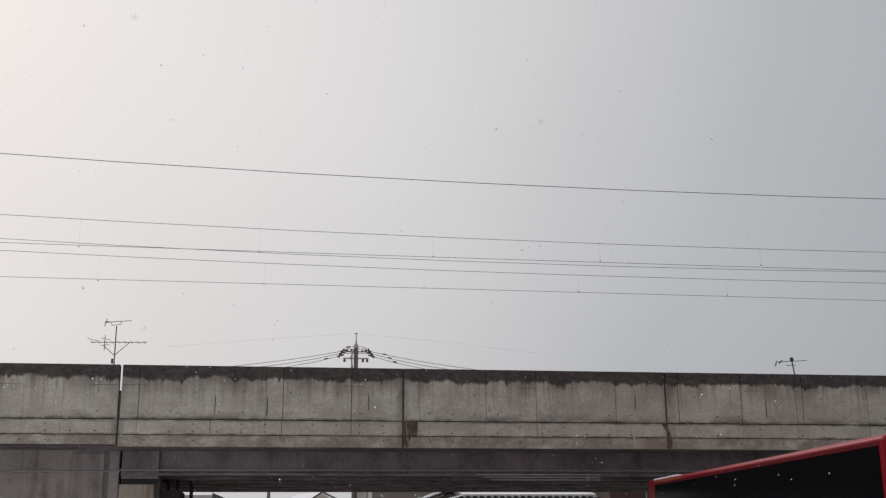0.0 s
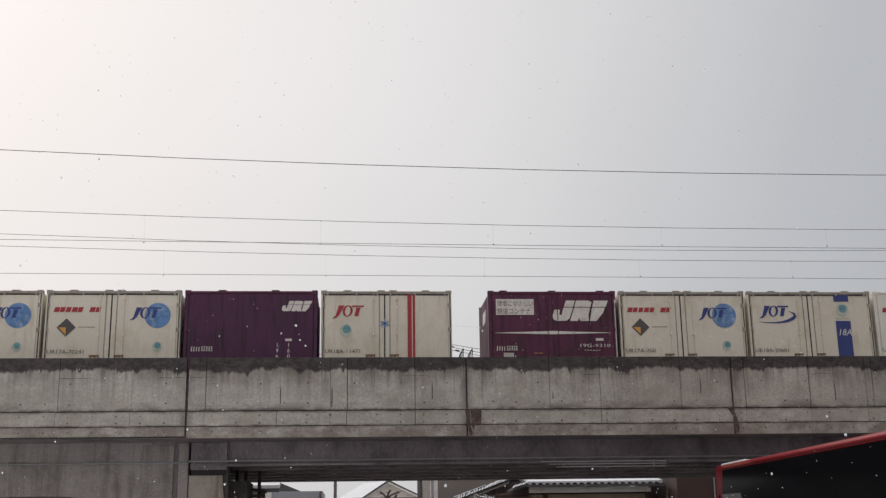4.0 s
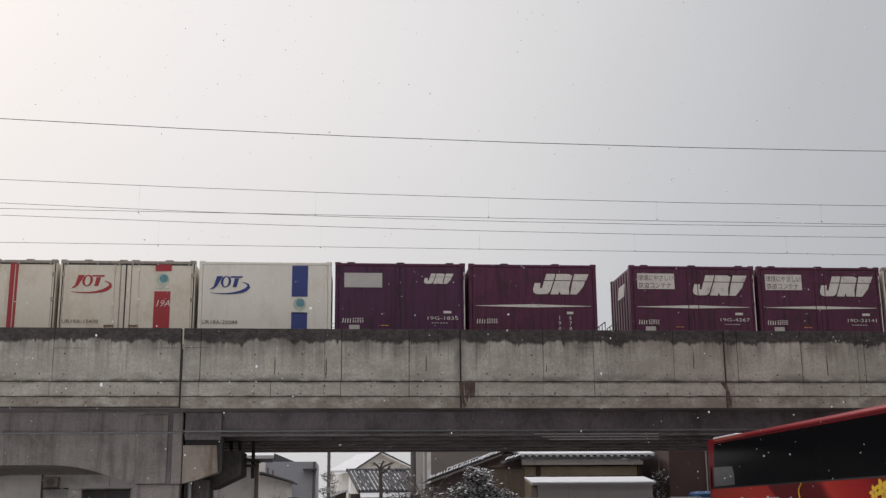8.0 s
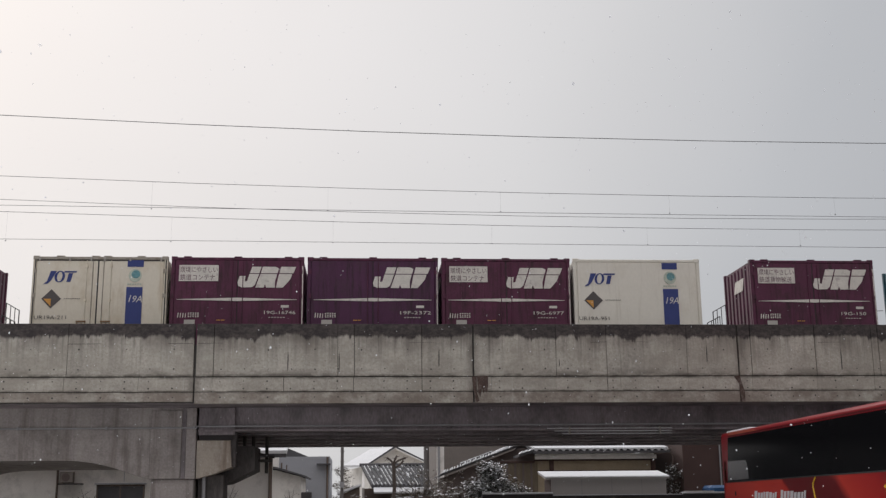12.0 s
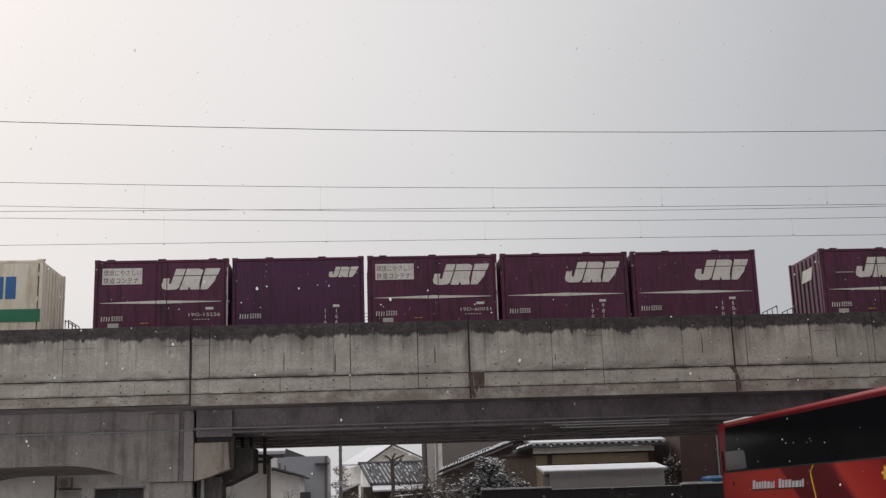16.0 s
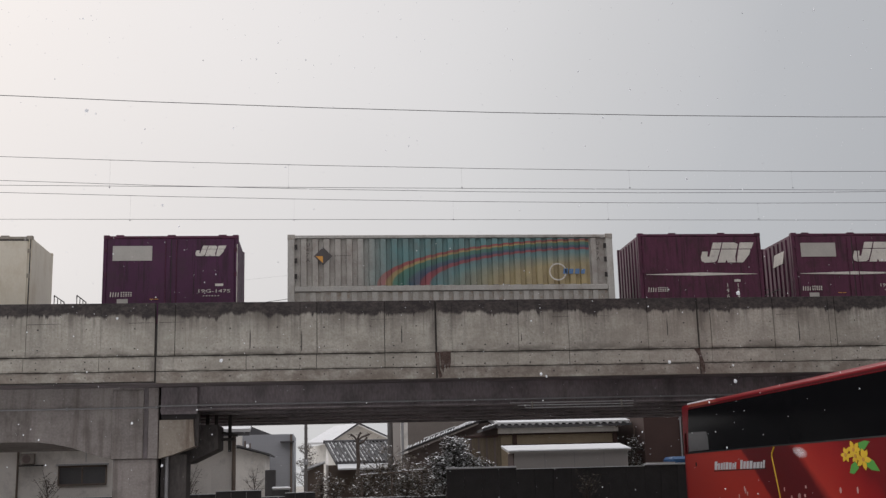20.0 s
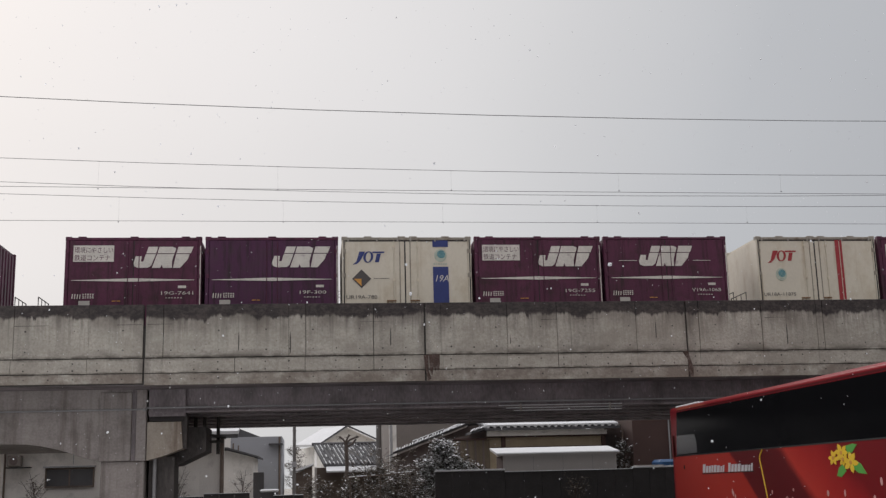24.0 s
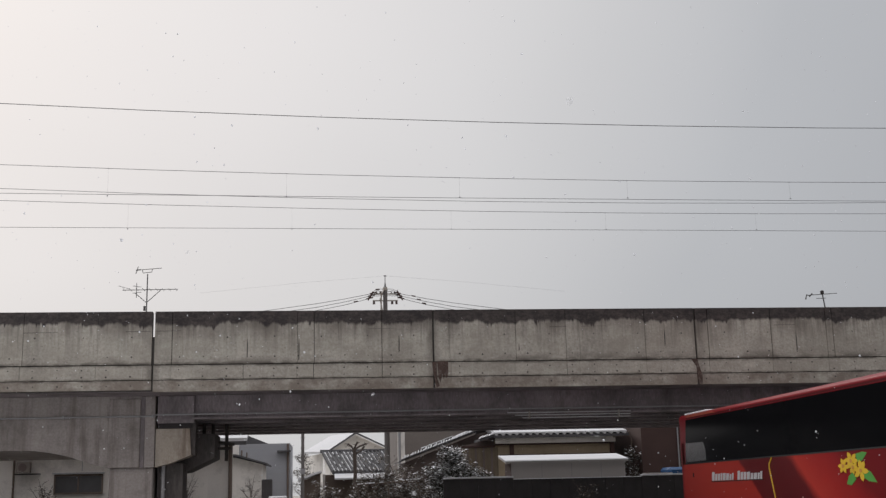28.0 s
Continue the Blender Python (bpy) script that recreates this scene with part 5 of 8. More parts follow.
def rainbow_container(u):
    L = 9.41
    c = thing("long_container", "long corrugated aluminium container with a painted rainbow", "container", "freight containers")
    alu, mural = M["aluminium"], mural_metal()
    part("body", mk((box, 0.06, L - 0.06, 0.09, WID - 0.02, 0.05, HGT - 0.03)), mural, c)
    part("lower_recess", mk((box, 0.2, L - 0.2, 0.05, 0.088, 0.45, 0.85)), M["steel"], c)
    n = 27
    for i in range(n):
        w = (L - 0.7) / n
        a = 0.35 + i * w
        part("corrugation", mk((prism_z, [(a, 0.09), (a + w * 0.09, 0.004), (a + w * 0.55, 0.004), (a + w * 0.64, 0.09)], 1.02, HGT - 0.12)), mural, c)
    for x in (0, L - 0.2):
        for y in (0, WID - 0.2):
            part("corner_post", mk((box, x, x + 0.2, y, y + 0.2, 0, HGT, 0.015)), alu, c)
            part("corner_casting", mk((box, x - 0.005, x + 0.205, y - 0.006, y + 0.206, HGT - 0.14, HGT + 0.014, 0.012)), M["steel"], c)
    for y in (0.0, WID - 0.08):
        part("top_rail", mk((box, 0.2, L - 0.2, y, y + 0.08, HGT - 0.10, HGT - 0.01, 0.01)), alu, c)
        part("side_rail", mk((box, 0.2, L - 0.2, y - 0.012, y + 0.07, 0.86, 1.01, 0.01)), alu, c)
        part("bottom_rail", mk((box, 0.2, L - 0.2, y, y + 0.08, 0.0, 0.45, 0.01)), alu, c)
    for i in range(30):
        a = 0.35 + i * 0.29
        part("lower_corrugation", mk((box, a, a + 0.15, 0.012, 0.07, 0.47, 0.84)), alu, c)
    for i in range(8):
        y = 0.26 + i * 0.25
        part("end_rib", mk((box, 0.005, 0.06, y, y + 0.14, 0.2, HGT - 0.12)), alu, c)
        part("end_rib", mk((box, L - 0.06, L - 0.005, y, y + 0.14, 0.2, HGT - 0.12)), alu, c)
    for d in (0.35, 0.75, 1.2):
        part("hinge", mk((box, 0.20, 0.27, -0.012, 0.02, below(d) - 0.07, below(d) + 0.07)), M["seam"], c)
        part("hinge", mk((box, L - 0.27, L - 0.20, -0.012, 0.02, below(d) - 0.07, below(d) + 0.07)), M["seam"], c)
    hazard_plate(c, 1.0, 0.62, 0.26)
    for x in (0.52, L - 0.5):
        for i, ch in enumerate("U47A"):
            lettering(ch, 0.16, c, M["ink"], x, -0.014, below(0.34 + i * 0.15), "numeral")
    part("ring_emblem", mk((ring, ellipse(7.75, below(1.12), 0.26, 0.26, 18), ellipse(7.75, below(1.12), 0.22, 0.22, 18), -0.012, 0.0)), M["mark"], c)
    bars(c, "brand_name", 7.9, 1.02, 0.7, 0.16, M["globe"], 4, 0.15, 0.8)
    return rides(c, u, Y_SIDE, Z_FLOOR)


def liner_container(u, old):
    """Blue 20-foot container with pale yellow or orange brand shapes; old: weathered to brown."""
    L = 6.06
    paint = material("weathered_teal_paint", (0.022, 0.080, 0.105), 0.6, 0, 0.3, 0.7, 20, 0.06, (0.085, 0.060, 0.045), 0.95) if old else M["liner_blue"]
    ink = M["orange"] if old else M["pale_yellow"]
    c = container_shell("liner_container", "weathered teal 20-foot container with faded orange band" if old else "blue 20-foot freight container with pale yellow band", "container", (paint, M["rust_blue"], M["seam"]), L, 0.5, lugs=(), rods=False, height=2.6 if old else HGT)
    for f in (0.23, 0.275, 0.345, 0.42, 0.52, 0.545, 0.64, 0.70, 0.765):
        part("door_post", mk((box, L * f - 0.03, L * f + 0.03, -0.02, 0.0, 0.16, HGT - 0.12, 0.006)), M["seam"] if f in (0.275, 0.70) else paint, c)
    d = 1.42
    if old:
        part("band", mk((box, 0.25, 2.9, -0.012, -0.003, below(1.62), below(1.42))), ink, c)
        part("hazard_plate", mk((prism, [(0.5, below(0.88)), (1.0, below(0.88)), (0.75, below(0.58))], -0.012, -0.003)), M["rust"], c)
        bars(c, "small_print", 0.3, 1.2, 0.7, 0.08, M["rust"], 6)
        x0 = 2.55
    else:
        part("band", mk((prism, [(0.05, below(1.62)), (0.78, below(1.62)), (0.86, below(1.36)), (0.05, below(1.36))], -0.012, -0.003)), ink, c)
        part("band", mk((prism, [(5.15, below(1.62)), (6.0, below(1.62)), (6.0, below(1.36)), (5.25, below(1.36))], -0.012, -0.003)), ink, c)
        x0 = 0.95
        lettering("U31A-463", 0.15, c, M["mark"], 0.06, -0.0135, below(1.88), "number", width=0.75)
    # brand shapes: two tall leaning blocks, each with a row of short leaning bars
    for x, w, n in ((x0, 1.3, 6), (x0 + 2.45, 0.85, 4)):
        part("brand_block", mk((prism, slant(x, below(1.62), 0.2, 0.80, 0.22), -0.034, -0.022), (prism, slant(x + 0.205, below(0.94), 0.36, 0.12, 0.2), -0.0335, -0.022) if n == 6 else (prism, slant(x + 0.205, below(1.62), 0.36, 0.12, 0.2), -0.0335, -0.022)), ink, c)
        for i in range(n):
            part("brand_bar", mk((prism, slant(x + 0.58 + i * (0.26 if n == 6 else 0.27), below(1.60), 0.15, 0.33, 0.2), -0.034, -0.022)), ink, c)
    return rides(tagged(c, group="freight containers"), u, Y_SIDE, Z_FLOOR)


def homes_container(u):
    L = 6.06
    c = container_shell("house_maker_container", "cream 20-foot container with green band and blue brand shapes", "container", (M["cream_old"], M["cream_old"], M["seam"]), L, 0.5, height=2.56, lugs=(0.01, 0.99))
    for x in (0.11, L - 0.13):
        part("edge_seal", mk((box, x, x + 0.02, -0.008, 0.0, 0.15, HGT - 0.06)), M["seam"], c)
    for f in (0.28, 0.72):
        part("seam_strip", mk((box, L * f - 0.014, L * f + 0.014, -0.004, 0.03, 0.15, HGT - 0.1)), M["seam"], c)
    for f in (0.22, 0.34, 0.45, 0.56, 0.645, 0.77):
        part("lock_bar", mk((tube, (L * f, -0.02, 0.16), (L * f, -0.02, HGT - 0.1), 0.018)), M["cream_old"], c)
        part("bar_clamp", mk((box, L * f - 0.05, L * f + 0.05, -0.04, 0.0, below(0.26), below(0.16))), M["rusty"], c)
        part("lock_handle", mk((box, L * f - 0.16, L * f + 0.04, -0.045, -0.02, below(1.84), below(1.79), 0.006)), M["rusty"], c)
    part("band", mk((box, 0.03, 1.08, -0.012, -0.003, below(1.70), below(1.34))), M["red"], c)
    part("band", mk((box, 1.5, 2.75, -0.012, -0.003, below(1.70), below(1.34))), M["liner_blue"], c)
    part("band", mk((box, 2.75, L - 0.03, -0.012, -0.003, below(1.70), below(1.34))), M["green_band"], c)
    hazard_plate(c, 0.5, 0.62, 0.27)
    for i in range(6):
        part("brand_bar", mk((box, 3.36 + i * 0.34, 3.64 + i * 0.34, -0.012, -0.003, below(1.05), below(0.42))), M["sky_blue"], c)
    bars(c, "brand_name", 1.75, 0.72, 1.05, 0.12, M["ink"], 11, 0, 0.7)
    ellipse_part(c, "badge", 2.28, 1.02, 0.13, 0.17, M["teal"])
    lettering("U34A-5037", 0.17, c, M["ink"], 0.25, -0.0135, below(1.88), "number", width=0.86)
    return rides(tagged(c, group="freight containers"), u, Y_SIDE, Z_FLOOR)


def green_container(u):
    c = container_shell("freight_container", "green ribbed freight container with white brand bars", "container", (M["green_box"], M["green_box"], M["seam"]), seam=None, lugs=())
    part("frame_post", mk((box, 1.0, 1.06, -0.02, 0.0, 0.15, HGT - 0.1)), M["green_box"], c)
    for x in (0.42, 2.85):
        part("inset_frame", mk((box, x, x + 0.05, -0.03, 0.0, 0.3, HGT - 0.3), (box, x + 0.5, x + 0.55, -0.03, 0.0, 0.3, HGT - 0.3), (box, x, x + 0.55, -0.03, 0.0, below(0.46), below(0.38)), (box, x, x + 0.55, -0.03, 0.0, below(1.5), below(1.42))), M["green_box"], c)
    part("badge", mk((box, 0.48, 0.80, -0.034, -0.031, below(0.46), below(0.16))), M["red"], c)
    part("badge_mark", mk((prism, [(0.54, below(0.42)), (0.74, below(0.42)), (0.67, below(0.31)), (0.74, below(0.20)), (0.54, below(0.20)), (0.61, below(0.31))], -0.038, -0.034)), M["mark"], c)
    for i in range(6):
        part("brand_bar", mk((prism, slant(1.10 + i * 0.285, below(0.80), 0.15, 0.30, 0.15), -0.026, -0.018)), M["mark"], c)
    lettering("UV19A-395", 0.17, c, M["mark"], 0.45, -0.034, below(1.80), "number", width=0.9)
    return rides(tagged(c, group="freight containers"), u, Y_SIDE, Z_FLOOR)


rainbow_container(245.56 + 5.09)
liner_container(142.79 + 5.13, True)
liner_container(163.31, False)
container("plain_blue", "19A", "UR19A-620", 163.31 + 7.63)
homes_container(163.31 + 12.92)
green_container(204.62 + 2 * PITCH)


# ---- flat wagons ----
def flat_wagon(tall):
    w = thing("flat_wagon", "grey flat container wagon with end handrails", "wagon", "flat wagons")
    part("deck", mk((box, -0.15, 19.15, 0.0, 2.45, 0.78, 1.0, 0.02)), M["frame_dark"], w)
    part("centre_sill", mk((box, -0.5, 19.5, 1.0, 1.45, 0.45, 0.80)), M["frame_dark"], w)
    part("side_sill", mk((prism, [(0.6, 0.78), (18.4, 0.78), (13.5, 0.48), (5.5, 0.48)], 0.05, 0.2)), M["frame_dark"], w)
    for x in (3.0, 16.0):
        bogie = part("bogie", mk((box, x - 1.4, x + 1.4, 0.2, 0.34, 0.35, 0.62), (box, x - 1.4, x + 1.4, 2.11, 2.25, 0.35, 0.62), (box, x - 0.25, x + 0.25, 0.2, 2.25, 0.35, 0.65)), M["frame_dark"], w)
        for dx in (-0.95, 0.95):
            part("wheelset", mk((tube, (x + dx, 0.62, 0.43), (x + dx, 0.74, 0.43), 0.43, 0.43, 16), (tube, (x + dx, 1.71, 0.43), (x + dx, 1.83, 0.43), 0.43, 0.43, 16), (tube, (x + dx, 0.7, 0.43), (x + dx, 1.75, 0.43), 0.08)), M["rail"], bogie)
    for x, h in ((-0.72, 2.2 if tall else 1.86), (19.58, 1.86)):
        bm = bmesh.new()
        box(bm, x - 0.06, x + 0.06, 0.1, 2.3, 0.86, 0.98)
        chain(bm, [(x, 0.25, 0.95), (x, 0.25, h), (x, 1.45, h), (x, 1.45, 0.95)], 0.016)
        for y in (0.65, 1.05):
            tube(bm, (x, y, 0.95), (x, y, h), 0.012, sides=6)
        part("end_handrail", bm, M["frame_dark"], w)
    for x in (-0.95, 19.75):
        part("coupler", mk((box, x - 0.1, x + 0.45, 1.1, 1.35, 0.6, 0.85)), M["frame_dark"], w)
    return w


first_tall, first_low = flat_wagon(True), flat_wagon(False)
used = set()
for i, at in enumerate(WAGON_AT):
    source = first_tall if i in (2, 6, 7) else first_low
    ob = source if source not in used else copy_thing(source, pose(0, 0, 0))
    used.add(source)
    rides(ob, at, Y_SIDE, RAIL)


# ---- electric locomotive ----
def pantograph(loco, x, raised):
    base = 3.84
    p = part("pantograph", mk((box, x - 0.76, x + 0.76, 0.55, 0.63, base, base + 0.09), (box, x - 0.76, x + 0.76, 2.17, 2.25, base, base + 0.09), (box, x - 0.76, x - 0.68, 0.55, 2.25, base, base + 0.09), (box, x + 0.68, x + 0.76, 0.55, 2.25, base, base + 0.09)), M["roof_dark"], loco, "sooty lozenge pantograph, raised" if raised else "sooty lozenge pantograph, folded")
    for dx in (-0.84, 0.84):
        for y in (0.6, 2.2):
            part("roof_insulator", mk((tube, (x + dx, y, 3.44), (x + dx, y, base + (0.26 if dx > 0 else 0.1)), 0.075, 0.06, 8)), M["roof_dark"], p)
    part("spring_box", mk((prism, [(x - 0.60, base - 0.16), (x + 0.60, base - 0.16), (x + 0.73, base + 0.18), (x - 0.73, base + 0.18)], 0.75, 2.05)), M["roof_dark"], p)
    z0, zk, zt = (base + 0.14, base + 0.74, 5.14) if raised else (base + 0.16, base + 0.24, base + 0.42)
    kx, hx = (0.73, 0.15) if raised else (0.85, 0.2)
    for s in (-1, 1):
        for y in (0.75, 2.05):
            part("lower_arm", mk((tube, (x - s * 0.42, y, z0), (x + s * kx, y, zk), 0.032, 0.026, 6)), M["roof_dark"], p)
            part("upper_arm", mk((tube, (x + s * kx, y, zk), (x + s * hx, y + (0.35 if y < 1.4 else -0.35), zt - 0.1), 0.022, 0.02, 6)), M["roof_dark"], p)
        part("cross_stay", mk((tube, (x + s * kx, 0.75, zk), (x + s * kx, 2.05, zk), 0.02, 0.02, 6), (tube, (x + s * kx, 0.75, zk), (x + s * hx, 1.75, zt - 0.1), 0.014, 0.014, 5)), M["roof_dark"], p)
        pts = [(x + s * hx, 0.45, zt - 0.22), (x + s * hx, 0.7, zt - 0.03), (x + s * hx, 2.1, zt - 0.03), (x + s * hx, 2.35, zt - 0.22)]
        bm = bmesh.new()
        chain(bm, pts, 0.018, 6)
        box(bm, x + s * hx - 0.035, x + s * hx + 0.035, 0.7, 2.1, zt - 0.035, zt, 0.008)
        part("contact_shoe", bm, M["roof_dark"], p)
    if raised:
        part("head_frame", mk((tube, (x - hx, 1.1, zt - 0.1), (x + hx, 1.1, zt - 0.22), 0.014, 0.014, 5), (tube, (x - hx, 1.7, zt - 0.22), (x + hx, 1.7, zt - 0.1), 0.014, 0.014, 5), (box, x - hx - 0.06, x + hx + 0.06, 1.05, 1.12, zt - 0.30, zt - 0.26), (box, x - hx - 0.05, x - hx + 0.05, 1.2, 1.6, zt - 0.2, zt - 0.1), (box, x + hx - 0.05, x + hx + 0.05, 1.2, 1.6, zt - 0.2, zt - 0.1)), M["roof_dark"], p)
    return p


def pierced(bm, x0, x1, y0, y1, z0, z1, holes):
    """A wall of that extent with square openings (x0, x1, z0, z1) cut right through it."""
    xs = sorted({x0, x1, *[h[0] for h in holes], *[h[1] for h in holes]})
    zs = sorted({z0, z1, *[h[2] for h in holes], *[h[3] for h in holes]})
    for a, b in zip(xs, xs[1:]):
        run = None
        for c, d in zip(zs, zs[1:]):
            inside = any(h[0] < (a + b) / 2 < h[1] and h[2] < (c + d) / 2 < h[3] for h in holes)
            if inside and run:
                box(bm, a, b, y0, y1, *run)
                run = None
            elif not inside:
                run = (run[0] if run else c, d)
        if run:
            box(bm, a, b, y0, y1, *run)


def locomotive(u):
    L, W = 17.88, 2.8
    e = thing("electric_locomotive", "dark red electric locomotive with cream stripe and sooty roof", "locomotive")
    red = M["loco_red"]
    roof = [(0.0, 3.37), (0.10, 3.46), (0.35, 3.55), (W - 0.35, 3.55), (W - 0.10, 3.46), (W, 3.37)]
    nose = 0.32
    bm = bmesh.new()
    prism_x(bm, [(0, 1.05)] + roof + [(W, 1.05)], 2.2, L - 2.2)
    part("body", bm, red, e)
    for s, x0 in ((1, 0.0), (-1, L)):
        bm = bmesh.new()
        # cab front: upright below, raked above the waist
        prism(bm, [(x0 + s * 0.42, 1.05), (x0 + s * 0.08, 1.05), (x0, 1.4), (x0, 2.3), (x0 + s * 0.045, 3.24), (x0 + s * 0.10, 3.37), (x0 + s * 0.2, 3.45), (x0 + s * 0.42, 3.50)], 0.03, W - 0.03)
        cab = part("cab_front", bm, red, e)
        part("windscreen", mk((prism, [(x0 + s * 0.006, 2.68), (x0 + s * 0.030, 3.22), (x0 + s * 0.09, 3.22), (x0 + s * 0.066, 2.68)], 0.25, 1.3)), M["glass"], cab)
        part("windscreen", mk((prism, [(x0 + s * 0.006, 2.68), (x0 + s * 0.030, 3.22), (x0 + s * 0.09, 3.22), (x0 + s * 0.066, 2.68)], 1.5, W - 0.25)), M["glass"], cab)
        part("corner_window", mk((prism, [(x0 + s * 0.040, 2.56), (x0 + s * 0.065, 3.18), (x0 + s * 0.30, 3.20), (x0 + s * 0.32, 2.64), (x0 + s * 0.27, 2.56)], 0.018, 0.05)), M["sky_pane"], cab, "corner window with a pale rim")
        part("white_band", mk((prism, [(x0 - s * 0.012, 2.245), (x0 + s * 0.54, 2.245), (x0 + s * 0.63, 2.385), (x0 - s * 0.012, 2.385)], -0.012, 0.05)), M["mark"], cab)
        part("buffer_band", mk((box, min(x0 - s * 0.01, x0 + s * 1.35), max(x0 - s * 0.01, x0 + s * 1.22), -0.012, 0.04, 1.645, 1.725)), M["mark"], cab)
        a, b = sorted((x0 - s * 0.014, x0 + s * 0.02))
        part("front_band", mk((box, a, b, 0.05, W - 0.05, 2.245, 2.385)), M["mark"], cab)
        part("front_band", mk((box, a, b, 0.05, W - 0.05, 1.645, 1.725)), M["mark"], cab)
        part("screen_pillar", mk((box, a, b, W / 2 - 0.06, W / 2 + 0.06, 2.66, 3.24)), red, cab)
        part("handrail", mk((chain, [(x0 - s * 0.10, 0.12, 1.1), (x0 - s * 0.12, 0.12, 2.0), (x0 - s * 0.02, 0.12, 2.05)], 0.018)), M["roof_dark"], cab)
        part("handrail", mk((chain, [(x0 - s * 0.25, 0.3, 1.0), (x0 - s * 0.25, 0.3, 1.62), (x0 - s * 0.03, 0.3, 1.62)], 0.018)), M["roof_dark"], cab)
        part("headlamp", mk((tube, (x0 - s * 0.05, 0.45, 2.08), (x0 + s * 0.10, 0.45, 2.08), 0.12, 0.12, 12)), M["chrome"], cab)
        part("headlamp", mk((tube, (x0 - s * 0.05, W - 0.45, 2.08), (x0 + s * 0.10, W - 0.45, 2.08), 0.12, 0.12, 12)), M["chrome"], cab)
        # hollow cab: side walls pierced by a window and a door light on both sides, floor and roof
        ends = sorted((x0 + s * 0.42, x0 + s * 2.2))
        holes = [(*sorted((x0 + s * 0.58, x0 + s * 1.06)), 2.54, 3.10), (*sorted((x0 + s * 1.38, x0 + s * 1.76)), 2.52, 3.08)]
        for y0, y1 in ((0.0, 0.05), (W - 0.05, W)):
            part("cab_side", mk((pierced, ends[0], ends[1], y0, y1, 1.05, 3.30, holes)), red, e)
        part("cab_roof", mk((prism_x, [(0.0, 3.30)] + roof + [(W, 3.30)], *ends)), red, e)
        part("cab_floor", mk((box, *ends, 0.05, W - 0.05, 1.05, 1.25)), M["loco_dark"], e)
        for a, b, z0, z1 in holes:
            part("cab_window", mk((box, a, b, 0.02, 0.026, z0, z1)), M["clear_glass"], e)
            part("window_frame", mk((ring, [(a - 0.03, z0 - 0.03), (b + 0.03, z0 - 0.03), (b + 0.03, z1 + 0.03), (a - 0.03, z1 + 0.03)], [(a, z0), (b, z0), (b, z1), (a, z1)], -0.012, 0.01)), M["loco_dark"], e)
        a, b = sorted((x0 + s * 1.25, x0 + s * 1.90))
        door = part("cab_door", mk((ring, [(a, 1.15), (b, 1.15), (b, 3.20), (a, 3.20)], [(a + 0.12, 2.5), (b - 0.12, 2.5), (b - 0.12, 3.10), (a + 0.12, 3.10)], -0.008, 0.0)), M["loco_dark"], e)
        part("door_handrail", mk((tube, (a - 0.06, -0.05, 1.3), (a - 0.06, -0.05, 2.4), 0.014, 0.014, 6)), M["loco_red"], door)
        part("door_handrail", mk((tube, (b + 0.06, -0.05, 1.3), (b + 0.06, -0.05, 2.4), 0.014, 0.014, 6)), M["loco_red"], door)
    for i in range(7):
        x = 2.43 + i * 1.925
        for a, b in ((0.02, 0.78), (0.83, 1.60)):
            part("upper_window", mk((box, x + a, x + b, -0.006, 0.02, 3.01, 3.19)), M["cab_pane"], e)
        bm = bmesh.new()
        for k in range(9):
            prism_x(bm, [(0.0, 2.27 + k * 0.07), (-0.006, 2.272 + k * 0.07), (-0.004, 2.338 + k * 0.07), (0.0, 2.339 + k * 0.07)], x + 0.03, x + 1.59)
        part("louvre", bm, M["loco_dark"], e)
        for a, b in ((2.22, 2.27), (2.90, 2.94)):
            part("louvre_frame", mk((box, x, x + 1.62, -0.012, 0.0, a, b)), M["loco_dark"], e)
    part("cream_stripe", mk((box, 1.96, L - 1.96, -0.012, 0.0, 1.65, 1.715)), M["faded_gold"], e)
    bm = bmesh.new()
    q = 4.78
    for pts in ([(q + 0.069, 1.84), (q + 0.258, 1.84), (q + 0.292, 1.88), (q + 0.292, 2.14), (q + 0.232, 2.14), (q + 0.232, 1.91), (q + 0.069, 1.91)], [(q + 0.327, 2.07), (q + 0.628, 2.07), (q + 0.611, 2.14), (q + 0.327, 2.14)], [(q + 0.327, 1.84), (q + 0.387, 1.84), (q + 0.387, 2.03), (q + 0.327, 2.03)], [(q + 0.456, 2.02), (q + 0.568, 1.84), (q + 0.654, 1.84), (q + 0.542, 2.02)]):
        prism(bm, pts, -0.014, -0.003)
    part("company_mark", bm, M["cream_old"], e, "pale company mark")
    for i in range(7):
        part("number_bar", mk((box, 8.46 + i * 0.125, 8.53 + i * 0.125, -0.012, 0.0, 1.90, 2.02)), M["rusty"], e)
    part("crest", mk((prism, ellipse(8.95, 1.69, 0.13, 0.13, 12), -0.018, -0.003)), M["seam"], e)
    part("gutter", mk((box, 0.4, L - 0.4, -0.03, 0.02, 3.35, 3.385)), red, e)
    # roof gear
    part("roof_walk", mk((box, 0.7, L - 0.35, 0.5, W - 0.5, 3.50, 3.61)), M["roof_dark"], e)
    part("front_hood", mk((box, 0.16, 0.66, 0.5, W - 0.5, 3.44, 3.83, 0.03)), M["roof_dark"], e)
    part("resistor_box", mk((prism, [(3.30, 3.5), (3.32, 3.90), (7.86, 3.88), (8.02, 3.5)], 0.55, W - 0.55)), M["roof_dark"], e, "long low sooty roof box")
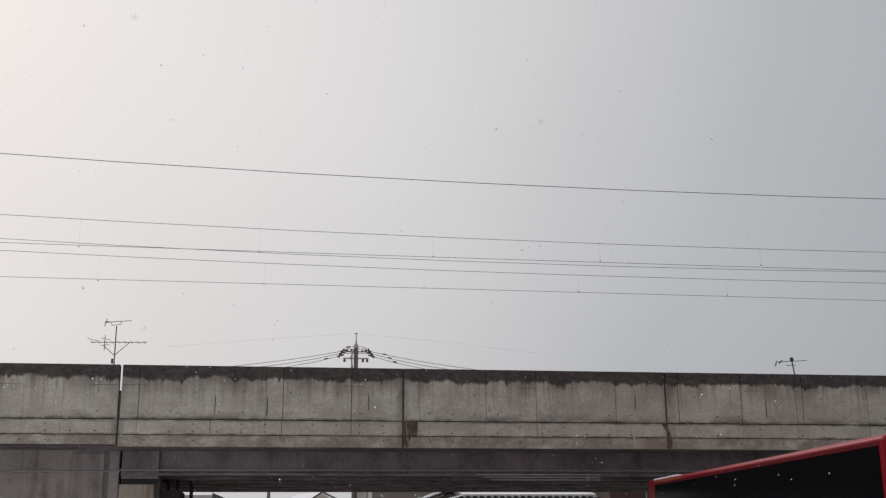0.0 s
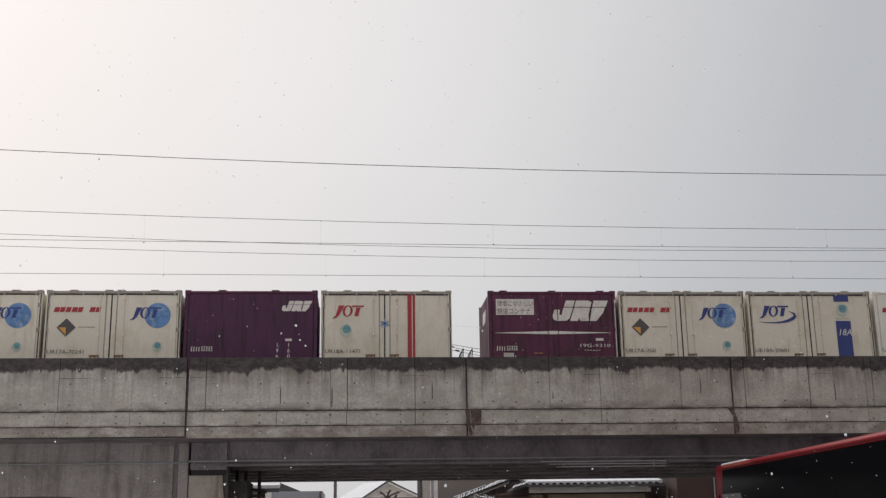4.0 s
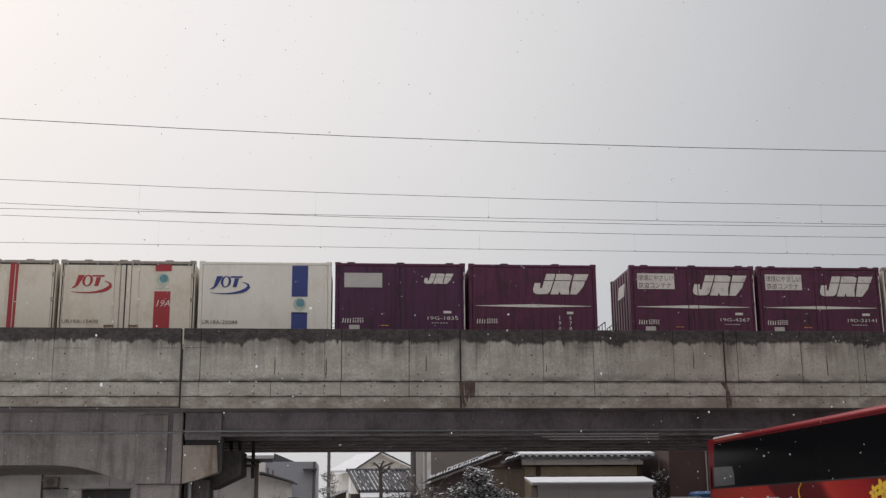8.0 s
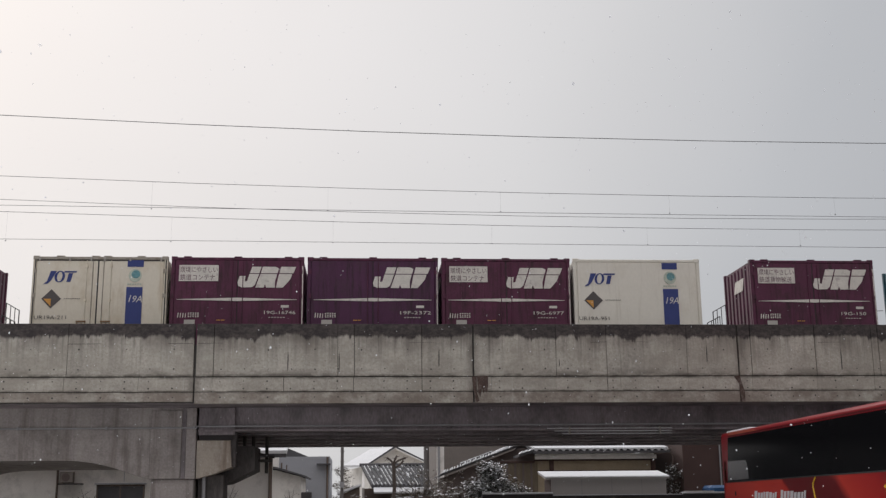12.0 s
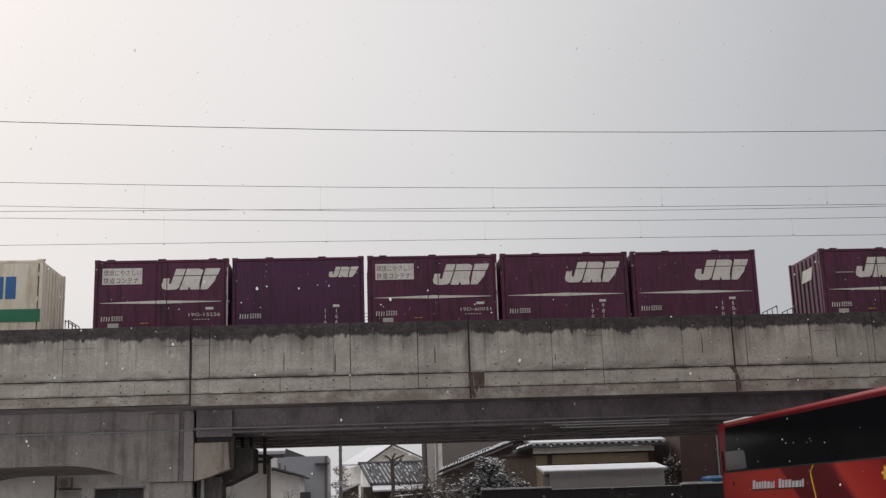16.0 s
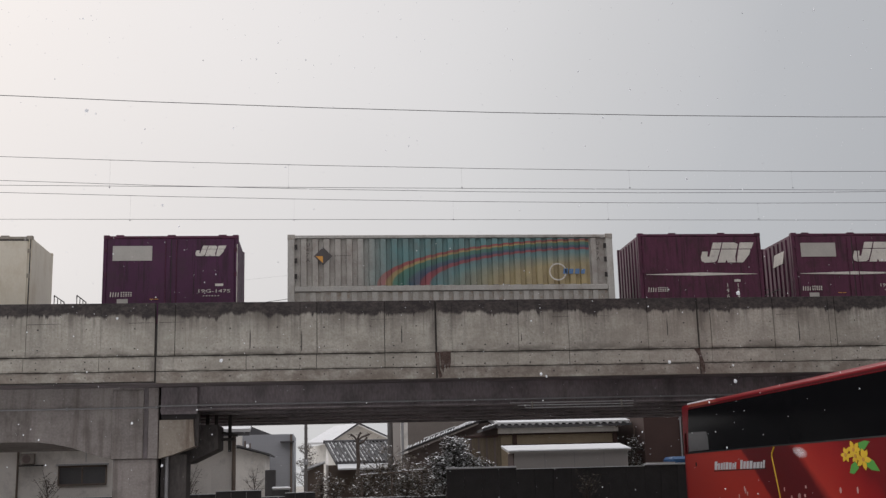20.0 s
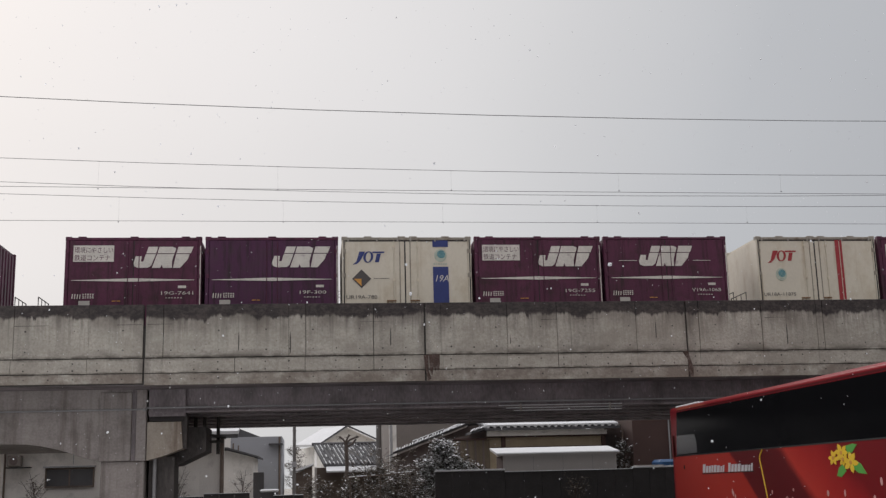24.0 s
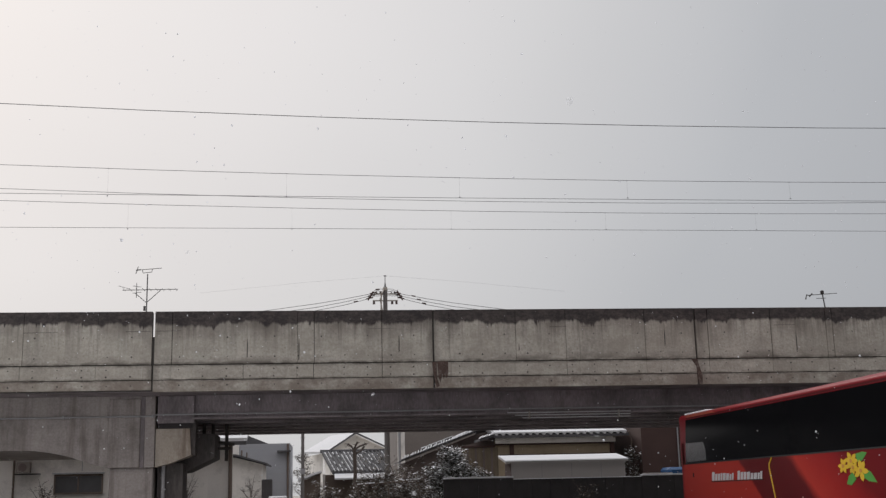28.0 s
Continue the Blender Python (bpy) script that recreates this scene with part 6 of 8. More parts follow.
    part("roof_hood", mk((prism, [(9.02, 3.5), (9.02, 3.93), (9.08, 4.0), (9.48, 4.15), (9.6, 4.17), (13.5, 4.17), (13.62, 4.15), (13.98, 3.97), (14.03, 3.9), (14.03, 3.5)], 0.35, W - 0.35)), M["roof_dark"], e, "tall sooty ventilator hood with chamfered ends")
    for x, z in ((3.84, 4.15), (14.38, 3.95), (17.55, 3.68)):
        part("roof_post", mk((tube, (x, 0.8, 3.5), (x, 0.8, z), 0.07, 0.06, 8)), M["roof_dark"], e)
    part("roof_cable", mk((chain, [(2.72, 0.7, 3.66), (2.9, 0.7, 3.76), (3.18, 0.7, 3.94), (3.28, 0.7, 3.96), (3.84, 0.7, 3.95)], 0.02)), M["roof_dark"], e)
    part("roof_cable", mk((chain, [(4.54, 0.7, 3.97), (5.6, 0.7, 3.96), (5.85, 0.7, 3.90)], 0.02), (box, 4.48, 4.6, 0.62, 0.78, 3.86, 3.98), (box, 3.66, 3.98, 0.65, 0.95, 3.86, 3.94)), M["roof_dark"], e)
    part("roof_cable", mk((chain, [(14.9, 0.75, 3.64), (15.3, 0.75, 3.70), (15.62, 0.75, 3.84)], 0.03)), M["roof_dark"], e)
    pantograph(e, 1.52, False)
    pantograph(e, 16.52, True)
    part("underframe", mk((box, 0.3, L - 0.3, 0.15, W - 0.15, 0.75, 1.05)), M["frame_dark"], e)
    for x in (3.0, 8.88, 14.76):
        bogie = part("bogie", mk((box, x - 1.6, x + 1.6, 0.25, 0.42, 0.4, 0.8), (box, x - 1.6, x + 1.6, W - 0.42, W - 0.25, 0.4, 0.8)), M["frame_dark"], e)
        for dx in (-1.1, 1.1):
            part("wheelset", mk((tube, (x + dx, 0.80, 0.56), (x + dx, 0.93, 0.56), 0.56, 0.56, 18), (tube, (x + dx, 1.87, 0.56), (x + dx, 2.0, 0.56), 0.56, 0.56, 18), (tube, (x + dx, 0.85, 0.56), (x + dx, 1.95, 0.56), 0.09)), M["rail"], bogie)
    e.scale = (0.987, 1.0, 1.0)
    return rides(e, u, 31.44, RAIL)


locomotive(-19.24)


# ---- the coach ----
def coach_livery():
    """Red paint airbrushed in leaning sweeps of orange-red and maroon along the side."""
    m = material("coach_livery", (0.25, 0.012, 0.013), 0.42, 0, 0.08, 1, 60, 0)
    n, l = m.node_tree.nodes, m.node_tree.links
    b = n["Principled BSDF"]
    b.inputs["Specular IOR Level"].default_value = 0.16
    tc, sep, wob = n.new("ShaderNodeTexCoord"), n.new("ShaderNodeSeparateXYZ"), n.new("ShaderNodeTexNoise")
    wob.inputs["Scale"].default_value, wob.inputs["Detail"].default_value = 1.3, 2.0
    l.new(tc.outputs["Object"], sep.inputs[0])
    l.new(tc.outputs["Object"], wob.inputs["Vector"])
    lean, tot, place = n.new("ShaderNodeMath"), n.new("ShaderNodeMath"), n.new("ShaderNodeMapRange")
    lean.operation, lean.inputs[1].default_value = "MULTIPLY_ADD", -1.5
    l.new(sep.outputs[2], lean.inputs[0])
    l.new(sep.outputs[1], lean.inputs[2])
    tot.operation, tot.inputs[1].default_value = "MULTIPLY_ADD", 0.5
    l.new(wob.outputs[0], tot.inputs[0])
    l.new(lean.outputs[0], tot.inputs[2])
    # along the lean, metres from the front to the rear
    place.inputs[1].default_value, place.inputs[2].default_value = -3.07, 9.93
    l.new(tot.outputs[0], place.inputs[0])
    ramp = n.new("ShaderNodeValToRGB")
    stops = ((16.6, (0.156, 0.0050, 0.0088)), (19.2, (0.177, 0.0058, 0.0088)), (19.7, (0.281, 0.0101, 0.0120)), (20.6, (0.374, 0.0202, 0.0160)), (21.35, (0.458, 0.0360, 0.0240)), (21.75, (0.114, 0.0050, 0.0080)), (22.6, (0.104, 0.0043, 0.0072)), (24.15, (0.125, 0.0050, 0.0080)), (24.3, (0.416, 0.0288, 0.0192)), (26.0, (0.437, 0.0324, 0.0208)), (29.4, (0.374, 0.0252, 0.0192)))
    for k, (q, rgb) in enumerate(stops):
        e = ramp.color_ramp.elements[0] if k == 0 else ramp.color_ramp.elements[-1] if q == 29.4 else ramp.color_ramp.elements.new((q - 16.4) / 13.0)
        e.position, e.color = (q - 16.4) / 13.0, (*rgb, 1)
    l.new(place.outputs[0], ramp.inputs[0])
    l.new(ramp.outputs[0], b.inputs["Base Color"])
    return m


def coach():
    X0, X1, Y0, Y1, H = 9.02, 11.5, 16.4, 28.35, 3.44
    c = thing("tour_coach", "red high-deck tour coach with dark glass and yellow flowers", "bus", m=pose(X0, Y0, 0.004))

    def side(name, outline, mat, x=-0.004, thick=0.02, parent=c, label=""):
        """A panel on the near side from an outline of (y, z) in the place's metres."""
        return part(name, mk((prism_x, [(y - Y0, z) for y, z in outline], x, x + thick)), mat, parent, label)

    bm = bmesh.new()
    box(bm, 0, X1 - X0, 0, Y1 - Y0, 0.32, H)
    edges = [e for e in bm.edges if all(v.co.z > 1 for v in e.verts) or abs(e.verts[0].co.z - e.verts[1].co.z) > 1]
    bmesh.ops.bevel(bm, geom=edges, offset=0.10, segments=9, affect="EDGES", profile=0.5)
    part("body", bm, M["bus_red"], c, smooth=False)
    glass = side("window_band", [(27.95, 2.24), (16.62, 2.25), (16.62, 3.27), (27.72, 3.30)], M["coach_glass"], -0.008)
    # the reflection in the rear quarter glass, laid on as a flat grey shape
    side("rear_pane", [(27.84, 2.73), (26.50, 2.71), (26.38, 2.55), (26.36, 2.28), (27.86, 2.27)], M["pane_grey"], -0.0105, 0.003, glass, "rear quarter pane with its grey reflection painted on")
    side("waist_trim", [(28.0, 2.215), (16.6, 2.225), (16.6, 2.25), (28.0, 2.24)], M["rubber"], -0.010)
    side("roof_flash", [(25.45, 3.345), (27.7, 3.35), (27.7, 3.42), (26.1, 3.405)], M["bus_light"], -0.006, 0.03)
    side("roof_stripe", [(16.6, 3.29), (27.7, 3.32), (27.7, 3.35), (16.6, 3.33)], M["bus_dark"], -0.006)
    part("roof_snow", mk((box, 0.06, 0.3, 26.3 - Y0, 28.0 - Y0, H - 0.02, H + 0.03, 0.015)), M["snow"], c, "strip of fresh snow")
    side("side_panel", [(28.15, 2.212), (16.6, 2.222), (16.6, 0.95), (28.15, 0.95)], coach_livery(), -0.005, label="airbrushed orange-red and maroon side panel")
    line = [(22.38, 2.21), (22.52, 2.10), (22.54, 2.02), (22.42, 1.66), (22.32, 1.35), (22.22, 1.0)]
    part("pinstripe", mk((chain, [(-0.008, y - Y0, z) for y, z in line], 0.016, 5)), M["yellow"], c, "curved yellow pinstripe")
    # brand shapes: bright leaning blocks with a dark foot line
    rng = random.Random(17)
    y = 26.05
    for i in range(17):
        w = rng.choice((0.09, 0.13, 0.16))
        if i != 8:
            h = 0.19 if i in (0, 9) else rng.choice((0.13, 0.15, 0.16))
            side("brand_block", [(y, 1.80), (y - w, 1.80), (y - w - 0.05, 1.80 + h), (y - 0.05, 1.80 + h)], M["silver"], -0.014)
        y -= w + 0.055
    side("brand_line", [(26.1, 1.765), (22.9, 1.785), (22.9, 1.80), (26.1, 1.785)], M["rubber"], -0.010)
    # flowers
    rng = random.Random(7)
    for y, z, r in ((18.88, 2.05, 0.105), (19.2, 1.97, 0.085), (18.55, 1.88, 0.115), (18.83, 1.94, 0.075)):
        for k in range(6):
            a = 2 * math.pi * k / 6 + rng.uniform(0, 0.5)
            pts = [(0.15, -0.12), (0.75, -0.42), (1.2, -0.34), (1.62, 0.0), (1.2, 0.34), (0.75, 0.42), (0.15, 0.12)]
            turned = [(y + 1.5 * r * (px * math.cos(a) - pz * math.sin(a)), z + r * (px * math.sin(a) + pz * math.cos(a))) for px, pz in pts]
            side("petal", turned, M["yellow"], -0.010 - 0.001 * k, 0.006)
        side("flower_eye", [(y + 0.05 * math.cos(q), z + 0.035 * math.sin(q)) for q in [2 * math.pi * j / 8 for j in range(8)]], M["orange"], -0.017, 0.006)
    for pts in ([(18.72, 2.16), (18.45, 2.19), (18.28, 2.17), (18.45, 2.06), (18.62, 2.0)], [(18.5, 1.95), (18.2, 1.85), (18.02, 1.68), (18.3, 1.70), (18.5, 1.78)], [(18.85, 1.86), (18.75, 1.74), (18.95, 1.64), (19.12, 1.66), (19.02, 1.80)]):
        side("flower_leaf", pts, M["leaf"], -0.009, 0.006)
    # pale petals scattered low on the side
    for i in range(26):
        y, z = rng.uniform(17.0, 27.4), rng.uniform(1.02, 1.62)
        if z > 1.45 and rng.random() < 0.5:
            continue
        h, w = rng.uniform(0.03, 0.075), rng.uniform(0.025, 0.045)
        side("drifting_petal", [(y + w * math.cos(q), z + h * math.sin(q)) for q in [2 * math.pi * j / 8 for j in range(8)]], M["petal_pink"], -0.0085, 0.005)
    side("side_lamp", [(27.42, 1.90), (27.34, 1.90), (27.34, 2.0), (27.42, 2.0)], M["rubber"], -0.012)
    side("rear_strip", [(28.17, 1.2), (28.02, 1.2), (28.02, 2.75), (28.17, 2.75)], M["bus_light"], 0.0, 0.03)
    part("rear_window", mk((box, 0.25, 2.2, Y1 - Y0 - 0.01, Y1 - Y0 + 0.012, 2.3, 3.2, 0.01)), M["glass"], c)
    for x in (0.2, 2.12):
        part("tail_lamp", mk((box, x, x + 0.16, Y1 - Y0 - 0.01, Y1 - Y0 + 0.02, 1.0, 1.6, 0.01)), M["red"], c)
    part("windscreen", mk((box, 0.15, 2.33, -0.012, 0.01, 1.3, 3.2, 0.01)), M["glass"], c)
    part("bumper", mk((box, 0.03, 2.45, -0.05, 0.03, 0.32, 0.75, 0.02)), M["bus_dark"], c)
    for y in (2.4, 8.3, 9.6):
        for x in (-0.01, 2.19):
            wheel = part("wheel", mk((tube, (x, y, 0.5), (x + 0.30, y, 0.5), 0.5, 0.5, 20)), M["rubber"], c)
            part("rim", mk((tube, (x - 0.012, y, 0.5), (x + 0.02, y, 0.5), 0.28, 0.28, 16)), M["chrome"], wheel)
    for y0, y1 in ((3.2, 5.2), (5.3, 7.4), (10.4, 11.6)):
        part("luggage_door", mk((box, -0.006, 0.01, y0, y1, 0.42, 1.05, 0.004)), M["bus_red"], c)
    return c


M["petal_pink"] = material("pale_petal", (0.62, 0.36, 0.33), 0.4, 0, 0.1, 3, 30, 0)
coach()


# ---- the houses behind the viaduct ----
def snowy_rows(parent, x0, x1, y0, y1, z0, z1, step, mat, name="roof_roll", snow=0.5, seed=3, r=0.05):
    """Rolls of roof tile running up the slope, snow lying in the troughs in broken strips."""
    rng = random.Random(seed)
    n = max(2, int((x1 - x0) / step))
    slope = Vector((0, y1 - y0, z1 - z0))
    for i in range(n + 1):
        x = x0 + (x1 - x0) * i / n
        part(name, mk((tube, (x, y0, z0 + 0.03), (x, y1, z1 + 0.03), r, r, 6)), mat, parent)
        for _ in range(3 if i < n else 0):
            if rng.random() > snow:
                continue
            a = rng.uniform(0, 0.7)
            b = a + rng.uniform(0.12, 0.3)
            p, q = Vector((x + step * 0.5, y0, z0 + 0.035)) + slope * a, Vector((x + step * 0.5, y0, z0 + 0.035)) + slope * b
            part("snow_strip", mk((tube, p, q, r * 0.95, r * 0.95, 5)), M["snow"], parent)


def wall_with_roof(name, label, x0, x1, y0, y1, h, wall, roof, overhang=0.4, rise=1.2, along="x"):
    """A plain house body with a pitched roof. along: the way the ridge runs."""
    e = thing(name, label, "house")
    part("wall", mk((box, x0, x1, y0, y1, 0, h)), wall, e)
    if along == "x":
        ym = (y0 + y1) / 2
        prof = [(y0 - overhang, h - 0.05), (ym, h + rise), (y1 + overhang, h - 0.05), (y1 + overhang, h + 0.06), (ym, h + rise + 0.12), (y0 - overhang, h + 0.06)]
        part("gable", mk((prism_x, [(y0, h), (y1, h), (ym, h + rise - 0.05)], x0, x1)), wall, e)
        part("roof", mk((prism_x, prof, x0 - overhang, x1 + overhang)), roof, e)
    else:
        xm = (x0 + x1) / 2
        prof = [(x0 - overhang, h - 0.05), (xm, h + rise), (x1 + overhang, h - 0.05), (x1 + overhang, h + 0.08), (xm, h + rise + 0.14), (x0 - overhang, h + 0.08)]
        part("gable", mk((prism, [(x0, h), (x1, h), (xm, h + rise - 0.05)], y0, y1)), wall, e)
        part("roof", mk((prism, prof, y0 - overhang, y1 + overhang)), roof, e)
    return e


# white plaster house seen through the arch and beside the pier
e = thing("plaster_house", "white plaster house with a long dark window", "house")
part("wall", mk((box, -16.0, -4.3, 44.0, 50.0, 0, 3.75)), M["plaster"], e)
part("wing_wall", mk((box, -4.3, -3.42, 44.0, 44.5, 0, 3.75)), M["plaster"], e)
win = part("window", mk((box, -9.85, -8.18, 43.96, 44.02, 1.98, 2.58)), M["pane_grey"], e)
part("window_frame", mk((box, -9.9, -8.13, 43.93, 43.99, 2.58, 2.64), (box, -9.9, -8.13, 43.93, 43.99, 1.92, 1.98), (box, -9.9, -9.85, 43.93, 43.99, 1.98, 2.58), (box, -8.18, -8.13, 43.93, 43.99, 1.98, 2.58)), M["wood"], win)
part("window_sash", mk((box, -9.05, -9.0, 43.95, 44.0, 1.98, 2.58)), M["wood"], win)
part("window_hood", mk((box, -9.95, -8.08, 43.8, 44.0, 2.66, 2.70)), M["grey_wall"], e)
part("roof", mk((prism_x, [(43.3, 3.60), (47.0, 4.8), (50.7, 3.60), (50.7, 3.74), (47.0, 4.95), (43.3, 3.74)], -16.5, -4.6)), M["tile_roof"], e)
part("wing_eave", mk((prism_x, [(43.3, 3.58), (44.5, 3.95), (44.5, 4.07), (43.3, 3.72)], -4.59, -2.84)), M["tile_roof"], e)
part("wing_snow", mk((prism_x, [(43.28, 3.722), (44.5, 4.075), (44.5, 4.16), (43.28, 3.84)], -4.59, -2.82)), M["roof_snow"], e)
part("roof_snow", mk((prism_x, [(43.27, 3.745), (46.9, 4.95), (46.9, 5.04), (43.27, 3.86)], -7.5, -4.6)), M["roof_snow"], e, "uneven sheet of fresh snow")
snowy_rows(e, -8.0, -4.65, 43.25, 46.9, 3.76, 4.96, 0.26, M["tile_roof"], snow=0.75, seed=5, r=0.06)
part("downpipe", mk((tube, (-11.35, 43.93, 0), (-11.35, 43.93, 3.7), 0.04)), M["wood"], e)
part("downpipe", mk((tube, (-3.46, 43.9, 0), (-3.46, 43.9, 3.62), 0.075)), M["wood"], e)
part("cladding_joint", mk((box, -8.92, -8.90, 43.985, 44.0, 2.76, 3.7)), M["grey_wall"], e)
ac = thing("air_conditioner", "small grey outdoor air-conditioner unit on a wall bracket", "air conditioner")
part("casing", mk((box, -11.2, -10.72, 43.65, 43.92, 2.72, 3.12, 0.02)), M["render"], ac)
part("grille", mk((prism, ellipse(-10.98, 2.92, 0.15, 0.15, 14), 43.64, 43.66)), M["store_wall"], ac)
part("bracket", mk((box, -11.25, -10.4, 43.62, 44.0, 2.66, 2.70)), M["seam"], ac)

# low beige house with a lean-to roof, and the grey house
e = thing("lean_to_house", "low cream house with a thin dark lean-to roof", "house")
part("wall", mk((prism, [(-4.2, 0), (-2.61, 0), (-2.61, 3.04), (-3.7, 3.33), (-4.2, 3.33)], 50.0, 54.0)), M["plaster"], e)
part("roof", mk((prism, [(-4.2, 3.44), (-3.68, 3.38), (-2.38, 3.00), (-2.38, 3.07), (-3.68, 3.46), (-4.2, 3.50)], 49.6, 54.2)), M["tile_roof"], e)
part("vent_pipe", mk((tube, (-3.50, 50.4, 3.3), (-3.50, 50.4, 3.66), 0.035)), M["wood"], e)
part("vent_pipe", mk((tube, (-3.28, 50.4, 3.25), (-3.28, 50.4, 3.56), 0.03)), M["wood"], e)
part("meter_cabinet", mk((box, -2.56, -2.13, 49.0, 49.6, 0, 2.38, 0.02)), M["dark_wall"], e)
part("tall_wall", mk((box, -4.2, -3.93, 54.3, 54.9, 0, 4.1)), M["plaster"], e)
e = thing("grey_house", "pale grey two-storey house with plain siding", "house")
part("wall", mk((box, -4.2, -1.55, 55.0, 60.0, 0, 4.12)), M["grey_wall"], e)
part("gable_roof", mk((prism, [(-6.6, 4.12), (-2.6, 4.14), (-4.1, 4.75)], 55.3, 60.2)), M["tile_roof"], e)
part("canopy", mk((box, -2.15, -1.5, 54.6, 55.0, 3.72, 3.78)), M["tile_roof"], e)
part("downpipe", mk((tube, (-1.65, 54.95, 0), (-1.65, 54.95, 4.1), 0.05)), M["wood"], e)
for z in range(9):
    part("siding_joint", mk((box, -4.2, -1.55, 54.996, 55.0, 0.6 + z * 0.42, 0.606 + z * 0.42)), M["pipe"], e)

# gabled house far behind, snow on its roof
e = thing("gabled_house", "pale gabled house with a snow-covered roof", "house")
part("wall", mk((prism, [(0.45, 0), (4.2, 0), (4.2, 4.5), (2.13, 5.48), (0.45, 4.4)], 75.0, 75.4)), M["plaster"], e)
part("side_wall", mk((prism_z, [(0.45, 75.4), (4.2, 75.4), (2.4, 84.0), (-1.35, 84.0)], 0, 4.4)), M["plaster"], e)


def snow_slope(bm):
    """The near slope of the roof under snow; the ridge runs back to the left."""
    top = [(2.13, 74.7, 5.62), (0.55, 80.5, 5.72), (-1.35, 80.5, 4.62), (0.28, 74.7, 4.42)]
    v = [bm.verts.new(p) for p in top] + [bm.verts.new((x, y, z - 0.14)) for x, y, z in top]
    for q in ((0, 1, 2, 3), (7, 6, 5, 4), (0, 4, 5, 1), (1, 5, 6, 2), (2, 6, 7, 3), (3, 7, 4, 0)):
        bm.faces.new([v[i] for i in q])
    bmesh.ops.recalc_face_normals(bm, faces=bm.faces[:])


part("snowy_roof", mk((snow_slope,)), M["roof_snow"], e, "roof slope under even snow")
part("verge_board", mk((prism, [(0.2, 4.30), (2.13, 5.52), (4.45, 4.42), (4.45, 4.52), (2.13, 5.64), (0.2, 4.40)], 74.6, 74.72)), M["tile_roof"], e)
part("verge_soffit", mk((prism, [(2.13, 5.42), (4.40, 4.34), (4.40, 4.40), (2.13, 5.50)], 74.6, 75.0)), M["plaster"], e)
part("ridge_end", mk((box, 2.03, 2.23, 74.6, 74.9, 5.56, 5.74)), M["tile_roof"], e)
# tile-roofed house with snow in the rolls
e = thing("tiled_house", "low house with grey tiled roof streaked with snow", "house")
part("wall", mk((box, 0.12, 3.9, 60.7, 66.0, 0, 2.7)), M["wood"], e)
ROOF_LEAN = 0.55  # the house stands askew, so its tile rows lean


def leaning_roof(bm):
    v = [bm.verts.new(p) for p in ((-0.05, 63.0, 3.95), (3.75, 63.0, 3.95), (3.75 + ROOF_LEAN, 60.0, 2.82), (-0.05 + ROOF_LEAN, 60.0, 2.82), (-0.05, 63.0, 3.83), (3.75, 63.0, 3.83), (3.75 + ROOF_LEAN, 60.0, 2.70), (-0.05 + ROOF_LEAN, 60.0, 2.70))]
    for q in ((0, 1, 2, 3), (7, 6, 5, 4), (0, 4, 5, 1), (1, 5, 6, 2), (2, 6, 7, 3), (3, 7, 4, 0)):
        bm.faces.new([v[i] for i in q])
    bmesh.ops.recalc_face_normals(bm, faces=bm.faces[:])


part("roof", mk((leaning_roof,)), M["tile_roof"], e)
rng_roof = random.Random(31)
for i in range(19):
    x = -0.02 + i * 0.207
    lo, hi = Vector((x + ROOF_LEAN, 60.0, 2.86)), Vector((x, 62.95, 3.97))
    part("roof_roll", mk((tube, lo, hi, 0.05, 0.05, 6)), M["tile_roof"], e)
    off = Vector((0.10, 0, 0.02))
    for k in range(6):
        if rng_roof.random() < 0.92 - 0.035 * i:
            p = lo.lerp(hi, (k + rng_roof.uniform(0.0, 0.2)) / 6)
            q = lo.lerp(hi, (k + rng_roof.uniform(0.65, 1.0)) / 6)
            part("snow_strip", mk((tube, p + off, q + off, 0.022 + 0.014 * rng_roof.random(), 0.028, 5)), M["roof_snow"], e)
part("ridge", mk((tube, (-0.15, 63.0, 4.0), (3.85, 63.0, 4.0), 0.09)), M["tile_roof"], e)
part("end_wall", mk((prism_x, [(60.1, 0), (66.0, 0), (66.0, 2.6), (63.0, 3.85), (60.1, 2.72)], 0.0, 0.12)), M["grey_box"], e)
part("lower_roof", mk((prism_x, [(59.0, 2.42), (60.5, 2.78), (60.5, 2.86), (59.0, 2.50)], 0.6, 3.9)), M["roof_snow"], e, "snow-covered lower roof edge")
e = thing("garden_shed", "small garden shed with a snow-covered roof", "shed")
part("wall", mk((prism, [(-1.1, 0), (-0.12, 0), (-0.12, 2.72), (-1.1, 2.34)], 57.6, 60.0)), M["wood"], e)
part("roof", mk((prism, [(-1.22, 2.36), (-0.05, 2.78), (-0.05, 2.87), (-1.22, 2.50)], 57.2, 60.2)), M["snow"], e, "roof under smooth snow")
e = thing("garden_box", "small dark garden box under a rounded cap of snow", "box")
part("body", mk((box, -2.08, -1.43, 45.4, 46.1, 0, 1.56, 0.02)), M["dark_wall"], e)
part("snow_cap", mk((box, -2.11, -1.40, 45.37, 46.13, 1.56, 1.68, 0.05)), M["snow"], e)

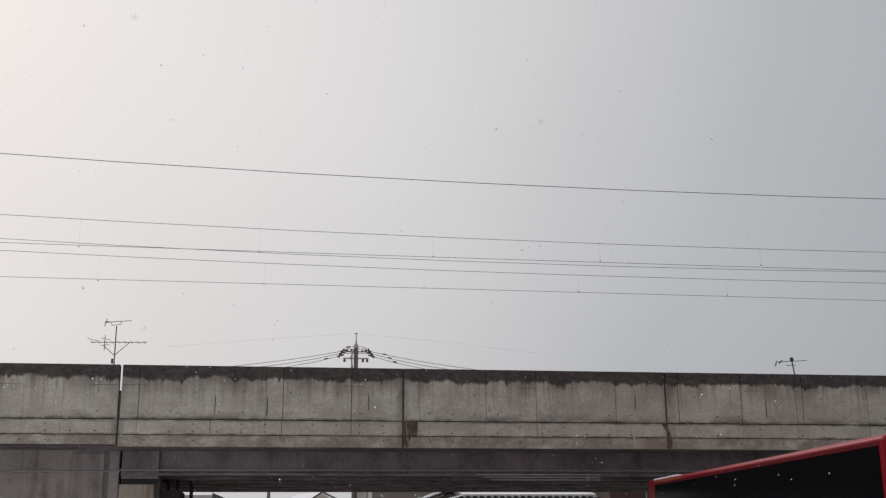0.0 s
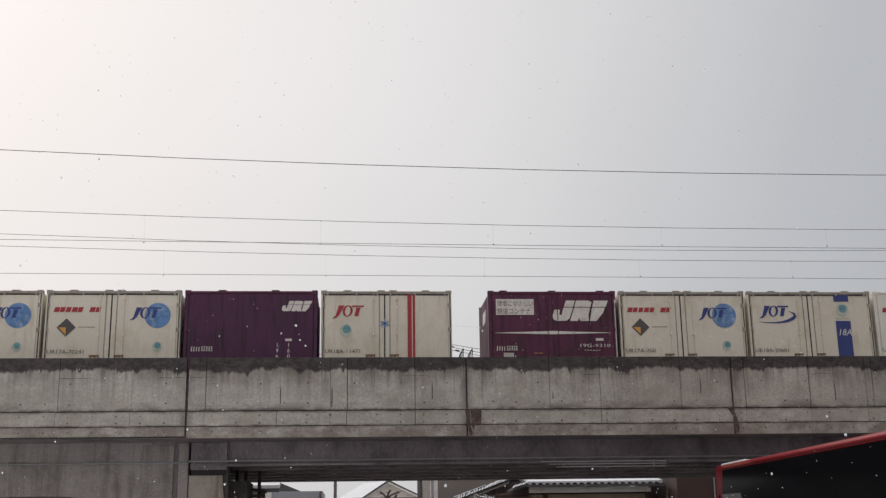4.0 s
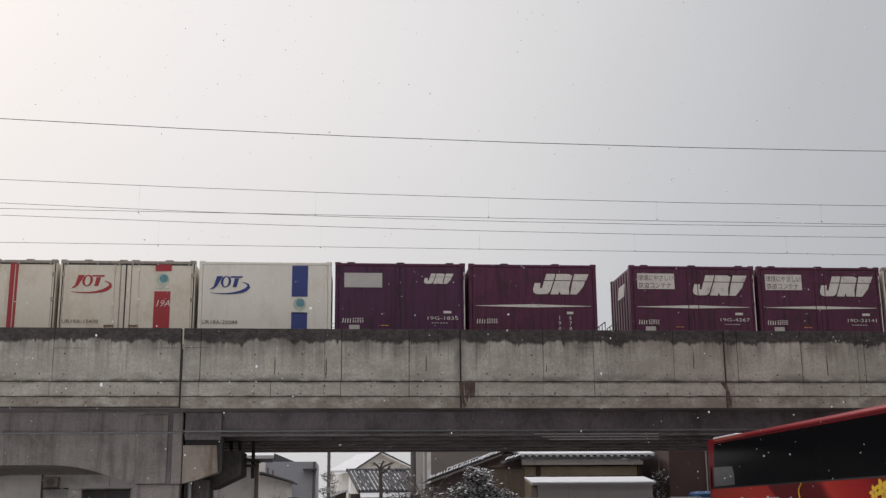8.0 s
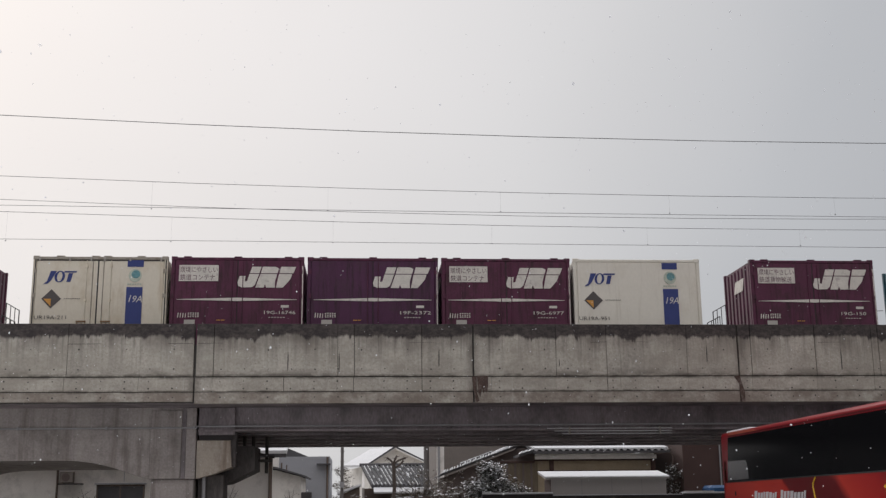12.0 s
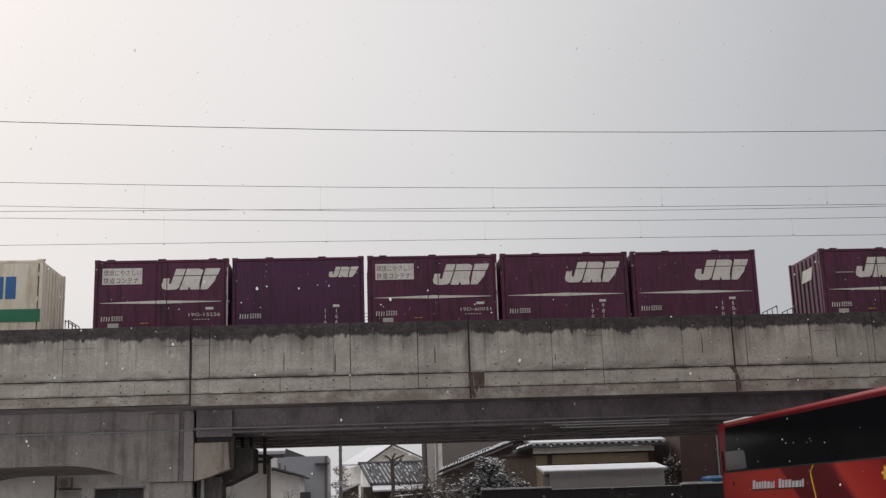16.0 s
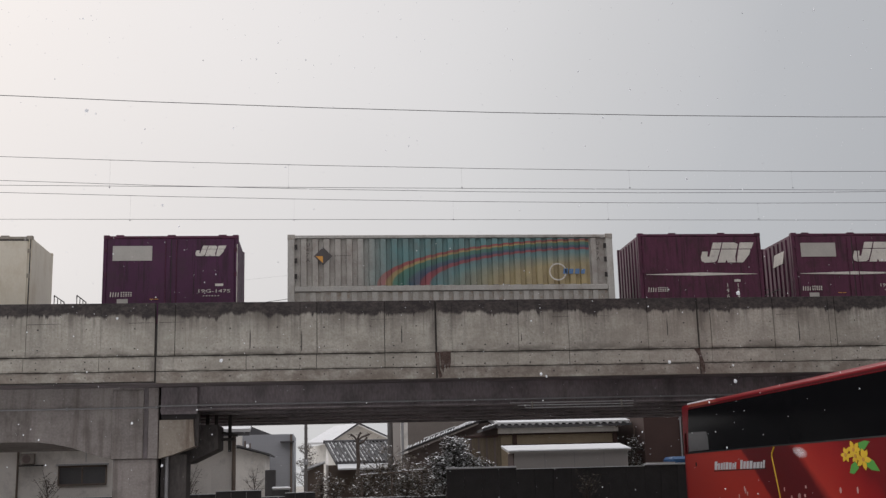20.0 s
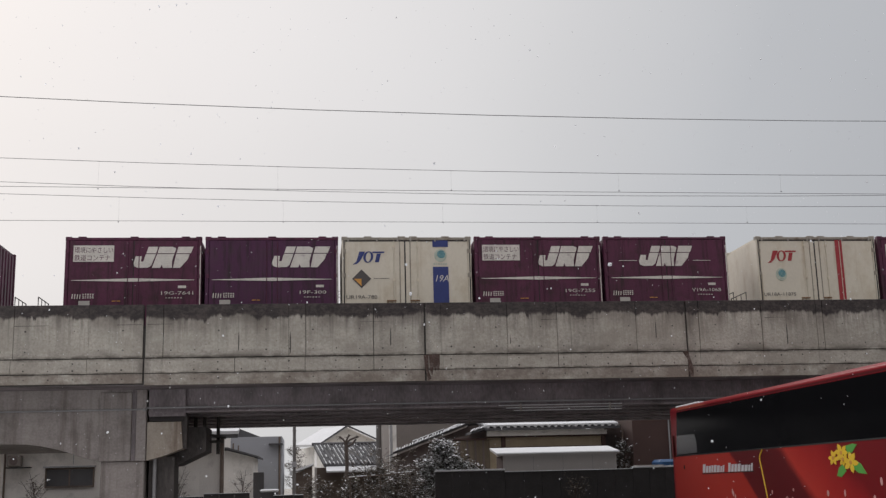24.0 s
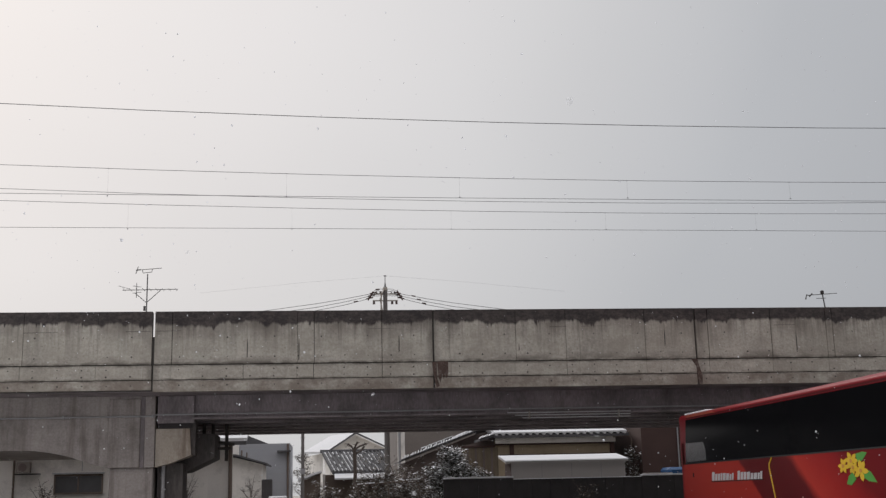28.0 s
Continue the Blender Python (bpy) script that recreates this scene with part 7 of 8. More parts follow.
# brown-grey house with a snowy verge in front
e = thing("rendered_house", "brown-grey rendered house behind the snowy verge", "house")
part("wall", mk((box, 3.55, 9.5, 54.0, 62.0, 0, 6.2)), M["render"], e)
part("corner_pipe", mk((tube, (3.6, 53.95, 0), (3.6, 53.95, 6.0), 0.06)), M["pipe"], e)
part("corner_board", mk((box, 3.5, 3.85, 53.96, 54.05, 0, 6.2)), M["plaster"], e)
e = thing("lean_roof", "sloping tiled roof edged with snow over a garden store", "roof")
part("roof_slab", mk((prism, [(3.2, 2.99), (6.6, 4.22), (6.6, 4.17), (3.2, 2.94)], 48.2, 51.5)), M["tile_roof"], e)
VERGE = random.Random(8)
for i in range(30):
    x0, x1 = 3.28 + 3.3 * i / 30, 3.28 + 3.3 * (i + 0.9) / 30
    z0, z1 = 3.03 + 0.362 * (x0 - 3.28), 3.03 + 0.362 * (x1 - 3.28)
    part("verge_tile", mk((prism, [(x0, z0 - 0.012), (x1, z1 - 0.012), (x1, z1 + 0.045), (x0, z0 + 0.03)], 47.9, 48.35)), M["tile_roof"], e)
    if VERGE.random() < 0.93:
        a, h, d = VERGE.uniform(0.0, 0.05), VERGE.uniform(0.05, 0.095), VERGE.uniform(0.0, 0.06)
        part("snow_clot", mk((prism, [(x0 + a, z0 + 0.04), (x1 - d * 0.5, z1 + 0.052), (x1 - d, z1 + 0.05 + h), (x0 + a + 0.02, z0 + 0.042 + h)], 47.87, 48.3)), M["snow"], e)
    if 0.8 < x0 - 3.28 < 2.2:
        part("upper_clot", mk((prism, [(x0 - 0.01, z0 + 0.155), (x1 + 0.02, z1 + 0.165), (x1 + 0.02, z1 + 0.195), (x0 - 0.01, z0 + 0.185 + VERGE.uniform(0, 0.02))], 48.3, 48.6)), M["snow"], e)
part("verge_ridge", mk((prism, [(4.05, 3.35), (5.5, 3.875), (5.5, 3.99), (4.05, 3.46)], 48.36, 48.7)), M["tile_roof"], e)
part("smooth_snow", mk((prism, [(5.45, 3.86), (6.62, 4.27), (6.62, 4.38), (5.9, 4.14), (5.45, 3.95)], 48.31, 48.9)), M["snow"], e)
part("wall", mk((prism, [(3.4, 0), (7.0, 0), (7.0, 4.15), (6.6, 4.10), (3.4, 2.92)], 48.4, 51.4)), M["store_wall"], e)

# ochre house with snow on its corrugated eaves
e = thing("ochre_house", "ochre plaster house with snow-covered corrugated eaves", "house")
part("wall", mk((box, 7.0, 11.9, 46.5, 52.0, 0, 3.72)), M["yellow_wall"], e)
part("back_wall", mk((prism, [(5.4, 0), (7.0, 0), (7.0, 3.80), (6.5, 3.70), (5.4, 3.42)], 46.52, 48.2)), M["store_wall"], e)
# darker sheet before the wall paints the eaves' shade on this stretch
part("side_wall", mk((box, 5.45, 7.12, 46.40, 46.495, 0, 3.42)), M["dull_ochre"], e)
for i in range(5):
    part("batten", mk((box, 5.5 + i * 0.33, 5.58 + i * 0.33, 46.385, 46.40, 0, 3.42)), M["store_wall"], e)
part("eave_board", mk((box, 7.0, 12.0, 46.38, 46.5, 3.50, 3.56)), M["brown_wall"], e)
part("fascia_board", mk((box, 7.0, 12.0, 46.2, 46.3, 3.56, 3.78)), M["plaster"], e)
part("sill_board", mk((box, 7.2, 11.9, 46.4, 46.5, 3.06, 3.12)), M["brown_wall"], e)
part("roof", mk((prism_x, [(45.9, 3.78), (50.5, 4.55), (52.6, 3.8), (52.6, 3.88), (50.5, 4.66), (45.9, 3.88)], 6.9, 12.5)), M["tile_roof"], e)
for i in range(20):
    x = 7.0 + i * 0.28
    part("snow_roll", mk((tube, (x, 45.86, 3.93), (x, 50.2, 4.65), 0.07, 0.07, 8)), M["roof_snow"], e)
part("snow_sheet", mk((prism_x, [(45.88, 3.94), (50.3, 4.68), (50.3, 4.76), (45.88, 4.0)], 6.95, 12.42)), M["roof_snow"], e, "even sheet of fresh snow")
part("side_roof", mk((prism, [(6.32, 3.66), (7.0, 3.86), (7.0, 3.96), (6.32, 3.76)], 46.0, 47.8)), M["tile_roof"], e)
for x, w, z in ((6.34, 0.16, 3.775), (6.5, 0.2, 3.82), (6.74, 0.24, 3.89)):
    part("snow_clot", mk((prism, [(x, z), (x + w, z + w * 0.3), (x + w - 0.02, z + w * 0.3 + 0.07), (x + 0.04, z + 0.06)], 45.95, 46.4)), M["snow"], e)
part("side_band", mk((box, 5.4, 7.0, 46.36, 46.5, 3.43, 3.50)), M["brown_wall"], e)
for x in (7.62, 11.82):
    part("bracket", mk((box, x, x + 0.16, 46.35, 46.5, 3.12, 3.5)), M["brown_wall"], e)
part("gutter_tangle", mk((chain, [(11.9, 46.2, 3.75), (12.3, 46.1, 3.8), (12.55, 46.1, 3.95), (12.65, 46.1, 3.6), (12.6, 46.1, 3.0)], 0.035)), M["wood"], e)

e = thing("storage_box", "long pale grey steel storage box under fresh snow", "shed")
part("body", mk((box, 6.92, 11.22, 42.0, 43.4, 0, 2.68, 0.01)), M["grey_box"], e)
part("lid", mk((prism_x, [(41.9, 2.66), (43.6, 2.90), (43.6, 2.96), (41.9, 2.72)], 6.70, 11.33)), M["grey_box"], e)
part("snow_cover", mk((prism_x, [(41.88, 2.725), (43.6, 2.965), (43.6, 3.0), (41.9, 2.765)], 6.68, 11.34)), M["roof_snow"], e, "smooth layer of fresh snow")
part("side_panel", mk((box, 6.90, 6.95, 42.02, 43.38, 0, 2.66)), M["brown_wall"], e)
for x in (8.06, 9.18, 10.3):
    part("panel_joint", mk((box, x, x + 0.012, 41.992, 42.0, 0.1, 2.64)), M["pipe"], e)
e = thing("brown_house", "dark brown clad house beside the storage box", "house")
part("wall", mk((box, 12.75, 19.0, 45.0, 52.0, 0, 5.2)), M["brown_wall"], e)
part("corner_pipe", mk((tube, (14.25, 44.95, 0), (14.25, 44.95, 5.0), 0.03)), M["pipe"], e)
e = thing("covered_stack", "stack under a blue tarpaulin", "tarpaulin")
part("tarpaulin", mk((box, 13.2, 14.6, 43.0, 44.2, 0, 2.42, 0.1)), M["tarp"], e)
part("board", mk((box, 12.2, 13.3, 42.9, 43.2, 2.1, 2.22)), M["grey_box"], e)

# dark boundary fences with snow along the top
for x0, x1, y, h in ((4.3, 6.85, 41.2, 2.13), (6.85, 11.6, 41.2, 2.07), (11.6, 16.5, 41.2, 2.10), (-16.0, -4.0, 42.6, 1.47), (-4.0, -2.35, 42.6, 1.56), (-2.35, -1.5, 42.6, 1.32), (-1.5, -0.4, 42.6, 1.44), (-0.4, 4.3, 41.6, 1.20)):
    e = thing("boundary_fence", "dark board fence with a line of snow on top", "fence", "boundary fences")
    n = max(3, int((x1 - x0) / 0.6))
    for i in range(n):
        a, b = x0 + (x1 - x0) * i / n, x0 + (x1 - x0) * (i + 1) / n
        part("board", mk((box, a + 0.006, b - 0.006, y, y + 0.08, 0, h)), M["dark_wall"], e)
    deep = 0.06 if x0 in (4.3, 11.6) else 0.02
    part("cap_snow", mk((box, x0, x1, y - 0.03, y + 0.12, h, h + deep, 0.008)), M["snow"], e)

# poles
M_pole = material("concrete_pole", (0.15, 0.14, 0.135), 0.85, 0, 0.15, 2, 30, 0.1)
e = thing("utility_pole", "plain grey concrete utility pole", "utility pole")
part("shaft", mk((tube, (-0.90, 52.0, 0), (-0.90, 52.0, 9.4), 0.075, 0.065, 10)), M_pole, e)
part("step_bolt", mk(*[(box, -1.0, -0.8, 51.98, 52.02, 2.4 + i * 0.45, 2.43 + i * 0.45) for i in range(8)]), M["steel"], e)
part("meter_box", mk((box, -1.0, -0.8, 51.8, 51.9, 2.6, 2.85)), M["pipe"], e)
e = thing("distribution_pole", "grey utility pole with crossarms, insulators and drop wires", "utility pole")
PX, PY = 3.07, 55.0
part("shaft", mk((tube, (PX, PY, 0), (PX, PY, 11.55), 0.14, 0.105, 12)), M_pole, e)
part("pole_cap", mk((tube, (PX, PY, 11.48), (PX, PY, 11.66), 0.13, 0.10, 10)), M["steel"], e)
part("spike", mk((tube, (PX, PY, 11.6), (PX, PY, 11.9), 0.055, 0.02, 6), (tube, (PX, PY, 11.9), (PX, PY, 12.22), 0.018, 0.018, 6)), M["wire"], e)
part("spike_cap", mk((box, PX - 0.07, PX + 0.07, PY - 0.03, PY + 0.03, 12.2, 12.24)), M["wire"], e)
part("brace", mk((tube, (PX - 0.14, PY - 0.12, 10.4), (PX - 0.26, PY - 0.12, 11.02), 0.03), (tube, (PX - 0.26, PY - 0.12, 11.02), (PX - 0.05, PY - 0.12, 11.55), 0.025), (tube, (PX - 0.22, PY - 0.14, 10.4), (PX - 0.2, PY - 0.14, 11.4), 0.035)), M["steel"], e)
arm = part("crossarm", mk((box, PX - 0.62, PX + 0.62, PY - 0.05, PY + 0.05, 10.95, 11.0)), M["steel"], e)
for dx in (-0.56, 0.34, 0.55):
    part("insulator", mk((tube, (PX + dx, PY, 10.96), (PX + dx, PY, 10.80), 0.05, 0.065, 8)), M["insulator"], arm)
upper_arm = part("crossarm", mk((box, PX - 0.5, PX + 0.5, PY - 0.05, PY + 0.05, 11.28, 11.32)), M["steel"], e)
for dx in (-0.42, -0.25, 0.3, 0.46):
    part("insulator", mk((tube, (PX + dx, PY, 11.30), (PX + dx, PY, 11.42), 0.035, 0.03, 8)), M["insulator"], upper_arm)
for s in (-1, 1):
    for i, (near, z0, far) in enumerate(((0.62, 11.34, 10.84), (0.70, 11.22, 10.66), (0.80, 11.08, 10.50))):
        part("line_wire", mk((chain, [(PX + s * 0.1, PY, 11.42 - 0.1 * i), (PX + s * (near - 0.22), PY, z0 + 0.13), (PX + s * near, PY, z0), (PX + s * 2.0, PY, 0.5 * (z0 + far) - 0.02), (PX + s * 3.4, PY, far), (PX + s * 9.0, PY, far - 0.75)], 0.013, 5)), M["wire"], e)
        part("strain_insulator", mk((tube, (PX + s * (near - 0.20), PY - 0.05, z0 + 0.05), (PX + s * (near + 0.14), PY - 0.05, z0 - 0.02), 0.035, 0.03, 8), (tube, (PX + s * (near - 0.02), PY - 0.08, z0 + 0.08), (PX + s * (near + 0.05), PY - 0.08, z0 - 0.10), 0.05, 0.035, 7)), M["insulator"], e)
        a = 1.3 + 0.26 * i if s > 0 else 1.75 - 0.2 * i
        z = z0 + (far - z0) * (a - near) / (3.4 - near)
        if s > 0 or i == 2:
            part("splice", mk((tube, (PX + s * a, PY, z), (PX + s * (a + 0.2), PY, z - 0.035), 0.034)), M["insulator"], e)
    part("jumper", mk((chain, [(PX + s * 0.1, PY, 11.56), (PX + s * 0.38, PY, 11.55), (PX + s * 0.58, PY, 11.44), (PX + s * 0.64, PY, 11.30)], 0.012, 5)), M["wire"], e)
    part("ground_wire", mk((chain, [(PX, PY, 12.22), (PX + s * 4, PY, 11.9), (PX + s * 9, PY, 11.4)], 0.003, 4)), M["pipe"], e)
part("fuse", mk((tube, (PX - 0.48, PY - 0.05, 11.52), (PX - 0.28, PY - 0.05, 11.54), 0.04, 0.04, 8)), M["insulator"], e)
part("arrester", mk((tube, (PX + 0.61, PY - 0.05, 11.28), (PX + 0.60, PY - 0.05, 11.50), 0.025, 0.015, 6)), M["insulator"], e)

# houses whose roofs carry the aerials, hidden behind the viaduct
for x0, x1, y0, y1, lab in ((-13.0, -6.5, 58.0, 64.0, "two-storey plaster house carrying a roof aerial"), (27.5, 33.5, 63.0, 69.0, "two-storey plaster house carrying a small aerial")):
    wall_with_roof("aerial_house", lab, x0, x1, y0, y1, 6.6, M["plaster"], M["tile_roof"], 0.5, 1.5, "x")
e = thing("roof_aerial", "thin television aerial with two yagi booms on a mast", "aerial")
AX, AY = -9.35, 60.9
part("mast", mk((tube, (AX, AY, 7.9), (AX, AY, 13.5), 0.035, 0.03, 6)), M["wire"], e)
part("boom", mk((tube, (AX - 1.28, AY, 12.62), (AX + 1.62, AY, 12.66), 0.02, 0.02, 5)), M["wire"], e)
for i in range(9):
    x = AX - 1.2 + i * 0.34
    part("element", mk((tube, (x, AY - 0.45, 12.64), (x, AY + 0.45, 12.64), 0.012, 0.012, 4)), M["wire"], e)
part("reflector", mk((tube, (AX - 0.55, AY, 12.2), (AX - 0.55, AY, 13.0), 0.018, 0.018, 5), (tube, (AX - 0.75, AY, 12.85), (AX - 0.3, AY, 12.78), 0.014, 0.014, 4), (tube, (AX - 0.75, AY, 12.45), (AX - 0.3, AY, 12.5), 0.014, 0.014, 4), (tube, (AX - 1.5, AY, 12.85), (AX - 0.9, AY, 12.68), 0.012, 0.012, 4)), M["wire"], e)
part("strut", mk((tube, (AX - 0.62, AY, 12.45), (AX - 0.03, AY, 11.95), 0.02, 0.02, 5), (tube, (AX + 0.72, AY, 12.62), (AX - 0.0, AY, 11.95), 0.02, 0.02, 5)), M["wire"], e)
part("upper_boom", mk((tube, (AX - 0.4, AY, 13.72), (AX + 0.75, AY, 13.82), 0.018, 0.018, 5), (tube, (AX - 0.25, AY, 13.55), (AX + 0.22, AY, 13.6), 0.016, 0.016, 4), (tube, (AX - 0.25, AY, 13.55), (AX - 0.28, AY, 13.72), 0.014, 0.014, 4), (tube, (AX + 0.22, AY, 13.6), (AX + 0.24, AY, 13.76), 0.014, 0.014, 4), (tube, (AX - 0.62, AY, 13.5), (AX - 0.5, AY, 13.9), 0.02, 0.02, 4), (tube, (AX - 0.62, AY, 13.7), (AX - 0.35, AY, 13.74), 0.04, 0.03, 5)), M["wire"], e)
part("junction_box", mk((box, AX - 0.16, AX - 0.05, AY - 0.05, AY + 0.05, 11.5, 11.75)), M["wire"], e)
e = thing("roof_aerial", "small leaning aerial with one boom and a dark amplifier", "aerial")
BX, BY = 30.75, 65.9
part("mast", mk((tube, (BX + 0.5, BY, 7.9), (BX - 0.1, BY, 13.05), 0.045, 0.04, 6)), M["wire"], e)
part("boom", mk((tube, (BX - 1.1, BY, 13.0), (BX + 0.85, BY, 13.12), 0.025, 0.02, 5), (tube, (BX - 0.5, BY, 12.8), (BX + 0.1, BY, 12.82), 0.02, 0.02, 5)), M["wire"], e)
part("amplifier", mk((box, BX - 0.22, BX + 0.0, BY - 0.08, BY + 0.08, 13.05, 13.3, 0.05)), M["seam"], e)
part("reflector", mk((tube, (BX - 1.2, BY, 12.75), (BX - 1.1, BY, 13.05), 0.05, 0.03, 5), (tube, (BX - 0.95, BY, 12.92), (BX - 0.75, BY, 13.1), 0.05, 0.05, 5)), M["wire"], e)


# ---- plants ----
def shrub(name, label, x, y, z0, z1, r, seed, leaves, snow, bare=False, lean=0.0, spread=0.07, size=0.05, foliage="dry_leaf", clot=0.75):
    """A shrub: a stem with limbs and twigs, small leaf blades and clots of snow on the upper side."""
    rng = random.Random(seed)
    e = thing(name, label, "tree" if z1 > 2.4 else "shrub")
    stem = bmesh.new()
    tube(stem, (x, y, 0), (x + lean * 0.5, y, z0 + (z1 - z0) * 0.5), 0.09, 0.05, 7)
    tips = []
    for i in range(26):
        h = z0 + (z1 - z0) * (i / 26) * 0.92
        a = i * 2.4 + rng.uniform(-0.4, 0.4)
        reach = r * (1.0 - 0.75 * (h - z0) / (z1 - z0)) * rng.uniform(0.55, 1.1)
        if bare:
            reach = r * rng.uniform(0.4, 1.0)
        p = Vector((x + lean * (h / z1), y, h * 0.92))
        q = p + Vector((math.cos(a) * reach, math.sin(a) * reach, (z1 - z0) * (rng.uniform(0.0, 0.2) if not bare else rng.uniform(0.2, 0.55))))
        tube(stem, p, q, *((0.012, 0.005) if bare else (0.022, 0.008)), 5)
        tips.append((p, q))
        for k in range(3):
            m = p.lerp(q, rng.uniform(0.4, 0.9))
            tw = m + Vector((rng.uniform(-1, 1), rng.uniform(-1, 1), rng.uniform(-0.1, 0.7))) * 0.28
            tube(stem, m, tw, *((0.006, 0.003) if bare else (0.009, 0.004)), 4)
            tips.append((m, tw))
    part("trunk", stem, M["bark"], e)

    def blades(count, size, up):
        verts, faces = [], []
        for _ in range(count):
            p, q = rng.choice(tips)
            o = p.lerp(q, rng.uniform(0.45, 1.1)) + Vector((rng.gauss(0, spread), rng.gauss(0, spread), rng.gauss(0, spread) + up))
            a, t, s = rng.uniform(0, 6.28), rng.uniform(-0.5, 0.5), size * rng.uniform(0.6, 1.5)
            d, n = Vector((math.cos(a), math.sin(a), t)) * s, Vector((-math.sin(a), math.cos(a), rng.uniform(-0.4, 0.4))) * s * 0.4
            k = len(verts)
            verts += [o - d, o + n + Vector((0, 0, s * 0.25)), o + d, o - n]
            faces += [(k, k + 1, k + 2), (k, k + 2, k + 3)]
        me = bpy.data.meshes.new("leaves")
        me.from_pydata(verts, [], faces)
        return me

    for nm, count, size, up, mat, lab in (("crown", leaves, size, 0.0, M[foliage], "small dark leaves"), ("snow_dusting", snow, size * clot, 0.05, M["snow"], "snow caught on the leaves")):
        if count:
            me = blades(count, size, up)
            me.materials.append(mat)
            ob = new(nm, me)
            ob.parent = e
            tagged(ob, lab, kind="stuff")
    return e


shrub("snowy_evergreen", "dark evergreen with snow clotted on its leaves", 5.0, 44.2, 1.0, 3.62, 0.95, 1, 6500, 3000, spread=0.13, foliage="needle", clot=1.15)
shrub("snowy_evergreen", "broad low evergreen with snow on its leaves", 4.45, 43.8, 0.7, 2.7, 0.95, 41, 3000, 1300, spread=0.12, foliage="needle", clot=1.15)
shrub("snowy_evergreen", "broad low evergreen with snow on its leaves", 5.6, 43.6, 0.6, 2.75, 0.95, 42, 2600, 1200, spread=0.12, foliage="needle", clot=1.1)
shrub("snowy_shrub", "low evergreen shrub dusted with snow", 6.1, 43.2, 0.8, 2.42, 0.6, 2, 1100, 420, foliage="needle", clot=1.1)
shrub("snowy_shrub", "tangled garden shrub dusted with snow", 3.6, 44.6, 0.7, 2.5, 1.1, 3, 1900, 260, clot=1.15)
shrub("snowy_shrub", "tangled garden shrub dusted with snow", 2.5, 46.0, 0.6, 2.55, 1.1, 4, 1700, 240, clot=1.15)
shrub("bare_shrub", "bare winter shrub with fine twigs", -5.0, 43.4, 0.8, 2.2, 0.45, 6, 30, 10, bare=True)
shrub("bare_shrub", "bare winter shrub with fine twigs", -2.85, 47.0, 0.8, 2.2, 0.5, 7, 40, 20, bare=True)
shrub("bare_shrub", "bare winter shrub with fine twigs", -10.1, 43.3, 0.8, 2.15, 0.5, 8, 120, 40, bare=True)
shrub("snowy_shrub", "grey-green shrub dusted with snow", -0.2, 50.5, 0.8, 2.25, 0.6, 9, 500, 160)
shrub("snowy_evergreen", "thin evergreen beside the ochre house", 12.45, 45.4, 1.0, 3.6, 0.55, 10, 1200, 320, foliage="needle", clot=1.0)
shrub("garden_tree", "hazy round garden tree far behind", -1.1, 66.0, 1.5, 4.4, 1.1, 11, 1400, 300)
shrub("snowy_shrub", "dense brown shrub dusted with snow", 3.0, 43.0, 0.6, 2.3, 1.1, 21, 2000, 260, clot=1.1)
shrub("snowy_shrub", "dense brown shrub dusted with snow", 1.4, 44.0, 0.5, 2.1, 1.0, 22, 1500, 200, clot=1.1)
shrub("snowy_shrub", "dense brown shrub dusted with snow", 0.3, 45.0, 0.5, 2.0, 0.8, 23, 900, 160, clot=1.0)
shrub("bare_shrub", "dense bare shrub holding snow", 2.1, 45.5, 0.6, 2.75, 1.2, 31, 700, 160, bare=True)
shrub("bare_shrub", "dense bare shrub holding snow", 3.0, 45.5, 0.6, 2.8, 1.0, 32, 700, 160, bare=True)
shrub("climber", "bare climber before the dark fence", 9.3, 40.7, 0.5, 1.75, 0.6, 12, 120, 0, bare=True)
shrub("bare_shrub", "dense bare shrub before the low fence", 3.4, 41.0, 0.5, 1.95, 0.9, 14, 300, 120, bare=True)

# a pollarded tree before the tiled roof: one stem forking into short arms
e = thing("pollarded_tree", "bare pollarded tree forking into short arms", "tree")
part("trunk", mk((chain, [(1.34, 47.5, 0), (1.26, 47.5, 1.5), (1.33, 47.5, 2.5), (1.29, 47.5, 3.52)], 0.075, 8)), M["bark"], e)
TWIGS = random.Random(52)
for arm in ([(1.29, 47.5, 3.46), (1.16, 47.45, 3.62), (1.02, 47.4, 3.72)], [(1.30, 47.5, 3.46), (1.48, 47.55, 3.60), (1.80, 47.6, 3.72)], [(1.29, 47.5, 3.5), (1.36, 47.4, 3.66), (1.43, 47.4, 3.80)], [(1.32, 47.5, 3.3), (1.55, 47.5, 3.42), (1.70, 47.5, 3.60)]):
    limb = part("arm", mk((chain, arm, 0.042, 7)), M["bark"], e)
    for _ in range(5):
        p = Vector(arm[1]).lerp(Vector(arm[2]), TWIGS.uniform(0.2, 1.0))
        part("twig", mk((tube, p, p + Vector((TWIGS.uniform(-0.16, 0.16), TWIGS.uniform(-0.1, 0.1), TWIGS.uniform(-0.12, 0.12))), 0.016, 0.006, 4)), M["bark"], limb)

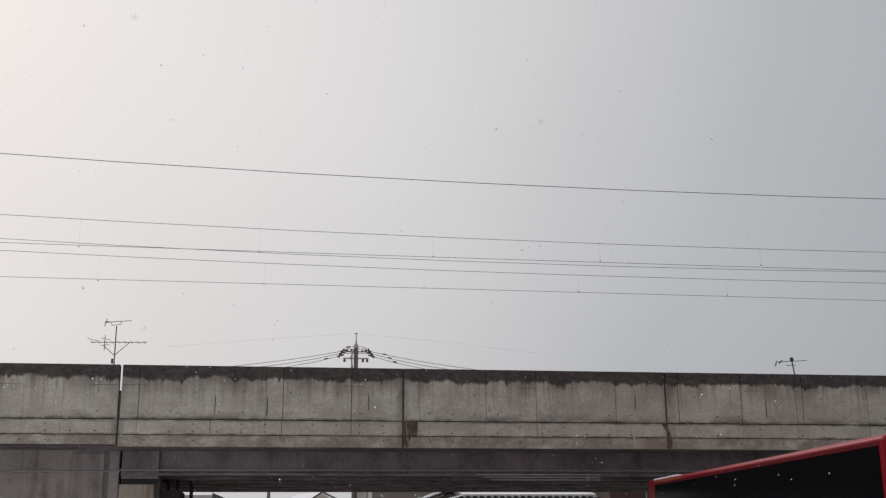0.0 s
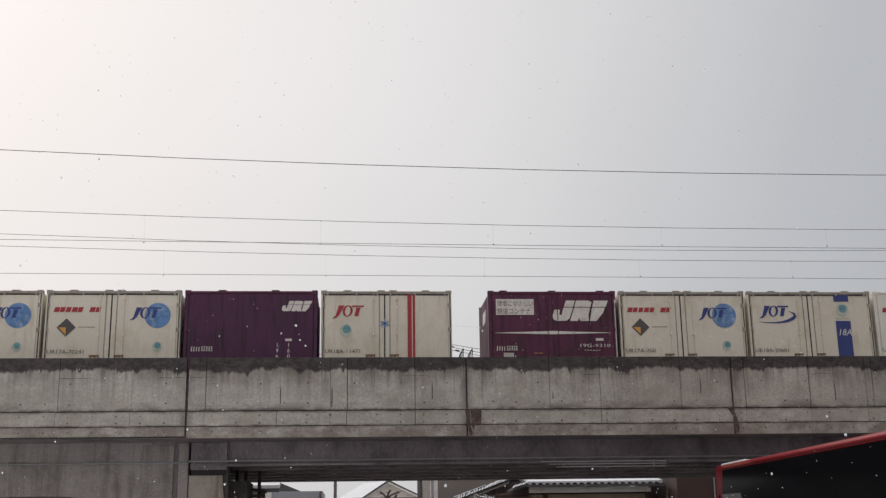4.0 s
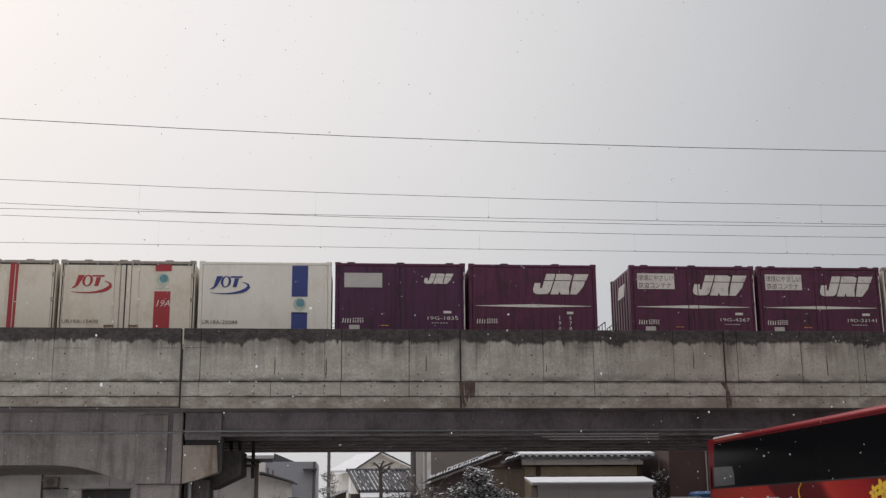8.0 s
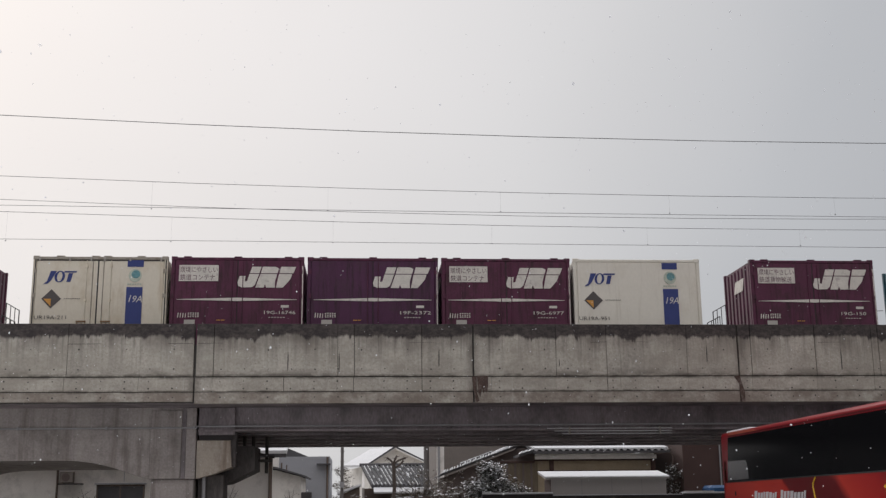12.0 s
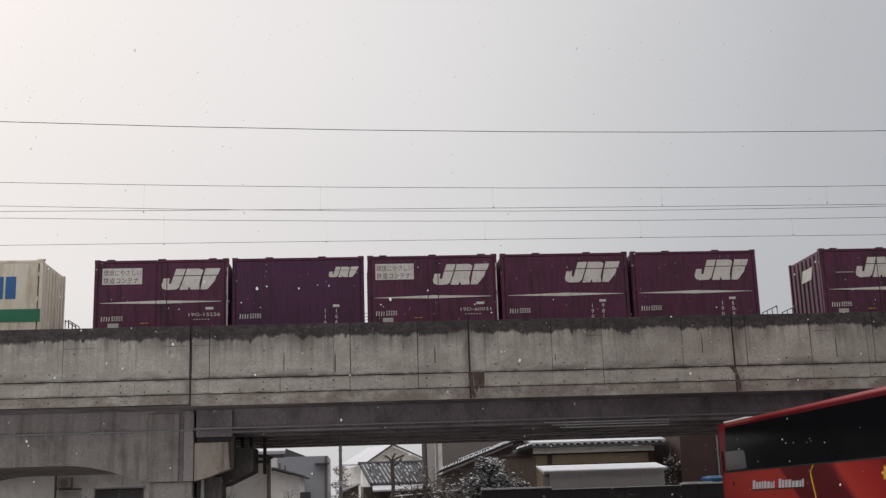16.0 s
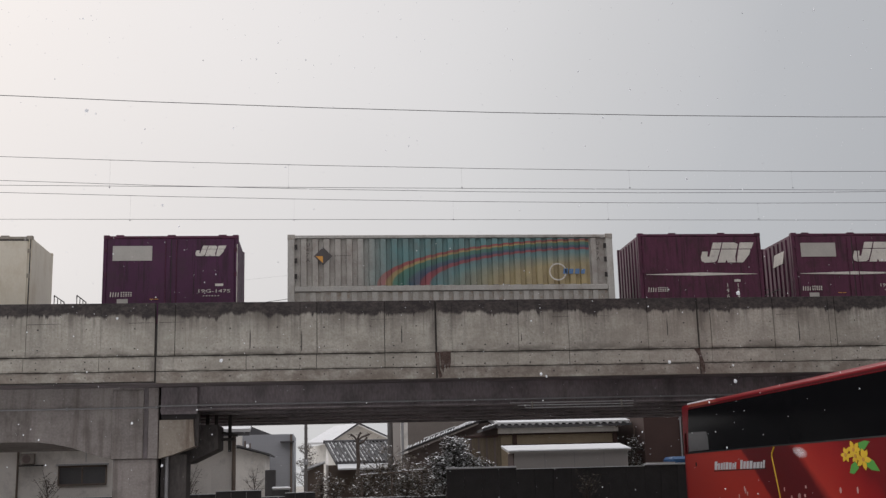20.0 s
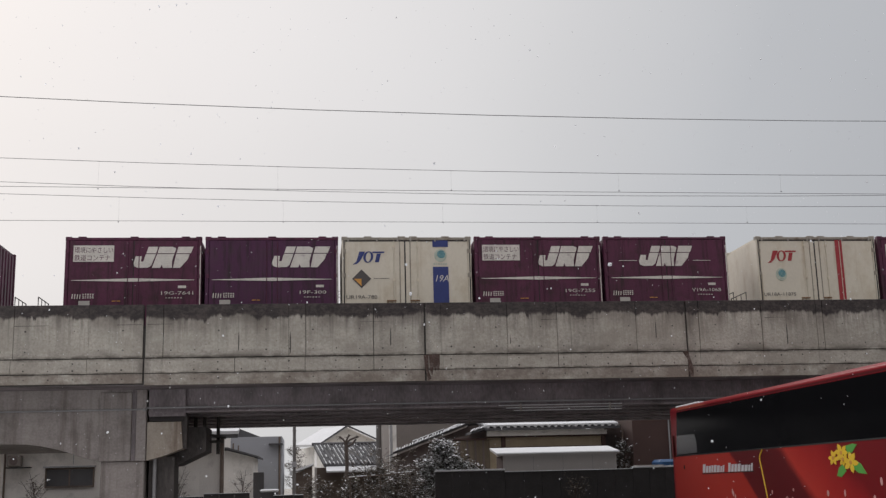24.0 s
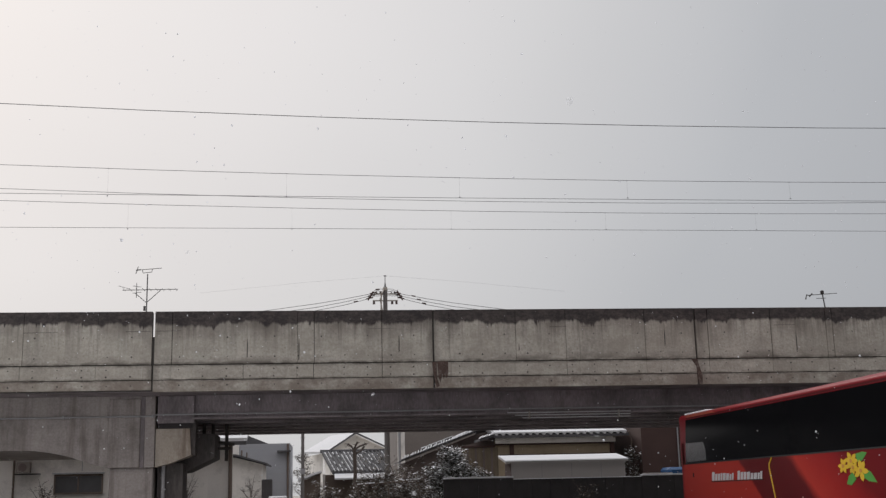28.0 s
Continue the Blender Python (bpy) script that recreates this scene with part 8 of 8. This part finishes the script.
# a thin rail through the hedge under broken snow
e = thing("garden_rail", "thin wooden rail in the hedge under broken snow", "rail")
RAIL_LINE = [(1.2, 2.0), (1.9, 2.04), (2.56, 2.08), (3.1, 2.12), (3.6, 2.15)]
part("bar", mk((chain, [(x, 42.3, z) for x, z in RAIL_LINE], 0.025, 6)), M["wood"], e)
for x in (1.3, 2.4, 3.5):
    part("post", mk((tube, (x, 42.34, 0), (x, 42.34, 2.0 + 0.06 * (x - 1.2)), 0.03, 0.03, 6)), M["wood"], e)
for i in range(17):
    x = 1.25 + i * 0.138
    if TWIGS.random() < 0.75:
        z = 2.02 + 0.0625 * (x - 1.2)
        part("snow_clot", mk((tube, (x, 42.3, z + 0.01), (x + TWIGS.uniform(0.08, 0.15), 42.3, z + 0.02), TWIGS.uniform(0.02, 0.035), 0.022, 6)), M["snow"], e)


# ---- falling snow: loose sheets of small flakes, each sheet sinking as one ----
def flakes(seed, count, x0, x1, y0, y1, z0, z1, small, big):
    g = (1 + 5 ** 0.5) / 2
    shape = [Vector(v).normalized() for v in ((-1, g, 0), (1, g, 0), (-1, -g, 0), (1, -g, 0), (0, -1, g), (0, 1, g), (0, -1, -g), (0, 1, -g), (g, 0, -1), (g, 0, 1), (-g, 0, -1), (-g, 0, 1))]
    sides = ((0, 11, 5), (0, 5, 1), (0, 1, 7), (0, 7, 10), (0, 10, 11), (1, 5, 9), (5, 11, 4), (11, 10, 2), (10, 7, 6), (7, 1, 8), (3, 9, 4), (3, 4, 2), (3, 2, 6), (3, 6, 8), (3, 8, 9), (4, 9, 5), (2, 4, 11), (6, 2, 10), (8, 6, 7), (9, 8, 1))
    rng, verts, faces = random.Random(seed), [], []
    for _ in range(count):
        o = Vector((rng.uniform(x0, x1), rng.uniform(y0, y1), rng.uniform(z0, z1)))
        r = small + (big - small) * rng.random() ** 4
        k, tall = len(verts), rng.uniform(0.9, 1.5)
        verts += [o + Vector((d.x, d.y, d.z * tall)) * r * rng.uniform(0.75, 1.2) for d in shape]
        faces += [(k + a, k + b, k + c) for a, b, c in sides]
    me = bpy.data.meshes.new("snowfall")
    me.from_pydata(verts, [], faces)
    me.materials.append(M["flake"])
    return tagged(new("snowfall", me), "loose falling snowflakes drifting in the air", "snow", kind="stuff")


SNOW = []
for seed, count, speed, drift in ((1, 6500, 1.25, -0.25), (2, 5500, 1.0, 0.15), (3, 4500, 1.5, -0.55)):
    top = 11.0 + speed * 28
    SNOW.append((flakes(seed, count, -16, 24, 5.0, 28.5, -1.0, top, 0.0055, 0.0115), speed, drift))


def near_flakes(seed, count):
    """Large loose flakes drifting close by: each a few nested thin shells, so that its rim is soft."""
    rng, verts, faces = random.Random(seed), [], []
    for _ in range(count):
        o = Vector((rng.uniform(-1.4, 1.5), rng.uniform(1.5, 3.4), rng.uniform(1.0, 40.0)))
        r0, lean = rng.uniform(0.003, 0.0075), rng.uniform(-0.4, 0.4)
        for f in (1.0, 0.74, 0.46):
            r, k = r0 * f, len(verts)
            for j in range(1, 6):
                a = math.pi * j / 6
                for i in range(12):
                    q = 2 * math.pi * i / 12
                    wob = 1 + 0.2 * math.sin(2 * q + o.z * 7 + a * 2) + 0.16 * math.sin(3 * q + o.x * 9 + f * 3)
                    zz = math.cos(a) * 1.15
                    verts.append(o + Vector((math.sin(a) * math.cos(q) * wob + lean * zz, math.sin(a) * math.sin(q), zz)) * r)
            for j in range(4):
                faces += [(k + j * 12 + i, k + j * 12 + (i + 1) % 12, k + (j + 1) * 12 + (i + 1) % 12, k + (j + 1) * 12 + i) for i in range(12)]
            faces += [tuple(k + i for i in range(12)), tuple(k + 59 - i for i in range(12))]
    me = bpy.data.meshes.new("near_snowfall")
    me.from_pydata(verts, [], faces)
    me.materials.append(M["near_flake"])
    return tagged(new("near_snowfall", me), "large soft snowflakes drifting close by", "snow", kind="stuff")


SNOW.append((near_flakes(21, 60), 1.3, -0.03))


# ---- what moves ----
def motions():
    times = range(29)
    for ob, u, y, z in MOVERS:
        walk(ob, [(t, pose(travelled(t) + u, y, z)) for t in times])
    for ob, speed, drift in SNOW:
        walk(ob, [(t, pose(drift * (t - 14), 0, -speed * t)) for t in (0, 7, 14, 21, 28)])


motions()
